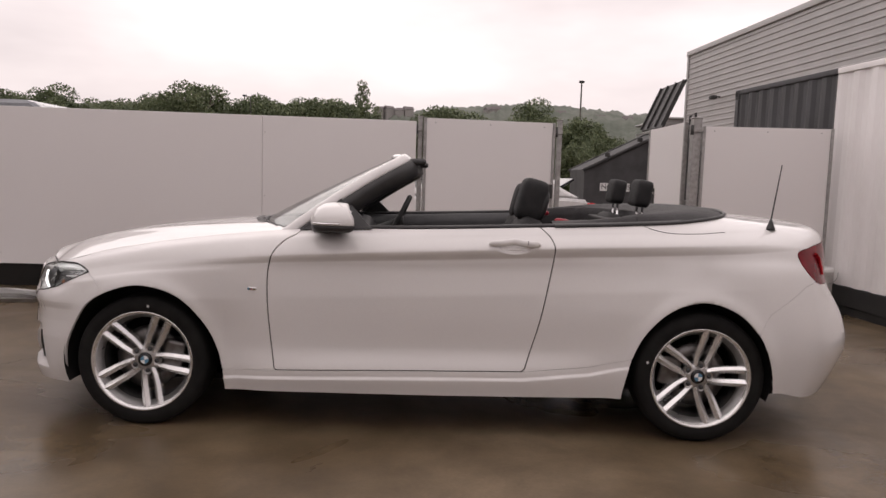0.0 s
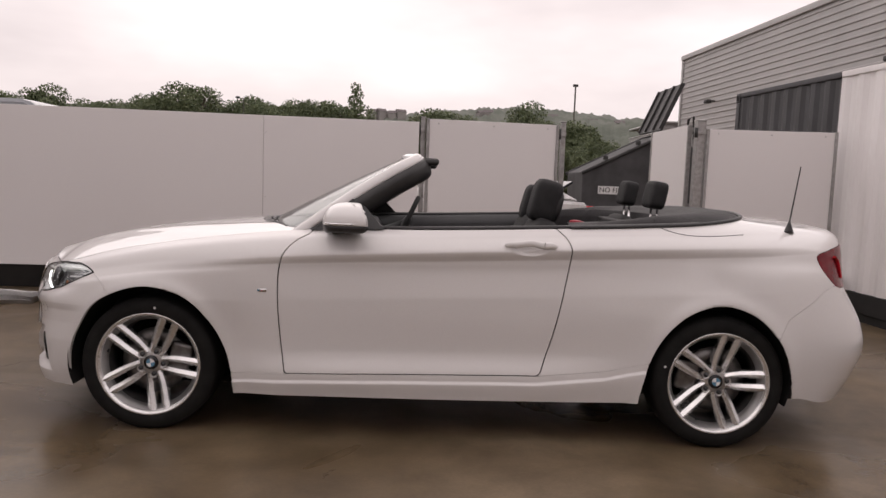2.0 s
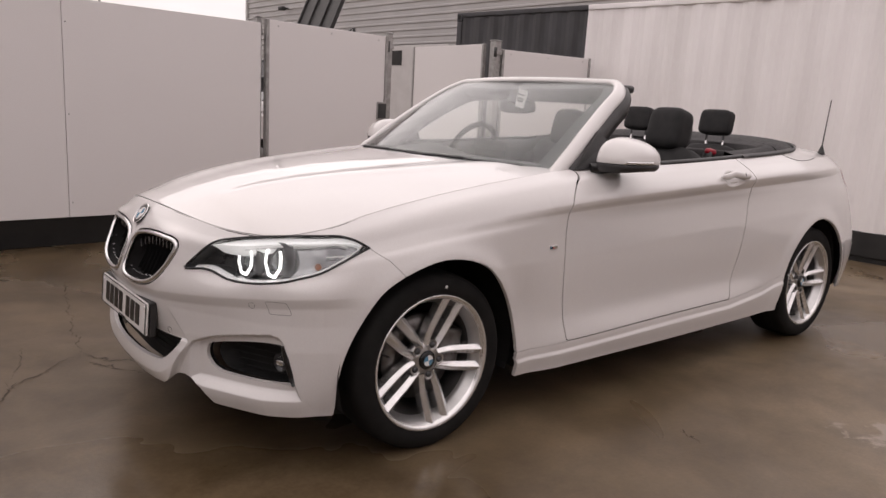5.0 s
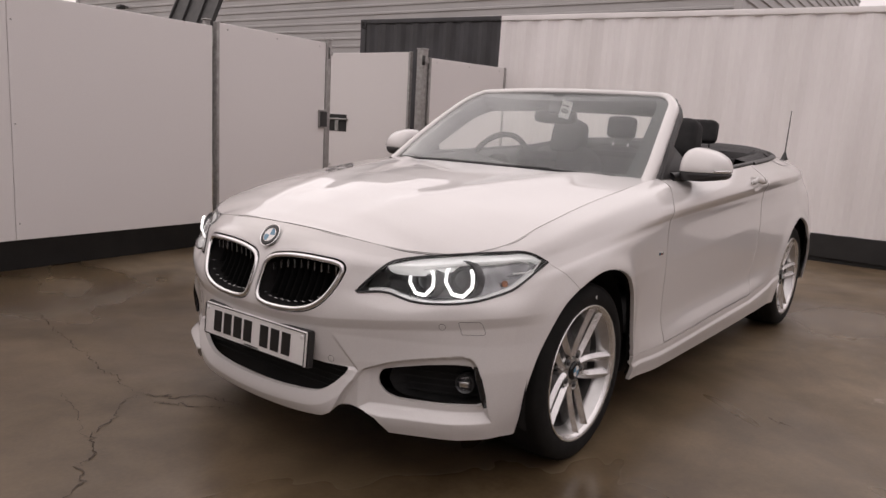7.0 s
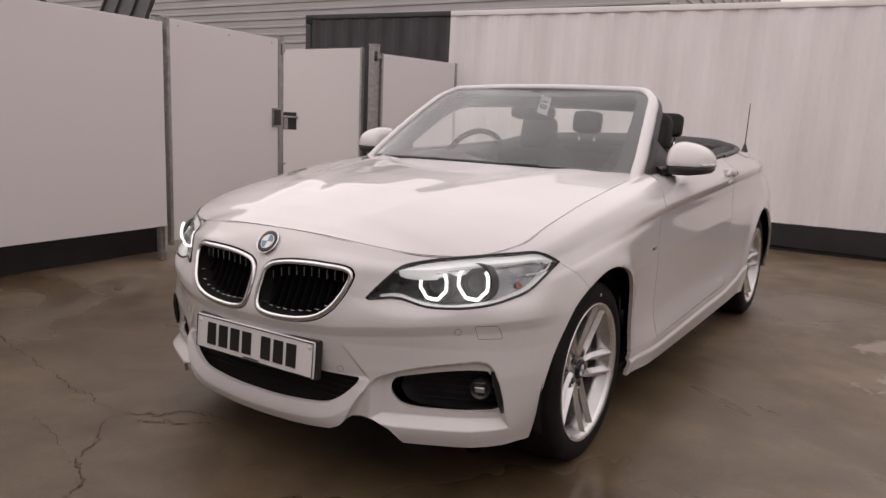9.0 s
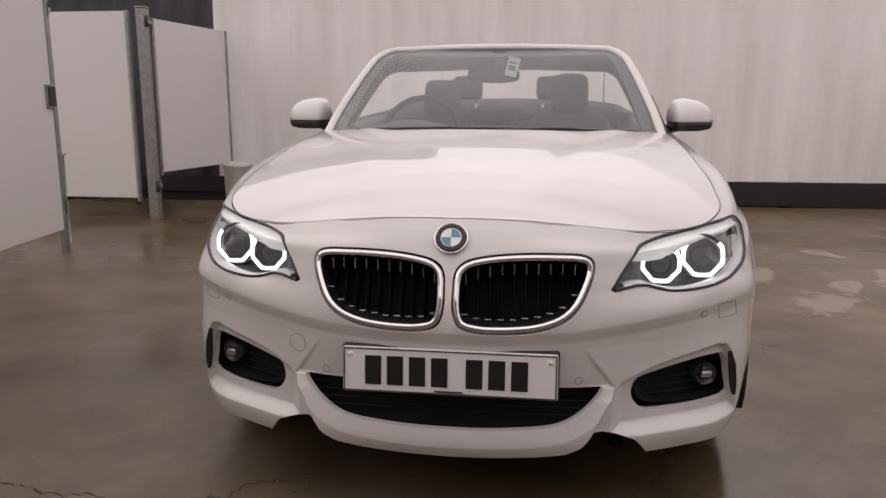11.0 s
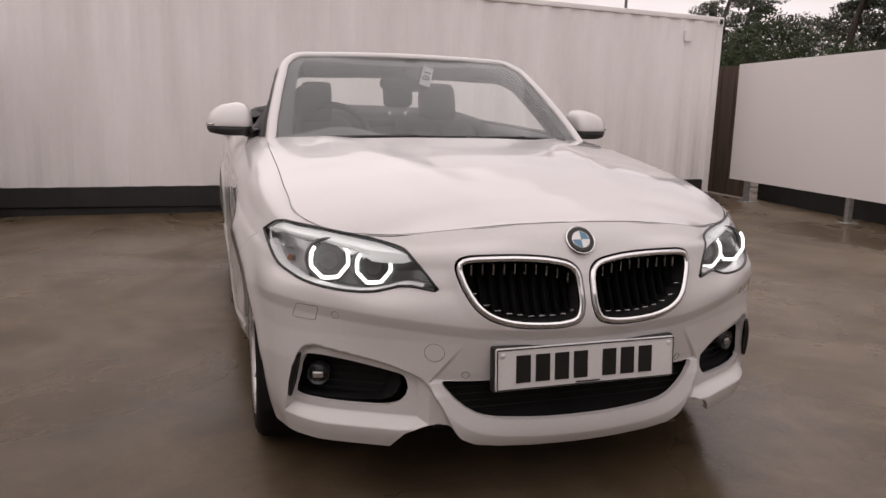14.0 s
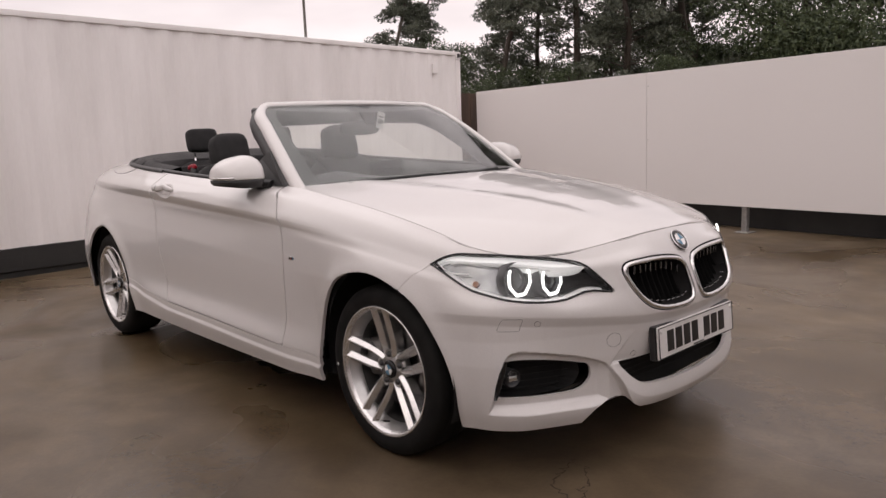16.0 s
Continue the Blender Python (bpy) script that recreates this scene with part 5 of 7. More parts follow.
for s in (-1, 1):
    kid = part("kidney_grille", sweep(loop_on_nose(KIDNEY[::2], s, 0.000), 0.0085, 8, True, 1.0, (1, 0, 0)), chrome, car, "chrome-ringed kidney grille")
    mid = loop_on_nose(KIDNEY[::2], s, -0.045)
    c = mid.mean(0)
    part("grille_backing", (np.vstack([mid + [0.05, 0, 0], [c + [0.05, 0, 0]]]), [(i, (i + 1) % len(mid), len(mid)) for i in range(len(mid))]), liner, kid, "", False)
    part("grille_wall", sheet(np.stack([np.vstack([loop_on_nose(KIDNEY[::2], s, -0.002), loop_on_nose(KIDNEY[:1], s, -0.002)]), np.vstack([mid, mid[:1]]) + [0.05, 0, 0]], 1)), liner, kid)
    for k in range(10):
        y = 0.038 + k * 0.0292
        zs = [z for z in np.linspace(.55, .74, 96) if outline_distance(KIDNEY, np.array([y]), np.array([z]))[0] > 0.007]
        if len(zs) > 8:
            pts = [on_nose(s * y, z, 0.0)[0] + np.array([0.044 + 0.010 * math.sin(i / 8 * math.pi), 0, 0]) for i, z in enumerate(np.linspace(zs[-1], zs[0], 9))]
            g = [[(p[0] + 0.035, p[1] + 0.004, p[2]), (p[0] + 0.002, p[1] + 0.0042, p[2]), (p[0] - 0.002, p[1], p[2]), (p[0] + 0.002, p[1] - 0.0042, p[2]), (p[0] + 0.035, p[1] - 0.004, p[2])] for p in pts]
            sl = part("grille_slat", sheet(g), slat_dark, kid)
            p, q = pts[0], pts[-1]
            part("slat_tip", crate(p[0] - 0.030, p[0] - 0.022, p[1] - 0.0022, p[1] + 0.0022, p[2] - 0.036, p[2] - 0.008, 0.001), lamp_reflector, sl)
            part("slat_foot", crate(q[0] - 0.026, q[0] - 0.018, q[1] - 0.008, q[1] + 0.008, q[2] + 0.008, q[2] + 0.012, 0.001), lamp_reflector, sl)

part("lower_grille", sheet([[(-2.04 + 0.05 * abs(y), y, z) for z in (.25, .34, .43)] for y in np.linspace(-.385, .385, 15)]), slat_black, car)
for k in range(5):
    z = .308 + .02 * k
    part("grille_bar", sweep([(-2.055 + 0.10 * y * y, y, z) for y in np.linspace(-.36, .36, 11)], 0.0022, 5), slat_black, car)

for s in (-1, 1):
    # intake recess with a fog lamp
    rimloop = loop_on_nose(INTAKE[::2], s, 0.0)
    rimloop = rimloop + np.array([0.035, 0, 0])
    deep = rimloop + np.array([0.06, -0.0 * s, 0])
    deep[:, 1] = s * (0.62 + (np.abs(deep[:, 1]) - 0.62) * 0.88)
    cc = deep.mean(0)
    part("intake_duct", merge(sheet(np.stack([np.vstack([rimloop, rimloop[:1]]), np.vstack([deep, deep[:1]])], 1)), (np.vstack([deep, [cc]]), [(i, (i + 1) % len(deep), len(deep)) for i in range(len(deep))])), slat_black, car, "black side intake", False)
    for k in range(6):
        z = .325 + .021 * k
        ys = [y for y in np.linspace(.45, .79, 60) if outline_distance(INTAKE, np.array([y]), np.array([z]))[0] > 0.006]
        if ys:
            part("intake_bar", sweep([(on_nose(s * y, z)[0][0] + 0.065, s * y, z) for y in np.linspace(ys[0], ys[-1], 7)], 0.002, 5), slat_black, car)
    p = np.array([-1.842, s * 0.668, 0.366])
    fog = part("fog_lamp", lathe([(0.0, 0.010), (0.023, 0.004), (0.029, -0.010), (0.031, -0.010), (0.032, 0.03)], 24, "x"), lamp_bowl, car, "small round fog lamp")
    fog.matrix_basis = pose(*p, 0, 0, -s * 18)
    part("lens", lathe([(0.0, -0.018), (0.016, -0.016), (0.027, -0.007)], 24, "x"), lens_glass, fog)
    part("bulb_shield", crate(-0.016, 0.0, -0.016, 0.016, -0.010, 0.010, 0.004), chrome, fog)
    # outer air slot
    slot = [on_nose(s * y, z, 0.004)[0] for y, z in ((.724, .440), (.735, .40), (.743, .35), (.749, .312))]
    part("air_slot", sweep(slot, [0.006, 0.0105, 0.0105, 0.006], 8), gloss_black, car)
    # parking sensors, washer flap
    for y, z in ((.318, .414), (.636, .556)):
        q, n = on_nose(s * y, z, 0.0)
        m = Matrix.Translation(q) @ Vector(n).to_track_quat("X", "Z").to_matrix().to_4x4()
        sen = part("parking_sensor", lathe([(0.0, 0.0004), (0.0085, 0.0004), (0.009, -0.002)], 18, "x"), paint, car, "", False)
        sen.matrix_basis = m
        part("sensor_ring", lathe([(0.0090, -0.001), (0.0102, 0.0010), (0.0114, -0.001)], 20, "x"), trim_grey, sen)
    corner = [(.728, .577), (.676, .575), (.682, .535), (.738, .537)]
    flap = np.array([np.array(p) + (np.array(q) - p) * f for p, q in zip(corner, corner[1:] + corner[:1]) for f in (.08, .36, .64, .92)])
    part("washer_flap", sweep(loop_on_nose(flap, s, 0.0004), 0.0007, 5, True, 1.0, (1, 0, 0)), trim_grey, car)
tow = [(0.398 + 0.024 * math.cos(a), 0.474 + 0.024 * math.sin(a)) for a in np.linspace(0, 2 * math.pi, 24, endpoint=False)]
part("tow_eye_cover", sweep(loop_on_nose(tow, 1, 0.0003), 0.0006, 5, True, 1.0, (1, 0, 0)), trim_grey, car)

# number plate: the characters are plain bars
plate = part("number_plate", crate(-.262, .262, -.006, .004, -.0565, .0565, 0.004), plate_white, car, "white number plate with black characters")
part("plate_holder", crate(-.266, .266, .005, .030, -.060, .060, 0.004), black_plastic, plate, "black plate holder")
plate.matrix_basis = pose(-2.133, -0.004, 0.440, 0, 4, 0) @ pose(0, 0, 0, 0, 0, -90)
part("plate_edge", merge(*[sweep(q, 0.0016, 4) for q in ([(-.258, -.0075, -.0525), (.258, -.0075, -.0525)], [(-.258, -.0075, .0525), (.258, -.0075, .0525)], [(-.258, -.0075, -.0525), (-.258, -.0075, .0525)], [(.258, -.0075, -.0525), (.258, -.0075, .0525)])]), gloss_black, plate)
ink_black = material("plate_black", (0.012, 0.012, 0.012), None, 0.4, bump=0)
for k in range(7):
    x = -0.186 + k * 0.0545 + (0.030 if k > 3 else 0)
    part("character_bar", crate(x - 0.020, x + 0.020, -0.0085, -0.0062, -0.036, 0.036, 0.0), ink_black, plate)
part("maker_line", crate(-0.035, 0.035, -0.0083, -0.0062, -0.049, -0.045, 0.0), trim_grey, plate)
for x in (-.243, .243):
    part("plate_screw", lathe([(0.0, -0.0095), (0.006, -0.009), (0.007, -0.006)], 12), plate_white, plate).matrix_basis = pose(x, 0, 0.038)

# round badge on the nose
q, n = on_nose(0, 0.757, 0.003)
badge = part("badge", lathe([(0.0, 0.004), (0.032, 0.0035), (0.0375, 0.003), (0.0385, -0.004)], 40, "x"), ink_black, car, "round black, blue and white badge")
badge.matrix_basis = Matrix.Translation(q) @ Vector(n).to_track_quat("X", "Z").to_matrix().to_4x4()
part("badge_ring", lathe([(0.0385, 0.003), (0.040, 0.0052), (0.0420, 0.003)], 40, "x"), chrome, badge)
part("badge_inner_ring", lathe([(0.0235, 0.004), (0.0245, 0.0056), (0.0255, 0.004)], 40, "x"), chrome, badge)
for k in range(4):
    th = np.linspace(k * math.pi / 2, (k + 1) * math.pi / 2, 9)
    v = [(0.0052, 0, 0)] + [(0.0050, 0.0235 * math.cos(t), 0.0235 * math.sin(t)) for t in th]
    part("quarter", (v, [(0, i, i + 1) for i in range(1, 9)]), (roundel_blue, roundel_white)[k % 2], badge)

# ---- headlamps
prow_left, prow_right = -F[..., 1], F[..., 1]
lamp_top = smooth_curve([(along(x, y), z) for x, y, z in LAMP_TOP], 60)
lamp_low = smooth_curve([(along(x, y), z) for x, y, z in LAMP_LOW], 60)
for sgn, side in ((-1, prow_left), (1, prow_right)):
    lamp = new("headlamp")
    lamp.parent = car
    tagged(lamp, "clear headlamp with two lit ring lights")
    ov, of, on = panel(F + FN * 0.0015, FN, least(side, prow.lamp), 0)
    iv, jf, jn = panel(F - FN * 0.0025, FN, least(side, prow.lamp), 0)
    k = len(ov)
    lens = part("lens", (np.vstack([ov, iv]), of + [tuple(x + k for x in f[::-1]) for f in jf], np.vstack([on, -jn])), lens_glass, lamp)
    lens.visible_shadow = False
    part("housing", panel(F - FN * 0.080, FN, least(side, prow.lamp + 0.02), 0), lamp_dark, lamp, "silver-grey lamp housing")
    loop = np.array([on_lamp(a, z, sgn) for a, z in LAMP_SHAPE[::2]])
    deep = loop + np.array([0.075, -0.035 * sgn, 0])
    part("housing_wall", sheet(np.stack([np.vstack([loop, loop[:1]]), np.vstack([deep, deep[:1]])], 1)), lamp_dark, lamp)
    part("lamp_seal", sweep(loop, 0.0040, 6, True, 1.0, (1, 0, 0)), gloss_black, lamp)
    # bright brow under the whole top edge, with a thin bright line below it, and a strip along the lower edge
    tops = lamp_top[3:47]
    brow = []
    for q, (a, z) in enumerate(tops):
        f = q / (len(tops) - 1)
        w = 0.018 * min(1, 0.25 + f * 4, 0.05 + (1 - f) * 4)
        brow.append([on_lamp(a, z - 0.001, sgn, -0.013), on_lamp(a, z - 0.003 - w * 0.5, sgn, -0.008), on_lamp(a, z - 0.003 - w, sgn, -0.004), on_lamp(a, z - 0.005 - w, sgn, -0.005), on_lamp(a, z - 0.006 - w, sgn, -0.050)])
    part("brow_strip", sheet(brow), lamp_brow, lamp, "bright brow along the top of the lamp")
    part("brow_line", sweep([on_lamp(a, z - 0.025, sgn, -0.016) for a, z in tops[5:34:2]], 0.0026, 6), lamp_chrome, lamp)
    part("lower_strip", sheet([[on_lamp(a, z + 0.003, sgn, -0.004), on_lamp(a, z + 0.008, sgn, -0.008), on_lamp(a, z + 0.014, sgn, -0.020), on_lamp(a, z + 0.015, sgn, -0.034)] for a, z in lamp_low[3:58]]), lamp_chrome, lamp, "silver lip along the bottom of the lamp")
    for c, r in (((-1.920, .522, .674), .0440), ((-1.876, .634, .688), .0480)):
        c = np.array([c[0] - 0.004 + corner_back(c[1]), sgn * (c[1] + 0.004), c[2]])
        turn = Matrix.Translation(c) @ pose(0, 0, 0, 0, 6, 0)
        bowl = part("projector", lathe([(0.0, 0.0), (r * 0.5, -0.006), (r * 0.62, 0.004), (r * 0.66, 0.012), (r * 0.9, 0.004), (r * 0.98, 0.02)], 36, "x"), lamp_bowl, lamp)
        bowl.matrix_basis = turn
        part("projector_lens", lathe([(0.0, -0.018), (r * 0.3, -0.015), (r * 0.55, -0.002)], 30, "x"), lens_glass, bowl)
        part("projector_rim", lathe([(r * 0.58, 0.0), (r * 0.64, -0.008), (r * 0.70, 0.004)], 36, "x"), lamp_bowl, bowl)
        for rr, thick in ((1.04, 0.0052),):
            ring = []
            for a in np.radians(np.linspace(-226, 46, 72)):
                # square-shouldered ring with cut lower corners, open under the brow
                ca, sa = math.cos(a), math.sin(a)
                m = rr * r / (abs(ca) ** 2.8 + abs(sa) ** 2.8) ** (1 / 2.8)
                if sa < 0:
                    m = min(m, rr * r * 1.48 / (1.18 * abs(ca) + abs(sa)))
                ring.append((-0.016, m * ca, 0.94 * m * sa))
            part("light_ring", sweep(ring, thick, 8, False, 0.7, (1, 0, 0)), ring_light, bowl)
        part("ring_base", lathe([(r * 1.10, 0.004), (r * 1.24, 0.000), (r * 1.30, 0.03)], 36, "x"), lamp_dark, bowl)
    part("outer_reflector", panel(F - FN * 0.030, FN, least(side, prow.lamp - 0.010, prow.run - along(-1.845, .708)), 0.02), lamp_silver, lamp, "silver outer reflector")
    amber = [on_lamp(along(-1.770 + 0.014 * math.cos(a), .752), .690 + 0.009 * math.sin(a), sgn, -0.022) for a in np.linspace(0, 2 * math.pi, 16, endpoint=False)]
    part("side_marker", (np.vstack([amber, np.mean(amber, 0)]), [(k, (k + 1) % 16, 16) for k in range(16)]), amber_plastic, lamp, "small amber side marker", False)
    part("light_guide", sweep([on_lamp(a, z, sgn, -0.009) for a, z in ((-.832, .750), (-.845, .737), (-.862, .724), (-.885, .718), (-.940, .716))], 0.0028, 6), lamp_chrome, lamp)

# ---- tail lamp inner glow bars (unlit)
for s in (-1, 1):
    pts = []
    for x, z in ((1.93, .925), (1.955, .90), (1.975, .86), (1.985, .82)):
        m = np.where(behind & (G[..., 1] * s > 0.4), (bx - x) ** 2 + (bz - z) ** 2, 9)
        kk = np.unravel_index(np.argmin(m), m.shape)
        pts.append(G[kk] + GN[kk] * 0.003)
    part("tail_lamp_bar", sweep(smooth_curve(pts, 12), 0.015, 8, flat=0.4), lamp_red, car, "brighter red bar of the rear lamp")


def on_side(x, z, s, off=0.0):
    q, n = nearest(G[..., 1] * s > 0.55, x, z, bx, bz, G, GN)
    return q + n * off, n


# ---- door handles, side badges, belt trim, mirrors
for s in (-1, 1):
    dished = []
    for a in np.linspace(0, 2 * math.pi, 28, endpoint=False):
        dished.append(on_side(0.425 + 0.070 * math.cos(a), 0.930 + 0.028 * math.sin(a), s, -0.0005)[0])
    hp = [on_side(x, z, s, o)[0] for x, z, o in ((.304, .931, .010), (.318, .932, .016), (.36, .934, .022), (.43, .935, .025), (.49, .935, .023), (.530, .934, .017), (.546, .933, .010))]
    hnd = part("door_handle", sweep(smooth_curve(hp, 30), np.interp(np.linspace(0, 1, 30), [0, .12, .3, .8, .92, 1], [.007, .013, .0165, .0165, .0145, .008]), 12, flat=0.62, up=(0, 1, 0)), paint, car)
    part("key_cover_gap", sweep([on_side(.497, z, s, .0335)[0] for z in (.923, .947)], 0.0014, 4), trim_grey, hnd)
    part("handle_dish", sweep(dished, 0.002, 5, True), paint, hnd)
    q, n = on_side(-.812, .692, s, 0.002)
    bg = part("side_badge", crate(-.021, .021, -.002, .002, -.007, .007, 0.002), chrome, car, "small chrome side badge")
    bg.matrix_basis = Matrix.Translation(q)
    for k in range(3):
        part("badge_stripe", crate(-.020 + k * .008, -.014 + k * .008, s * .0025 - .0005, s * .0025 + .0005, -.005, .006 - .003 * k, 0), (roundel_blue, gloss_black, red_plastic)[k], bg)
    te = np.array(TOP_EDGE) * [1, s, 1]
    tt = np.r_[0, np.cumsum(np.linalg.norm(np.diff(te, axis=0), axis=1))]
    fine = hermite(tt, te, np.linspace(0, tt[-1], 400))
    belt = fine[(fine[:, 0] > -.56) & (fine[:, 0] < 1.30) & (np.abs(fine[:, 1]) > .6)]
    part("belt_seal", sweep(belt[::3] + [0, -0.016 * s, 0.006], 0.016, 8, flat=0.7), black_plastic, car, "black rubber belt seal")
    # mirror: arm, lower half, painted cap, glass, indicator strip
    mir = new("door_mirror")
    mir.parent = car
    tagged(mir, "white-capped black door mirror")
    mir.matrix_basis = pose(-.412, s * .858, 1.011, 0, 0, s * -8)
    th, ph = np.meshgrid(np.linspace(0, 2 * np.pi, 49), np.linspace(0, np.pi, 33), indexing="ij")

    def shell(ax, ay, up, down, e=2.7):
        """A closed shell, flat behind, leaning back towards its outer end; up and down are its heights over and under the waist."""
        f = lambda c: np.sign(c) * np.abs(c) ** (2 / e)
        X, Y, Z = f(np.sin(ph)) * f(np.cos(th)), f(np.sin(ph)) * f(np.sin(th)), f(np.cos(ph))
        out = Y * s
        Z = np.where(Z > 0, Z * up * (1 - 0.34 * ((out + 1) / 2) ** 1.6), np.maximum(Z * 1.5, -1) * down * (1 - 0.35 * np.clip(out, 0, 1)))
        g = np.stack([ax * X, ay * Y, Z], -1)
        g[..., 0] = np.where(g[..., 0] > .050, .050 + (g[..., 0] - .050) * .15, g[..., 0]) - np.clip(-out, 0, 1) * 0.006
        g[..., 0] += 0.030 * np.clip(out, -1, 1) ** 2 * np.sign(out) * (g[..., 0] < 0.05) - 0.18 * np.clip(Z, 0, 1) * (g[..., 0] < 0) * -1
        return g

    part("mirror_cap", sheet(shell(.122, .099, .108, .004, 2.9)), paint, mir, "white mirror cap")
    low = shell(.119, .096, .001, .036, 2.9)
    low[..., 2] -= .0045
    part("mirror_base", sheet(low), black_plastic, mir, "black lower mirror shell")
    f = np.linspace(-1.75, .15, 16) if s > 0 else np.linspace(1.75, -.15, 16)
    strip = [(-.1235 * abs(math.cos(a)) ** 0.69 + 0.030 * abs(math.sin(a)) ** 1.38 * (1 if -math.sin(a) * s > 0 else -1), -math.copysign(abs(math.sin(a)) ** 0.69, math.sin(a)) * .100, .006) for a in f]
    part("indicator_strip", sweep(strip[2:12], 0.0042, 6), chrome, mir, "slim chrome and clear indicator strip")
    disc = [(.0725, .080 * math.cos(a), (.066 if math.sin(a) > 0 else .016) * math.sin(a) + .004) for a in np.linspace(0, 2 * math.pi, 36, endpoint=False)]
    part("mirror_glass", (disc, [tuple(range(36))]), mirror_glass, mir, "", False)
    arm = [(-.01, s * -.04, -.024), (-.030, s * -.085, -.029), (-.080, s * -.135, -.033)]
    part("mirror_arm", sweep(smooth_curve(arm, 10), [.034] * 4 + [.042] * 6, 10, flat=0.5), black_plastic, mir)
    # black corner panel at the foot of the pillar
    v = np.array([(-.60, .742, .972), (-.26, .764, .988), (-.36, .700, 1.090), (-.42, .690, 1.125)]) * [1, s, 1]
    v2 = v - np.array([0, 0.03 * s, 0])
    part("mirror_sail", (np.vstack([v, v2]), [(0, 1, 2, 3), (7, 6, 5, 4), (0, 4, 5, 1), (1, 5, 6, 2), (2, 6, 7, 3), (3, 7, 4, 0)]), black_plastic, car, "", False)

# ---- rear deck: seam of the cover flap, aerial
for s in (-1, 1):
    seam = [on_side(x, z, s, 0.0008)[0] for x, z in ((1.06, 1.038), (1.10, 1.024), (1.18, 1.010), (1.32, 1.010), (1.46, 1.020))]
    te = np.array([(1.60, .600, 1.056), (1.72, .43, 1.083), (1.765, .2, 1.092), (1.775, 0, 1.094)]) * [1, s, 1]
    part("cover_seam", sweep(smooth_curve(seam, 24), 0.0016, 5), trim_grey, car)
mz = on_side(1.719, 1.036, -1)[0]
aer = part("aerial", lathe([(0.0, 0.0), (.024, 0.0), (.020, .012), (.010, .040), (.005, .055), (.0, .056)], 18, "z"), black_plastic, car, "short black whip aerial")
aer.matrix_basis = pose(1.719, mz[1], mz[2] - 0.003)
part("whip", sweep([(0, 0, .05), (.014, 0, .16), (.035, 0, .325)], [.0042, .0036, .0026], 8), black_plastic, aer)


# ---- cabin
def cushion(sx, sy, sz, e=3.2, n=28):
    """A padded block."""
    th, ph = np.meshgrid(np.linspace(0, 2 * np.pi, n + 1), np.linspace(0, np.pi, n // 2 + 1), indexing="ij")
    f = lambda c: np.sign(c) * np.abs(c) ** (2 / e)
    return sheet(np.stack([sx * f(np.sin(ph)) * f(np.cos(th)), sy * f(np.sin(ph)) * f(np.sin(th)), sz * f(np.cos(ph))], -1))


for s in (-1, 1):
    seat = new("front_seat")
    seat.parent = car
    tagged(seat, "black leather front seat")
    seat.matrix_basis = pose(.05 if s > 0 else 0, s * .37, 0)
    part("cushion", cushion(.27, .26, .09), cloth_black, seat).matrix_basis = pose(.14, 0, .48, 0, -8, 0)
    part("backrest", cushion(.085, .255, .33, 4.0), cloth_black, seat).matrix_basis = pose(.46, 0, .735, 0, 18, 0)
    for k in (-1, 1):
        part("bolster", cushion(.075, .05, .26), cloth_black, seat).matrix_basis = pose(.40, k * .215, .70, 0, 18, 0)
        part("headrest_post", sweep([(.55, k * .07, 1.00), (.565, k * .07, 1.07)], 0.007, 8), chrome, seat)
    hd = part("headrest", cushion(.074, .106, .114, 4.4, 40), cloth_black, seat, "padded black headrest")
    hd.matrix_basis = pose(.555, 0, 1.138 if s < 0 else 1.105, 0, 14, 0)
    part("headrest_shell", cushion(.035, .100, .085, 3.0), black_plastic, hd).matrix_basis = pose(.055, 0, -.012)
    part("belt_guide", cushion(.045, .018, .018, 2.6), red_plastic, seat, "red belt guide").matrix_basis = pose(.70, s * .17, 1.035, 0, 8, 0)
    part("belt_stalk", cushion(.018, .03, .10, 2.6), black_plastic, seat).matrix_basis = pose(.66, s * .17, .95, 0, 12, 0)
    # rear places
    rs = new("rear_seat")
    rs.parent = car
    tagged(rs, "black leather rear seat")
    rs.matrix_basis = pose(0, s * .275, 0)
    part("backrest", cushion(.08, .26, .29), cloth_black, rs).matrix_basis = pose(1.07, 0, .78, 0, 14, 0)
    part("cushion", cushion(.22, .26, .08), cloth_black, rs).matrix_basis = pose(.86, 0, .52)
    h2 = part("headrest", cushion(.044, .098, .074, 5.2, 40), cloth_black, rs, "padded black headrest")
    h2.matrix_basis = pose(1.165, 0, 1.190, 0, 10, 0)
    for k in (-1, 1):
        part("headrest_post", sweep([(1.165, k * .055, 1.04), (1.165, k * .055, 1.135)], 0.0065, 8), chrome, rs)
    # door lining
    g = []
    for x in np.linspace(-.55, 1.25, 26):
        te = np.array(TOP_EDGE)
        y = np.interp(x, te[9:15, 0], te[9:15, 1]) - .022
        z = np.interp(x, te[9:15, 0], te[9:15, 2])
        g.append([(x, s * y, z + .004), (x, s * (y - .030), z - .010), (x, s * (y - .045), z - .06), (x, s * (y - .035), z - .16), (x, s * (y - .075), z - .28), (x, s * (y - .06), .35)])
    part("door_lining", sheet(g), trim_grey, car)
    part("door_pull", sweep([(-.05, s * .70, .86), (.08, s * .685, .875), (.22, s * .70, .87)], .014, 8), black_plastic, car)

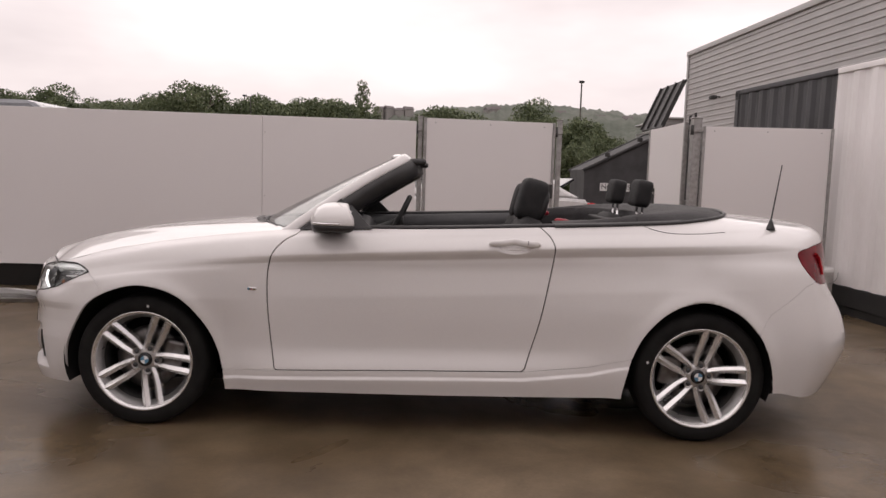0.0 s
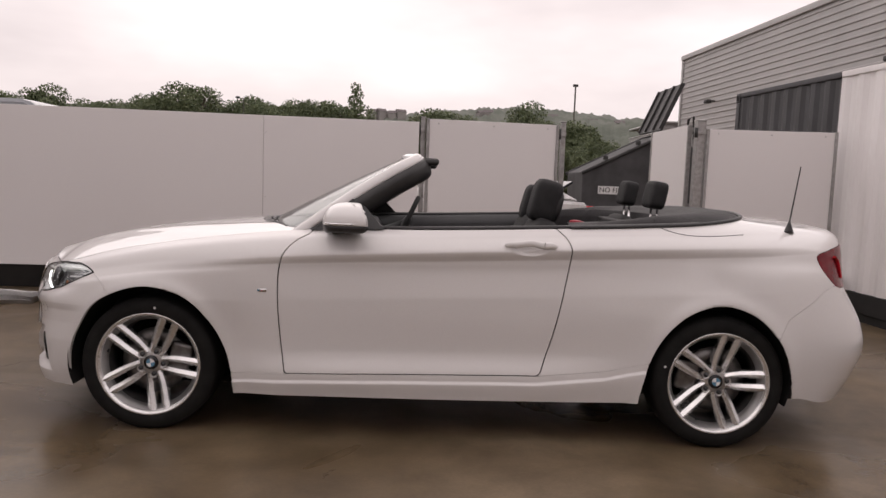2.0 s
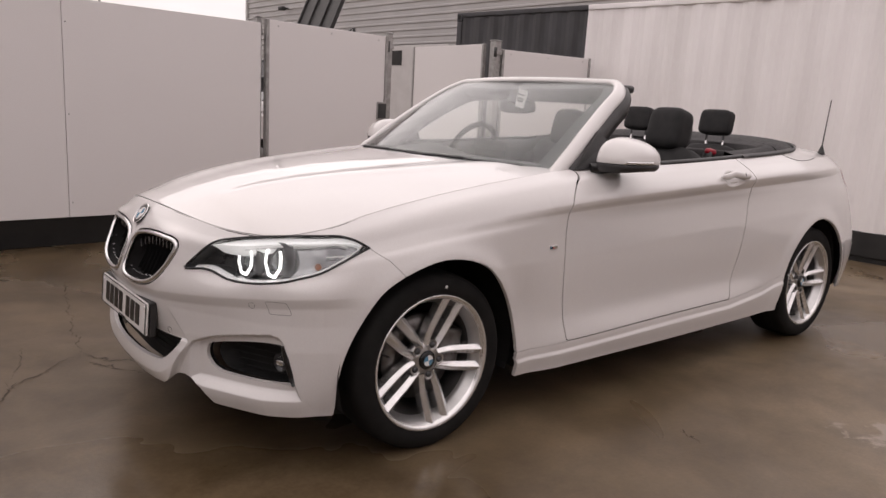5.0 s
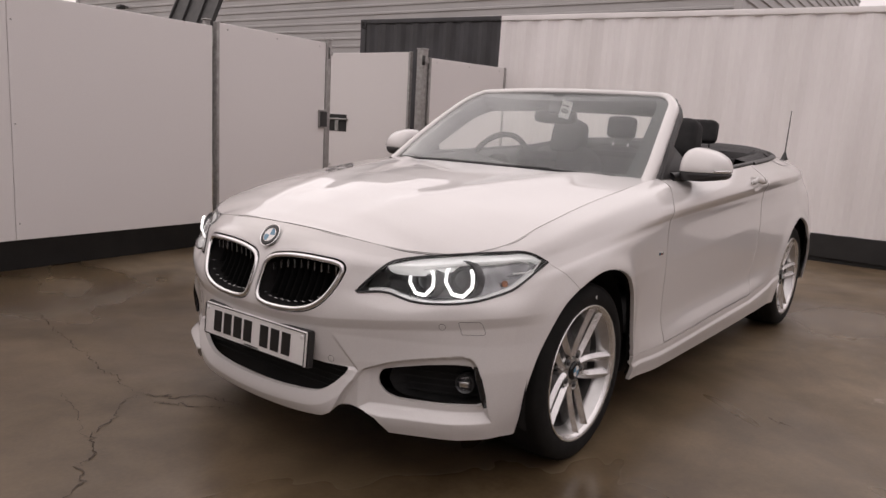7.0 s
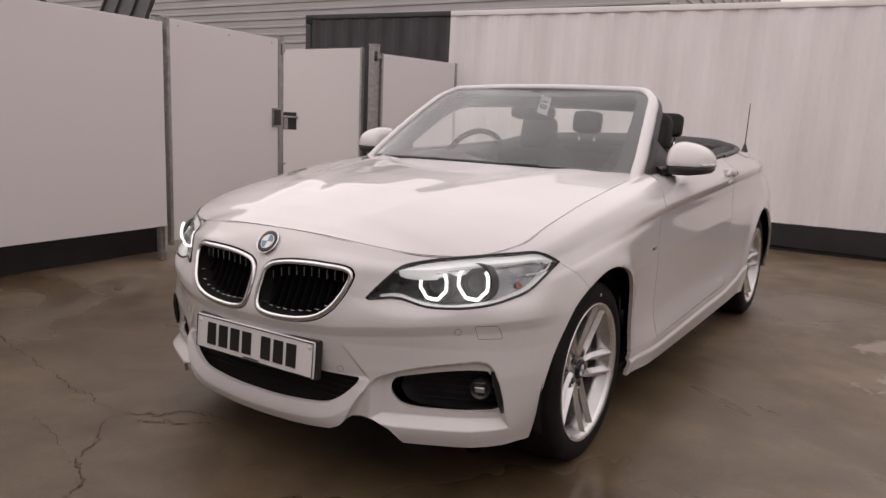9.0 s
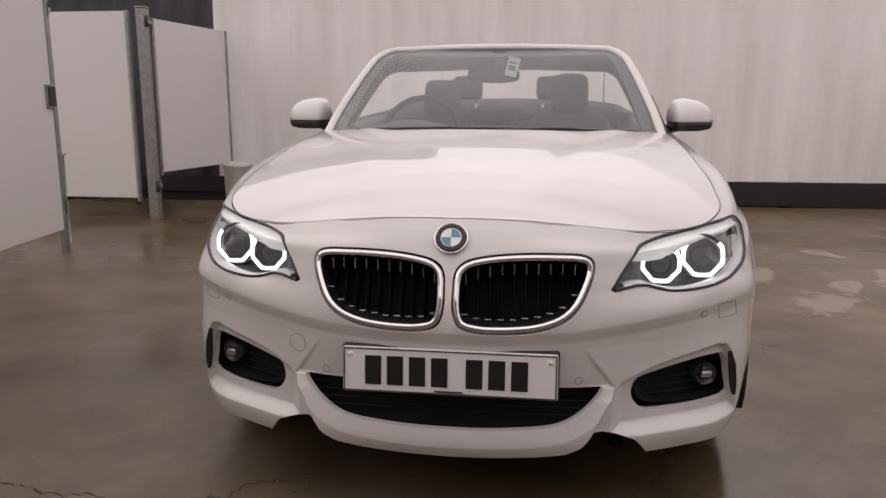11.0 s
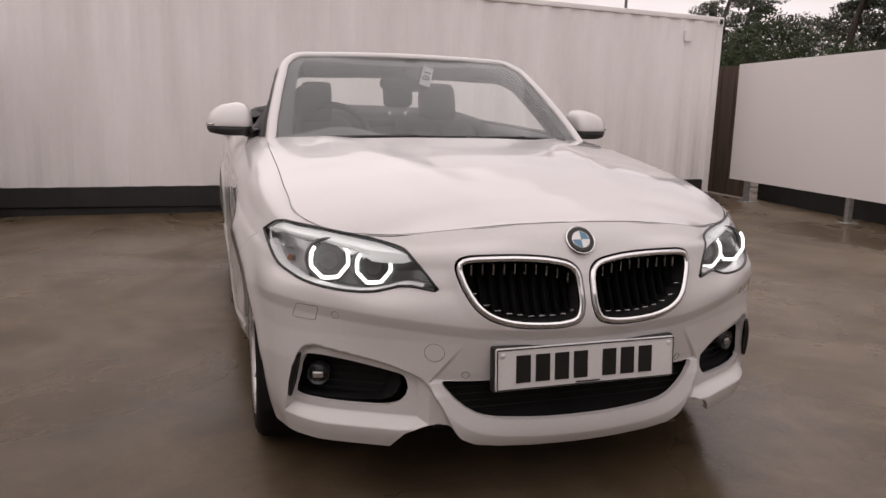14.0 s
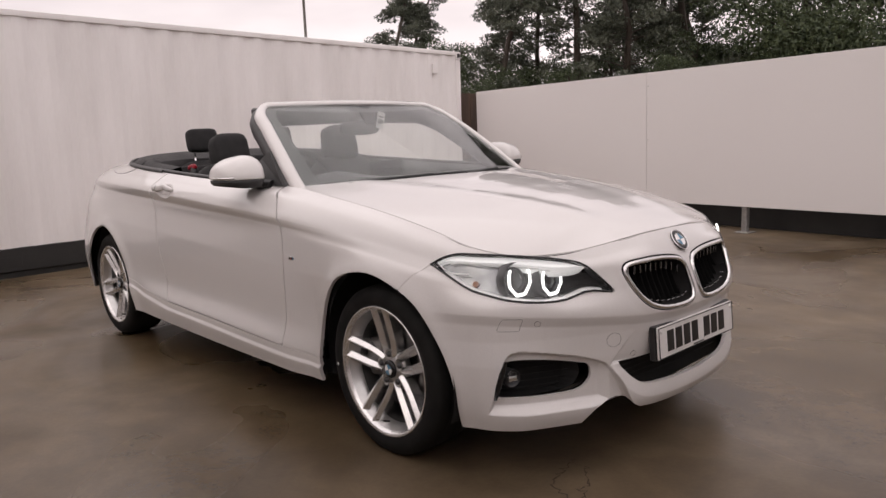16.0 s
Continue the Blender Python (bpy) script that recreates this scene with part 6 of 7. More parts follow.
# dashboard
g = []
for y in np.linspace(-.68, .68, 41):
    hood = 0.045 * math.exp(-((y - .37) / .17) ** 2)
    fw = -0.90 + 0.30 * (abs(y) / .70) ** 2.2
    g.append([(fw + .03, y, .962), (-.62 + .05 * (abs(y) / .7) ** 2, y, .972 + hood * .3), (-.46, y, .968 + hood), (-.37, y, .945 + hood * .9), (-.35, y, .90), (-.38, y, .80), (-.33, y, .72), (-.40, y, .55)])
dash = part("dashboard", sheet(g), trim_grey, car)
part("display", crate(-.40, -.385, -.11, .11, .955, 1.045, 0.006), gloss_black, dash)
for y in (-.62, -.08, .08, .62):
    part("air_vent", crate(-.362, -.345, y - .055, y + .055, .865, .915, 0.006), gloss_black, dash)
part("centre_console", crate(-.40, .55, -.085, .085, .30, .60, 0.03, 2), trim_grey, car)
part("gear_lever", sweep([(-.05, 0, .58), (-.07, 0, .66), (-.075, 0, .70)], [.012, .012, .022], 10), black_plastic, car)
sw = new("steering_wheel")
sw.parent = car
tagged(sw, "black three-spoke steering wheel")
sw.matrix_basis = pose(-.195, .37, .945, 0, 24 - 90, 0)
tor = [(.182 * math.cos(a), .182 * math.sin(a), 0) for a in np.linspace(0, 2 * math.pi, 48, endpoint=False)]
part("wheel_rim", sweep(tor, .0155, 10, True), cloth_black, sw)
part("airbag_cover", cushion(.062, .075, .028, 2.6), black_plastic, sw)
for a in (0, 90, 270):
    part("wheel_spoke", crate(.05, .175, -.017, .017, -.008, .008, 0.006), trim_grey, sw).matrix_basis = pose(0, 0, 0, 0, 0, a + 180 if a == 0 else a)
part("steering_column", sweep([(-.20, .37, .94), (-.40, .37, .86)], .04, 10), black_plastic, car)

# soft cover behind the seats
te = np.array(TOP_EDGE)
tt = np.r_[0, np.cumsum(np.linalg.norm(np.diff(te, axis=0), axis=1))]
fine = hermite(tt, te, np.linspace(0, tt[-1], 500))
outer = fine[fine[:, 0] > .62]
outer = outer[::3]
ring = np.vstack([outer * [1, -1, 1], outer[::-1][1:]])
g = []
for p in ring:
    a = abs(p[1])
    # the mouth of the cover: a rounded U round the rear seats
    ix = min(p[0] - 0.012, 1.00 + .22 * (1 - (a / .78) ** 2.5)) if p[0] > 1.0 else p[0]
    iy = math.copysign(min(a, max(.0, a * .80)), p[1])
    if p[0] <= 1.0:
        iy = math.copysign(a - .10 - .02 * (p[0] - .6), p[1])
    zi = 1.045 + .030 * min(max((p[0] - .6) / .5, 0), 1)
    row = []
    swell = .032 * min(max((p[0] - .62) / .45, 0), 1)
    for w in np.linspace(0, 1, 9):
        row.append((p[0] + (ix - p[0]) * w - (0.010 if p[0] > 1.2 else 0) * (1 - w), p[1] * (1 - w) + iy * w - math.copysign(.012, p[1]) * (1 - w) * (a > .02), (p[2] + .004) * (1 - w) + zi * w + swell * math.sin(math.pi * min(w * 1.15, 1)) ** 0.8))
    row.append((row[-1][0] - .01, row[-1][1] * .985, row[-1][2] - .05))
    row.append((row[-1][0] - .015, row[-1][1] * .98, .80))
    g.append(row)
part("tonneau_cover", sheet(g), tonneau_black, car, "black soft cover over the folded roof")
part("tonneau_seal", sweep(ring[::2] + np.array([0, 0, .005]), .009, 8), black_plastic, car)
for s in (-1, 1):
    part("cover_joint", sweep([(1.035, s * .745, 1.046), (1.04, s * .70, 1.075), (1.045, s * .64, 1.09)], .003, 5), liner, car)
part("parcel_shelf", crate(1.05, 1.40, -.66, .66, .98, 1.035, 0.01), tonneau_black, car)
part("cabin_floor", crate(-.75, 1.25, -.70, .70, .29, .32, 0.005), liner, car)

# interior mirror with its housing and a hanging tag
im = part("interior_mirror", cushion(.020, .125, .036, 3.4), black_plastic, car, "dark interior mirror")
im.matrix_basis = pose(-.205, 0.02, 1.218, 0, -8, 0)
part("mirror_mount", sweep([(-.215, -.005, 1.318), (-.245, -.005, 1.285), (-.272, -.005, 1.235)], [.048, .044, .030], 12, flat=0.4), trim_grey, car)
tag = part("mirror_tag", crate(-.002, .002, -.028, .028, -.045, .045, 0.001), plate_white, car, "white paper tag reading 18")
tag.matrix_basis = pose(-.27, -.072, 1.255, 14, 0, 8)
lettering("18", .05, ink_black, tag, Matrix(((0, 0, -1, -.0035), (0, -1, 0, .004), (-1, 0, 0, .030), (0, 0, 0, 1))))

# ---------------------------------------------------------------- things beyond the gates
bin_grey = material("dark_grey_bin_paint", (0.085, 0.083, 0.085), (0.055, 0.054, 0.055), 0.75, scale=3, bump=0.05, spec=0.2)
sign_white = material("white_sign", (0.75, 0.74, 0.73), (0.66, 0.65, 0.64), 0.5, scale=12, bump=0.02)
ink = material("black_ink", (0.012, 0.012, 0.012), None, 0.6, bump=0)


def waste_bin():
    t = thing("waste_bin", "dark grey steel skip bin with sloping lid propped open", "skip bin", (2.86, 9.7, 0), 0)
    prof = [(0.0, 0.18), (2.0, 0.18), (2.2, 0.7), (2.2, 1.86), (1.76, 2.30), (1.50, 2.24), (-0.02, 1.48)]
    n = len(prof)
    v = [(x, y, z) for y in (0.0, 1.5) for x, z in prof]
    f = [tuple(range(n))[::-1], tuple(range(n, 2 * n))] + [(i, (i + 1) % n, n + (i + 1) % n, n + i) for i in range(n)]
    bm = bmesh.new()
    vs = [bm.verts.new(p) for p in v]
    for face in f:
        bm.faces.new([vs[i] for i in face])
    bmesh.ops.recalc_face_normals(bm, faces=bm.faces)
    bmesh.ops.bevel(bm, geom=bm.edges[:], offset=0.012, segments=1, affect="EDGES")
    part("body", bm, bin_grey, t, "", False)
    d = np.array([1.52, 0.76]) / np.hypot(1.52, 0.76)
    for y in (-0.03, 1.5):
        part("rim", sweep([(-0.05, y + 0.015, 1.46), (1.50, y + 0.015, 2.235), (1.76, y + 0.015, 2.31)], 0.035, 6), dark_steel, t)
    for s in (0.35, 0.95, 1.35):
        part("lid_lug", crate(s, s + 0.09, -0.06, -0.002, 1.55 + s * 0.5, 1.63 + s * 0.5, 0.01), dark_steel, t)
    part("lifting_pocket", crate(0.35, 1.9, -0.09, -0.002, 0.62, 0.84, 0.01), dark_steel, t)
    for x in (0.15, 1.85):
        for y in (0.15, 1.2):
            part("foot", crate(x, x + 0.12, y, y + 0.15, 0, 0.178, 0.005), dark_steel, t)
    u, w = Vector((0.40, 0, 0.92)).normalized(), Vector((0.92, 0, -0.40)).normalized()
    lid = part("lid", crate(-0.72, 0.72, 0.0, 0.98, -0.02, 0.02, 0.008), dark_steel, t, "open dark ribbed steel lid")
    lid.matrix_basis = Matrix.Translation((1.44, 0.76, 2.32)) @ Matrix((( 0, u.x, w.x, 0), (1, u.y, w.y, 0), (0, u.z, w.z, 0), (0, 0, 0, 1)))
    for k in (-0.7, -0.25, 0.25, 0.7):
        part("rib", crate(k - 0.02, k + 0.02, 0.02, 0.96, -0.06, -0.021, 0.005), dark_steel, lid)
    part("lid_handle", sweep([(1.98, 0.2, 2.1), (2.0, 0.2, 2.55), (2.1, 0.2, 2.62), (2.14, 0.2, 2.0)], 0.025, 6), dark_steel, t)
    s = part("sign_plate", crate(0.29, 0.86, -0.006, -0.001, 1.08, 1.23, 0.001), sign_white, t, "white plate lettered NO FIRES")
    lettering("NO FIRES", 0.135, ink, s, pose(0.31, -0.0075, 1.155, 90, 0, 0))


waste_bin()


def drum():
    t = thing("plastic_drum", "white plastic bucket standing beside the container", "bucket", (3.93, 3.07, 0))
    p = material("white_plastic", (0.72, 0.70, 0.68), (0.62, 0.60, 0.58), 0.45, scale=10, bump=0.03)
    part("body", lathe([(0.0, 0.0), (0.138, 0.0), (0.145, 0.01), (0.155, 0.41), (0.161, 0.415), (0.161, 0.43), (0.157, 0.435), (0.158, 0.455), (0.148, 0.455), (0.136, 0.03), (0.0, 0.03)], 40, "z"), p, t)
    part("handle", sweep([(0.163 * math.cos(a), -0.163 * math.sin(a) * 0.35 - 0.10, 0.42 - 0.12 * math.sin(a)) for a in np.linspace(0.05, math.pi - 0.05, 14)], 0.003, 6), galvanised, t)


drum()

foil = material("silver_sheet", (0.55, 0.54, 0.53), (0.4, 0.39, 0.38), 0.35, 0.6, scale=8, bump=0.2)


def loose_sheets():
    """Flat offcuts of panel lying under the hoarding."""
    for k, (x, y, a, w, d, z) in enumerate(((-4.15, 2.42, 4, 1.15, 0.34, 0.0), (-3.95, 2.52, -6, 0.8, 0.3, 0.032), (-4.6, 2.32, 12, 0.6, 0.26, 0.034))):
        t = thing("panel_offcut", "silver-white panel offcut lying under the hoarding", "sheet offcut", (x, y, z), a, "offcuts under the hoarding")
        g = np.array([[(-w / 2 + w * i / 10, -d / 2 + d * j / 5, 0.028 + 0.008 * math.sin(i * 0.9 + k) * math.cos(j * 0.8)) for j in range(6)] for i in range(11)])
        v, f = sheet(g)
        v2 = v.copy()
        v2[:, 2] = 0.001
        nv = len(v)
        side = []
        ring = [i * 6 for i in range(11)] + [60 + j for j in range(1, 6)] + [i * 6 + 5 for i in range(9, -1, -1)] + [j for j in range(4, 0, -1)]
        for p, q in zip(ring, ring[1:] + ring[:1]):
            side.append((p, q, q + nv, p + nv))
        part("sheet", (np.vstack([v, v2]), [*map(tuple, f), *[tuple(i + nv for i in q) for q in f], *side]), foil, t)


loose_sheets()

# ---------------------------------------------------------------- vehicles beyond the hoarding
def parked_car(label, place, turn, paint_col, roof=1.43, van=False):
    t = thing("parked_van" if van else "parked_car", label, "van" if van else "car", place, turn, "vehicles parked behind the hoarding")
    body_m = material("parked_paint", paint_col, tuple(c * 0.9 for c in paint_col), 0.3, coat=0.8, bump=0)
    glass_m = material("dark_window", (0.02, 0.022, 0.025), None, 0.06, bump=0)
    if van:
        low = [(-2.4, .35), (-2.45, .9), (-1.7, 1.15), (-1.55, 1.2), (2.4, 1.2), (2.45, .4)]
        top = [(-1.62, 1.16), (-1.25, 1.95), (-1.0, roof), (2.2, roof), (2.38, roof - .12), (2.42, 1.16)]
    else:
        low = [(-2.1, .25), (-2.15, .62), (-1.9, .78), (-.95, .93), (1.5, .98), (2.05, .95), (2.15, .70), (2.1, .28)]
        top = [(-1.0, .92), (-.30, 1.34), (.0, roof), (.8, roof), (1.3, 1.30), (1.95, .96)]

    def loft(profile, w0, w1):
        n = len(profile)
        prof = np.array(profile)
        zs = prof[:, 1]
        w = w0 + (w1 - w0) * (zs - zs.min()) / (np.ptp(zs) + 1e-9)
        bm = bmesh.new()
        a = [bm.verts.new((x, -h, z)) for (x, z), h in zip(profile, w)]
        b = [bm.verts.new((x, h, z)) for (x, z), h in zip(profile, w)]
        bm.faces.new(a), bm.faces.new(b[::-1])
        for i in range(n):
            bm.faces.new((a[i], b[i], b[(i + 1) % n], a[(i + 1) % n]))
        bmesh.ops.recalc_face_normals(bm, faces=bm.faces)
        bmesh.ops.bevel(bm, geom=bm.edges[:], offset=.05, segments=3, affect="EDGES")
        return bm

    part("body", loft(low, .86, .84), body_m, t)
    part("cabin", loft(top, .78, .62 if not van else .80), body_m, t)
    x0, x1, z0, z1 = (-1.0, -.2, 1.28, 1.85) if van else (-.45, 1.25, .99, 1.33)
    for s in (-1, 1):
        part("side_window", crate(x0, x1, s * .765 - .03, s * .765 + .03, z0, z1, .02, 1, pose(0, 0, 0, s * (3 if van else 0))), glass_m, t)
    part("rear_window", crate(-.02, .02, -.6, .6, -.22, .22, .01), glass_m, t).matrix_basis = pose(2.42 if van else 1.66, 0, 1.65 if van else 1.16, 0, 8 if van else 58, 0)
    for s in (-1, 1):
        part("tail_light", crate(1.95, 2.17, s * .74 - .10, s * .74 + .10, .72, .90, .02) if not van else crate(2.36, 2.47, s * .80 - .04, s * .80 + .04, .7, 1.1, .02), lamp_red, t)
        for x in (-1.3, 1.35):
            w = part("wheel", lathe([(.0, -.09), (.2, -.10), (.29, -.1), (.315, -.07), (.315, .07), (.29, .1), (.2, .1)], 28), tyre_rubber, t)
            w.matrix_basis = pose(x, s * .78, .315)
            part("rim", lathe([(.0, s * .105), (.19, s * .108), (.2, s * .095)], 24), alloy, w)


parked_car("white saloon car parked behind the gate", (0.42, 8.3, 0), 4, (0.72, 0.70, 0.69))
parked_car("silver car parked beyond the white one", (1.1, 15.5, 0), 150, (0.35, 0.35, 0.36))
parked_car("grey van parked behind the white hoarding", (-7.75, 6.6, 0), 2, (0.30, 0.31, 0.33), 2.12, True)

# ---------------------------------------------------------------- trees, woods and hills
bark = material("bark", (0.09, 0.07, 0.055), (0.05, 0.04, 0.033), 0.9, scale=20, bump=0.4, stretch=(1, 1, 0.2))


def leaf_material(name, a, b):
    m = bpy.data.materials.new(name)
    m.use_nodes = True
    nt = m.node_tree
    s = nt.nodes["Principled BSDF"]
    geo = nt.nodes.new("ShaderNodeNewGeometry")
    r = nt.nodes.new("ShaderNodeValToRGB")
    r.color_ramp.elements[0].color, r.color_ramp.elements[1].color = (*a, 1), (*b, 1)
    nt.links.new(geo.outputs["Random Per Island"], r.inputs["Fac"])
    nt.links.new(r.outputs["Color"], s.inputs["Base Color"])
    s.inputs["Roughness"].default_value = 0.6
    return m


leaf_green = leaf_material("broad_leaves", (0.07, 0.095, 0.045), (0.16, 0.19, 0.09))
leaf_dark = leaf_material("dark_leaves", (0.026, 0.042, 0.018), (0.078, 0.10, 0.042))
needles = leaf_material("pine_needles", (0.045, 0.055, 0.040), (0.12, 0.13, 0.09))


def leaves(rng, centres, radii, count, size, squash=1.0):
    """Small bent leaf clumps spread through balls at centres."""
    centres, radii = np.array(centres, float), np.array(radii, float)
    k = rng.choice(len(centres), count, p=radii**2 / (radii**2).sum())
    d = rng.normal(size=(count, 3))
    d /= np.linalg.norm(d, axis=1)[:, None]
    p = centres[k] + d * (radii[k] * rng.uniform(0.45, 1.08, count) ** 0.7)[:, None] * [1, 1, squash]
    a = rng.normal(size=(count, 3))
    a /= np.linalg.norm(a, axis=1)[:, None]
    b = np.cross(a, rng.normal(size=(count, 3)))
    b /= np.linalg.norm(b, axis=1)[:, None]
    s = size * rng.uniform(0.6, 1.4, count)[:, None]
    v = np.stack([p - a * s, p + b * s * 0.5, p + a * s, p - b * s * 0.5 + np.cross(a, b) * s * 0.25], 1).reshape(-1, 3)
    f = np.arange(4 * count).reshape(-1, 4)
    return v, f


def limb(rng, p, d, length, r, n=5):
    pts = [np.array(p, float)]
    d = np.array(d, float)
    for _ in range(n):
        d = d + rng.normal(size=3) * 0.13
        d /= np.linalg.norm(d)
        pts.append(pts[-1] + d * length / n)
    return pts, np.linspace(r, r * 0.25, n + 1)


def tree(kind, seed, height, label, count=2600, leaf=0.2, foliage=None):
    rng = np.random.default_rng(seed)
    t = thing("pine_tree" if kind == "pine" else "tree", label, "tree")
    trunk, tr = limb(rng, (0, 0, 0), (0, 0, 1), height * (0.97 if kind == "pine" else 0.72), height * (0.017 if kind == "pine" else 0.022), 8)
    woods = [sweep(trunk, tr, 7)]
    centres, radii = [], []
    if kind == "pine":
        for i in range(68):
            f = rng.uniform(0.22, 0.98)
            k = f * 8
            p = trunk[int(k)] + (trunk[min(int(k) + 1, 8)] - trunk[int(k)]) * (k % 1)
            a = rng.uniform(0, 6.28)
            ln = height * (0.05 + 0.20 * (1 - f) ** 0.8) * rng.uniform(0.6, 1.25)
            pts, r = limb(rng, p, (math.cos(a), math.sin(a), rng.uniform(-0.1, 0.45)), ln, 0.035 * (1.2 - f), 4)
            woods.append(sweep(pts, r, 4))
            for q in pts[2:]:
                centres.append(q), radii.append(height * 0.026 * rng.uniform(0.7, 1.6))
        lv = leaves(rng, centres, radii, count, leaf, 0.6)
    elif kind == "poplar":
        for i in range(16):
            f = i / 15
            centres.append((rng.normal() * 0.2, rng.normal() * 0.2, height * (0.12 + 0.84 * f)))
            radii.append(height * 0.10 * (1 - abs(f - 0.4)) ** 0.7)
        lv = leaves(rng, centres, radii, count, leaf)
    else:
        for i in range(22):
            f = rng.uniform(0.25, 1.0)
            k = min(f * 8, 7.99)
            p = trunk[int(k)]
            a = rng.uniform(0, 6.28)
            ln = height * rng.uniform(0.16, 0.40) * (1.15 - 0.5 * f)
            pts, r = limb(rng, p, (math.cos(a), math.sin(a), rng.uniform(0.15, 0.9)), ln, height * 0.008, 4)
            woods.append(sweep(pts, r, 5))
            centres.append(pts[-1]), radii.append(height * rng.uniform(0.07, 0.15))
            centres.append(pts[-2] + rng.normal(size=3) * 0.3), radii.append(height * rng.uniform(0.06, 0.12))
        for i in range(7):
            centres.append((rng.normal() * height * 0.1, rng.normal() * height * 0.1, height * rng.uniform(0.12, 0.4)))
            radii.append(height * rng.uniform(0.09, 0.16))
        lv = leaves(rng, centres, radii, count, leaf, 0.85)
    part("trunk", merge(*woods), bark, t)
    part("crown", lv, foliage or (needles if kind == "pine" else leaf_green), t, "", False)
    return t


def scatter_trees():
    rng = np.random.default_rng(5)
    lab = {"broad": "green leafy deciduous tree with an uneven crown", "poplar": "narrow upright green poplar tree", "pine": "tall sparse dark green pine tree"}
    masters = [tree("broad", s, 8.0, lab["broad"], 24000, 0.095) for s in (1, 2, 3, 4)]
    near = [tree("broad", s, 8.0, lab["broad"], 15000, 0.065, leaf_dark) for s in (5, 6)]
    pop = tree("poplar", 9, 8.0, lab["poplar"], 6000, 0.085)
    pines = [tree("pine", s, 11.0, lab["pine"], 17000, 0.062) for s in (21, 22, 23, 24)]
    used = set()

    def put(master, bearing, far, height, base=8.0, eye=(0.05, -4.3), group="trees behind the hoarding"):
        a = math.radians(bearing)
        s = height / base
        m = pose(eye[0] + far * math.sin(a), eye[1] + far * math.cos(a), -0.02, 0, 0, rng.uniform(0, 360)) @ Matrix.Diagonal((s * rng.uniform(0.9, 1.1), s * rng.uniform(0.9, 1.1), s, 1))
        if master in used:
            t = copy_thing(master, Matrix())
        else:
            t = master
            used.add(t)
        t.matrix_basis = m
        tagged(t, group=group)

    # a broken row to the north, then single crowns over the boards
    for k, b in enumerate(np.arange(-42, -6.7, 0.72)):
        put(masters[k % 4], b + rng.uniform(-0.4, 0.4), rng.uniform(66, 80), rng.uniform(8.6, 9.7) + (0.6 if b > -14 else 0.0))
    put(masters[1], -19.2, 60, 10.3)
    put(masters[3], -20.6, 61, 8.4)
    put(pop, -5.9, 68, 9.6)
    for b, f, h in ((1.0, 62, 7.0), (2.7, 61, 6.9), (5.7, 60, 6.6), (7.3, 62, 7.2), (-2.0, 90, 5.0), (-4.2, 90, 5.2), (9.3, 50, 4.6), (11.2, 46, 5.0), (12.7, 44, 4.7), (14.2, 48, 4.6), (10.2, 42, 3.9), (13.4, 40, 3.4), (16.0, 55, 5.0), (18, 60, 5.6), (8.6, 44, 4.4)):
        put(masters[int(h * 10) % 4], b, f, h * 1.30)
    # pines and broad crowns to the south-east, over the container and hoarding
    eye = (-3.42, 2.39)
    for k, (b, f, h) in enumerate(((127.3, 34, 9.0), (128.6, 36, 8.4), (136.4, 30, 10.2), (139.0, 33, 9.6), (142.4, 31, 11.0), (145.2, 30, 10.4), (148.2, 33, 12), (150.5, 31, 11.4), (153.4, 34, 12.4), (137.8, 38, 9), (144, 40, 11.5), (147, 41, 12.0), (165, 33, 10))):
        put(pines[k % 4], b, f, h, 11.0, eye, "pines behind the hoarding")
    for b, f, h in ((131.6, 33, 6.6), (134.2, 34, 6.4), (133.0, 32, 4.8), (140.6, 36, 5.6), (146, 34, 5.8), (151, 30, 6.0), (136.5, 29, 4.6), (143, 28, 4.4), (149, 28, 4.6), (156.4, 30, 8.2), (159.4, 29, 8.8), (162, 30, 8.4), (166, 31, 8.0), (138.8, 30, 4.6), (129, 33, 4.6), (126.0, 36, 4.4), (154, 30, 6.5)):
        put(near[int(h * 10) % 2], b, f, h, 8.0, eye)


scatter_trees()


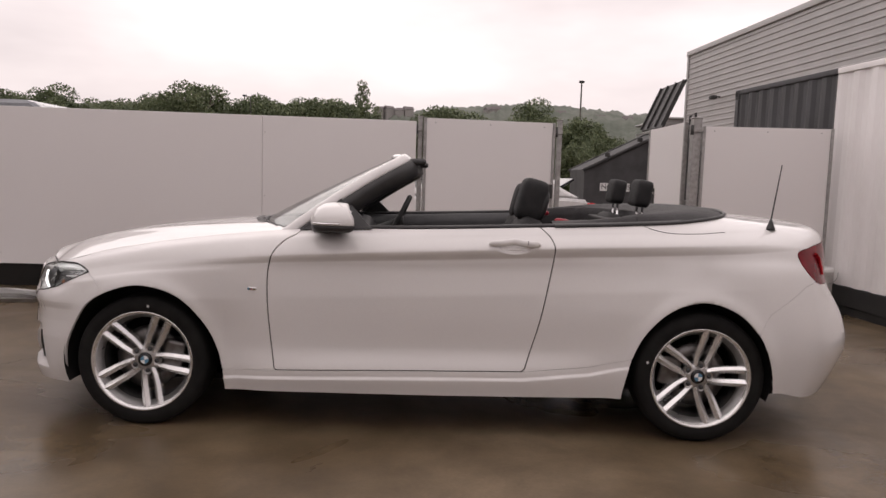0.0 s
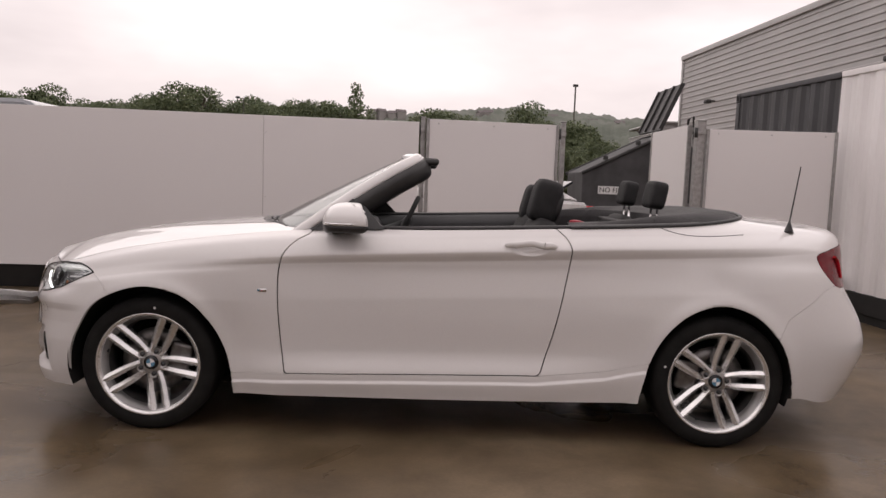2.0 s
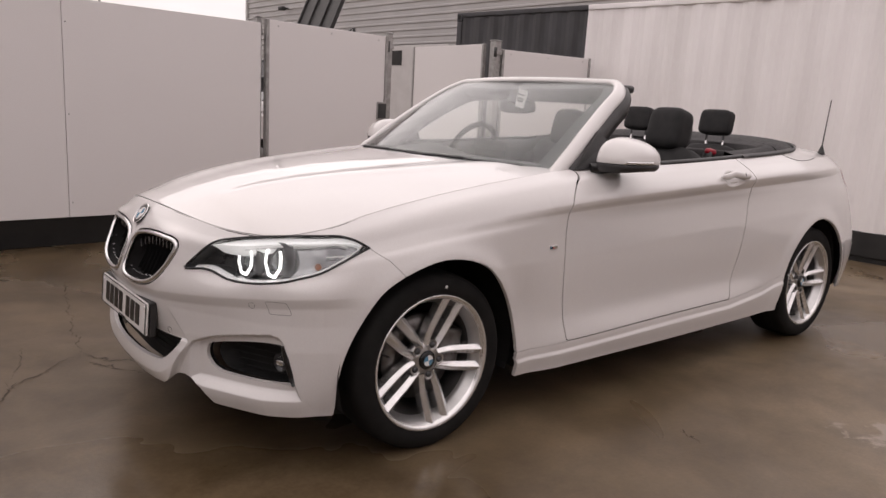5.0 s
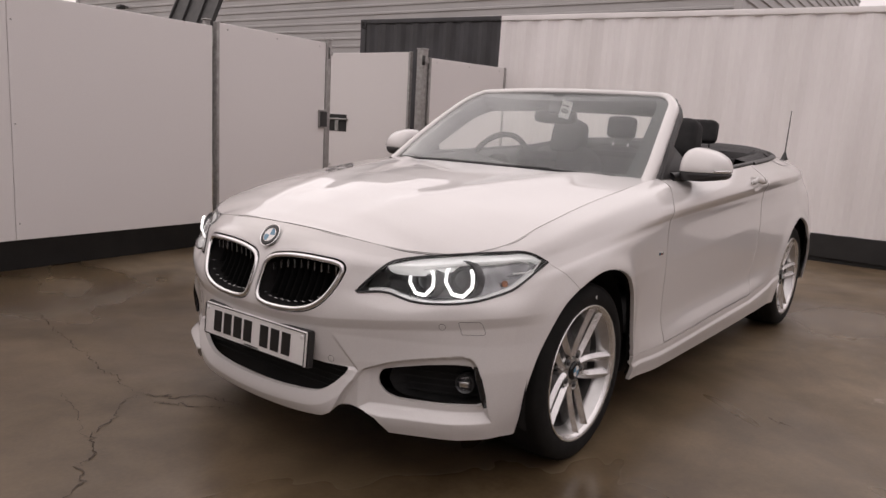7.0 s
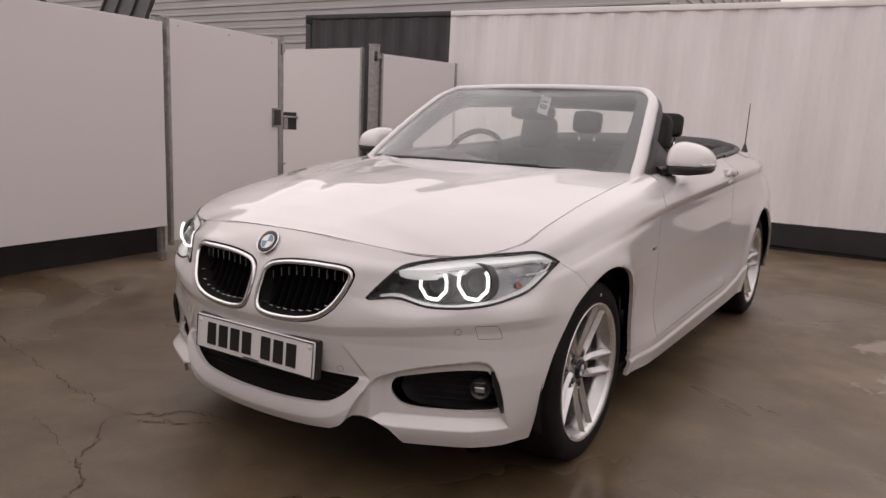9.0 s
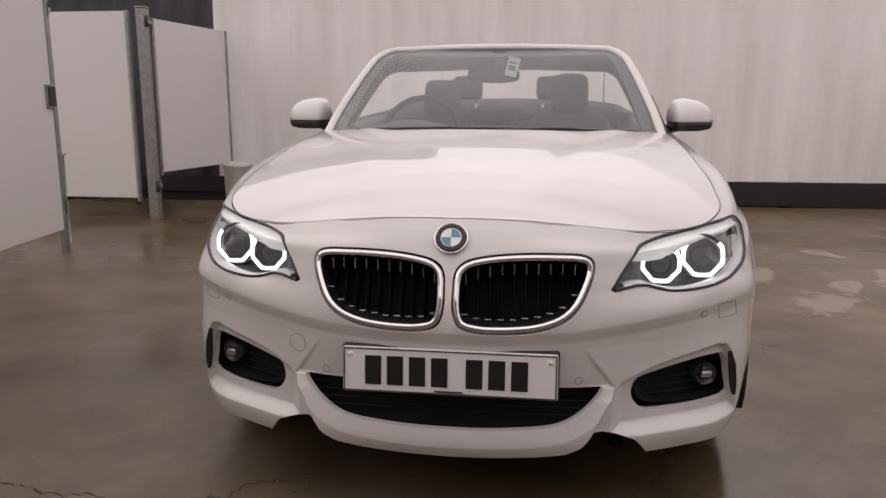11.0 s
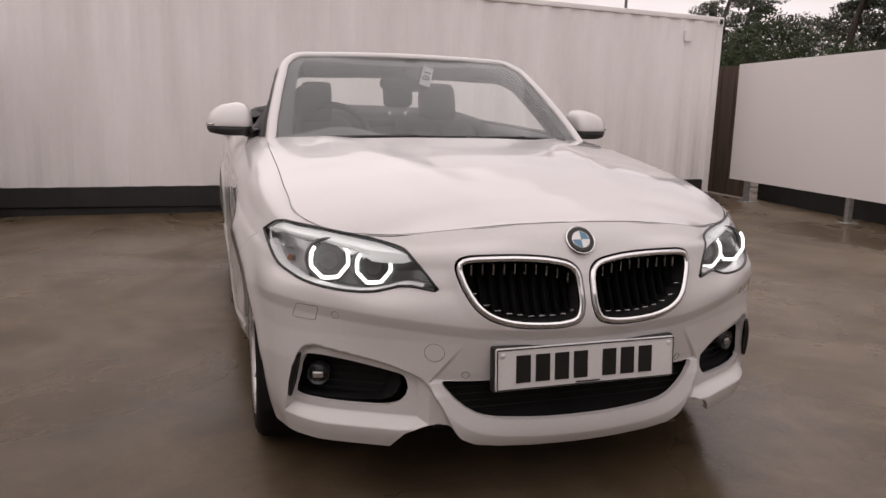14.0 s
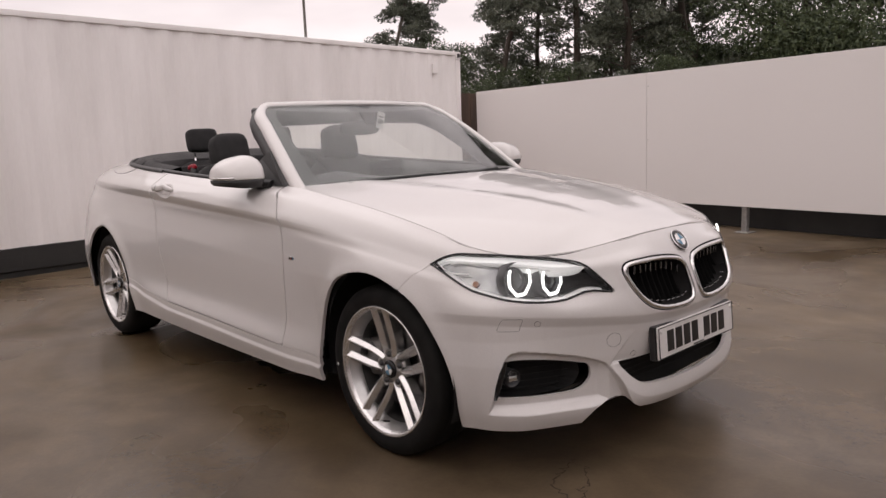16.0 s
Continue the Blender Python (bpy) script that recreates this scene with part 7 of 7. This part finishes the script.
def hills():
    rng = np.random.default_rng(8)
    n, m = 640, 16
    b = np.radians(np.linspace(-60, 60, n))
    g = []
    crest = 40 + 5 * np.sin(b * 5 + 1.0) + 3.0 * np.sin(b * 13)
    for i in range(n):
        row = []
        for j in range(m):
            f = j / (m - 1)
            r = 300 + 220 * f
            lump = 2.4 * noise.noise((i * 0.16, j * 1.4, 0)) + 2.2 * noise.noise((i * 0.5, j * 2.1, 4)) + 1.2 * noise.noise((i * 1.1, j * 3.1, 9))
            row.append((r * math.sin(b[i]), r * math.cos(b[i]), -0.5 + crest[i] * math.sin(min(f * 1.25, 1) * math.pi / 2) + lump * (1 if j else 0)))
        g.append(row)
    # greyed greens: the haze of distance is put into the base colour
    mat = material("haze_greyed_woodland", (0.125, 0.135, 0.11), (0.075, 0.088, 0.065), 0.95, scale=0.06, fine=0.5, bump=0, mixing=(0.4, 0.6))
    structure("backdrop", sheet(g), mat, "hazy wooded hillside with scattered houses", "hillside", True)
    wall = material("pale_render", (0.30, 0.285, 0.27), None, 0.8, bump=0.02)
    roof = material("slate_roof", (0.14, 0.12, 0.12), None, 0.8, bump=0.02)
    for k, (bd, z) in enumerate(((-4.6, 38.5), (-3.9, 39), (-3.0, 38.2), (-2.4, 39), (3.9, 40), (4.4, 40.6), (9.4, 39), (12.4, 37), (13.3, 34), (14.4, 36.5))):
        a, r = math.radians(bd), 410
        t = thing("house", "small distant pale house with a slate roof", "house", (r * math.sin(a), r * math.cos(a), z - 3.0), rng.uniform(-40, 40), "houses on the hillside")
        part("wall", crate(-2.6, 2.6, -2.2, 2.2, -6, 2.0, 0.05), wall, t)
        v = [(-2.8, -2.4, 2.0), (2.8, -2.4, 2.0), (2.8, 2.4, 2.0), (-2.8, 2.4, 2.0), (-2.8, 0, 3.6), (2.8, 0, 3.6)]
        part("roof", (v, [(0, 1, 5, 4), (2, 3, 4, 5), (0, 4, 3), (1, 2, 5), (0, 3, 2, 1)]), roof, t, "", False)


hills()


def street_lamp(x, y, h, label, arm=0.0):
    t = thing("street_lamp", label, "street lamp", (x, y, 0), 0, "street lamps")
    part("pole", sweep([(0, 0, 0), (0, 0, h * 0.4), (0, 0, h)], [0.09, 0.07, 0.05], 8), galvanised, t)
    part("lamp_head", crate(-0.18 + arm, 0.18 + arm, -0.1, 0.1, h, h + 0.16, 0.04), dark_steel, t)


street_lamp(9.55, 45.7, 7.8, "tall slim grey street lamp beyond the bushes")
street_lamp(-16.2, 60.0, 7.6, "slim street lamp in front of the woods", -0.5)
street_lamp(25.0, -15.9, 9.5, "slim grey lamp post beyond the container")
street_lamp(12.0, -24.0, 9.2, "slim grey lamp post among the pines")
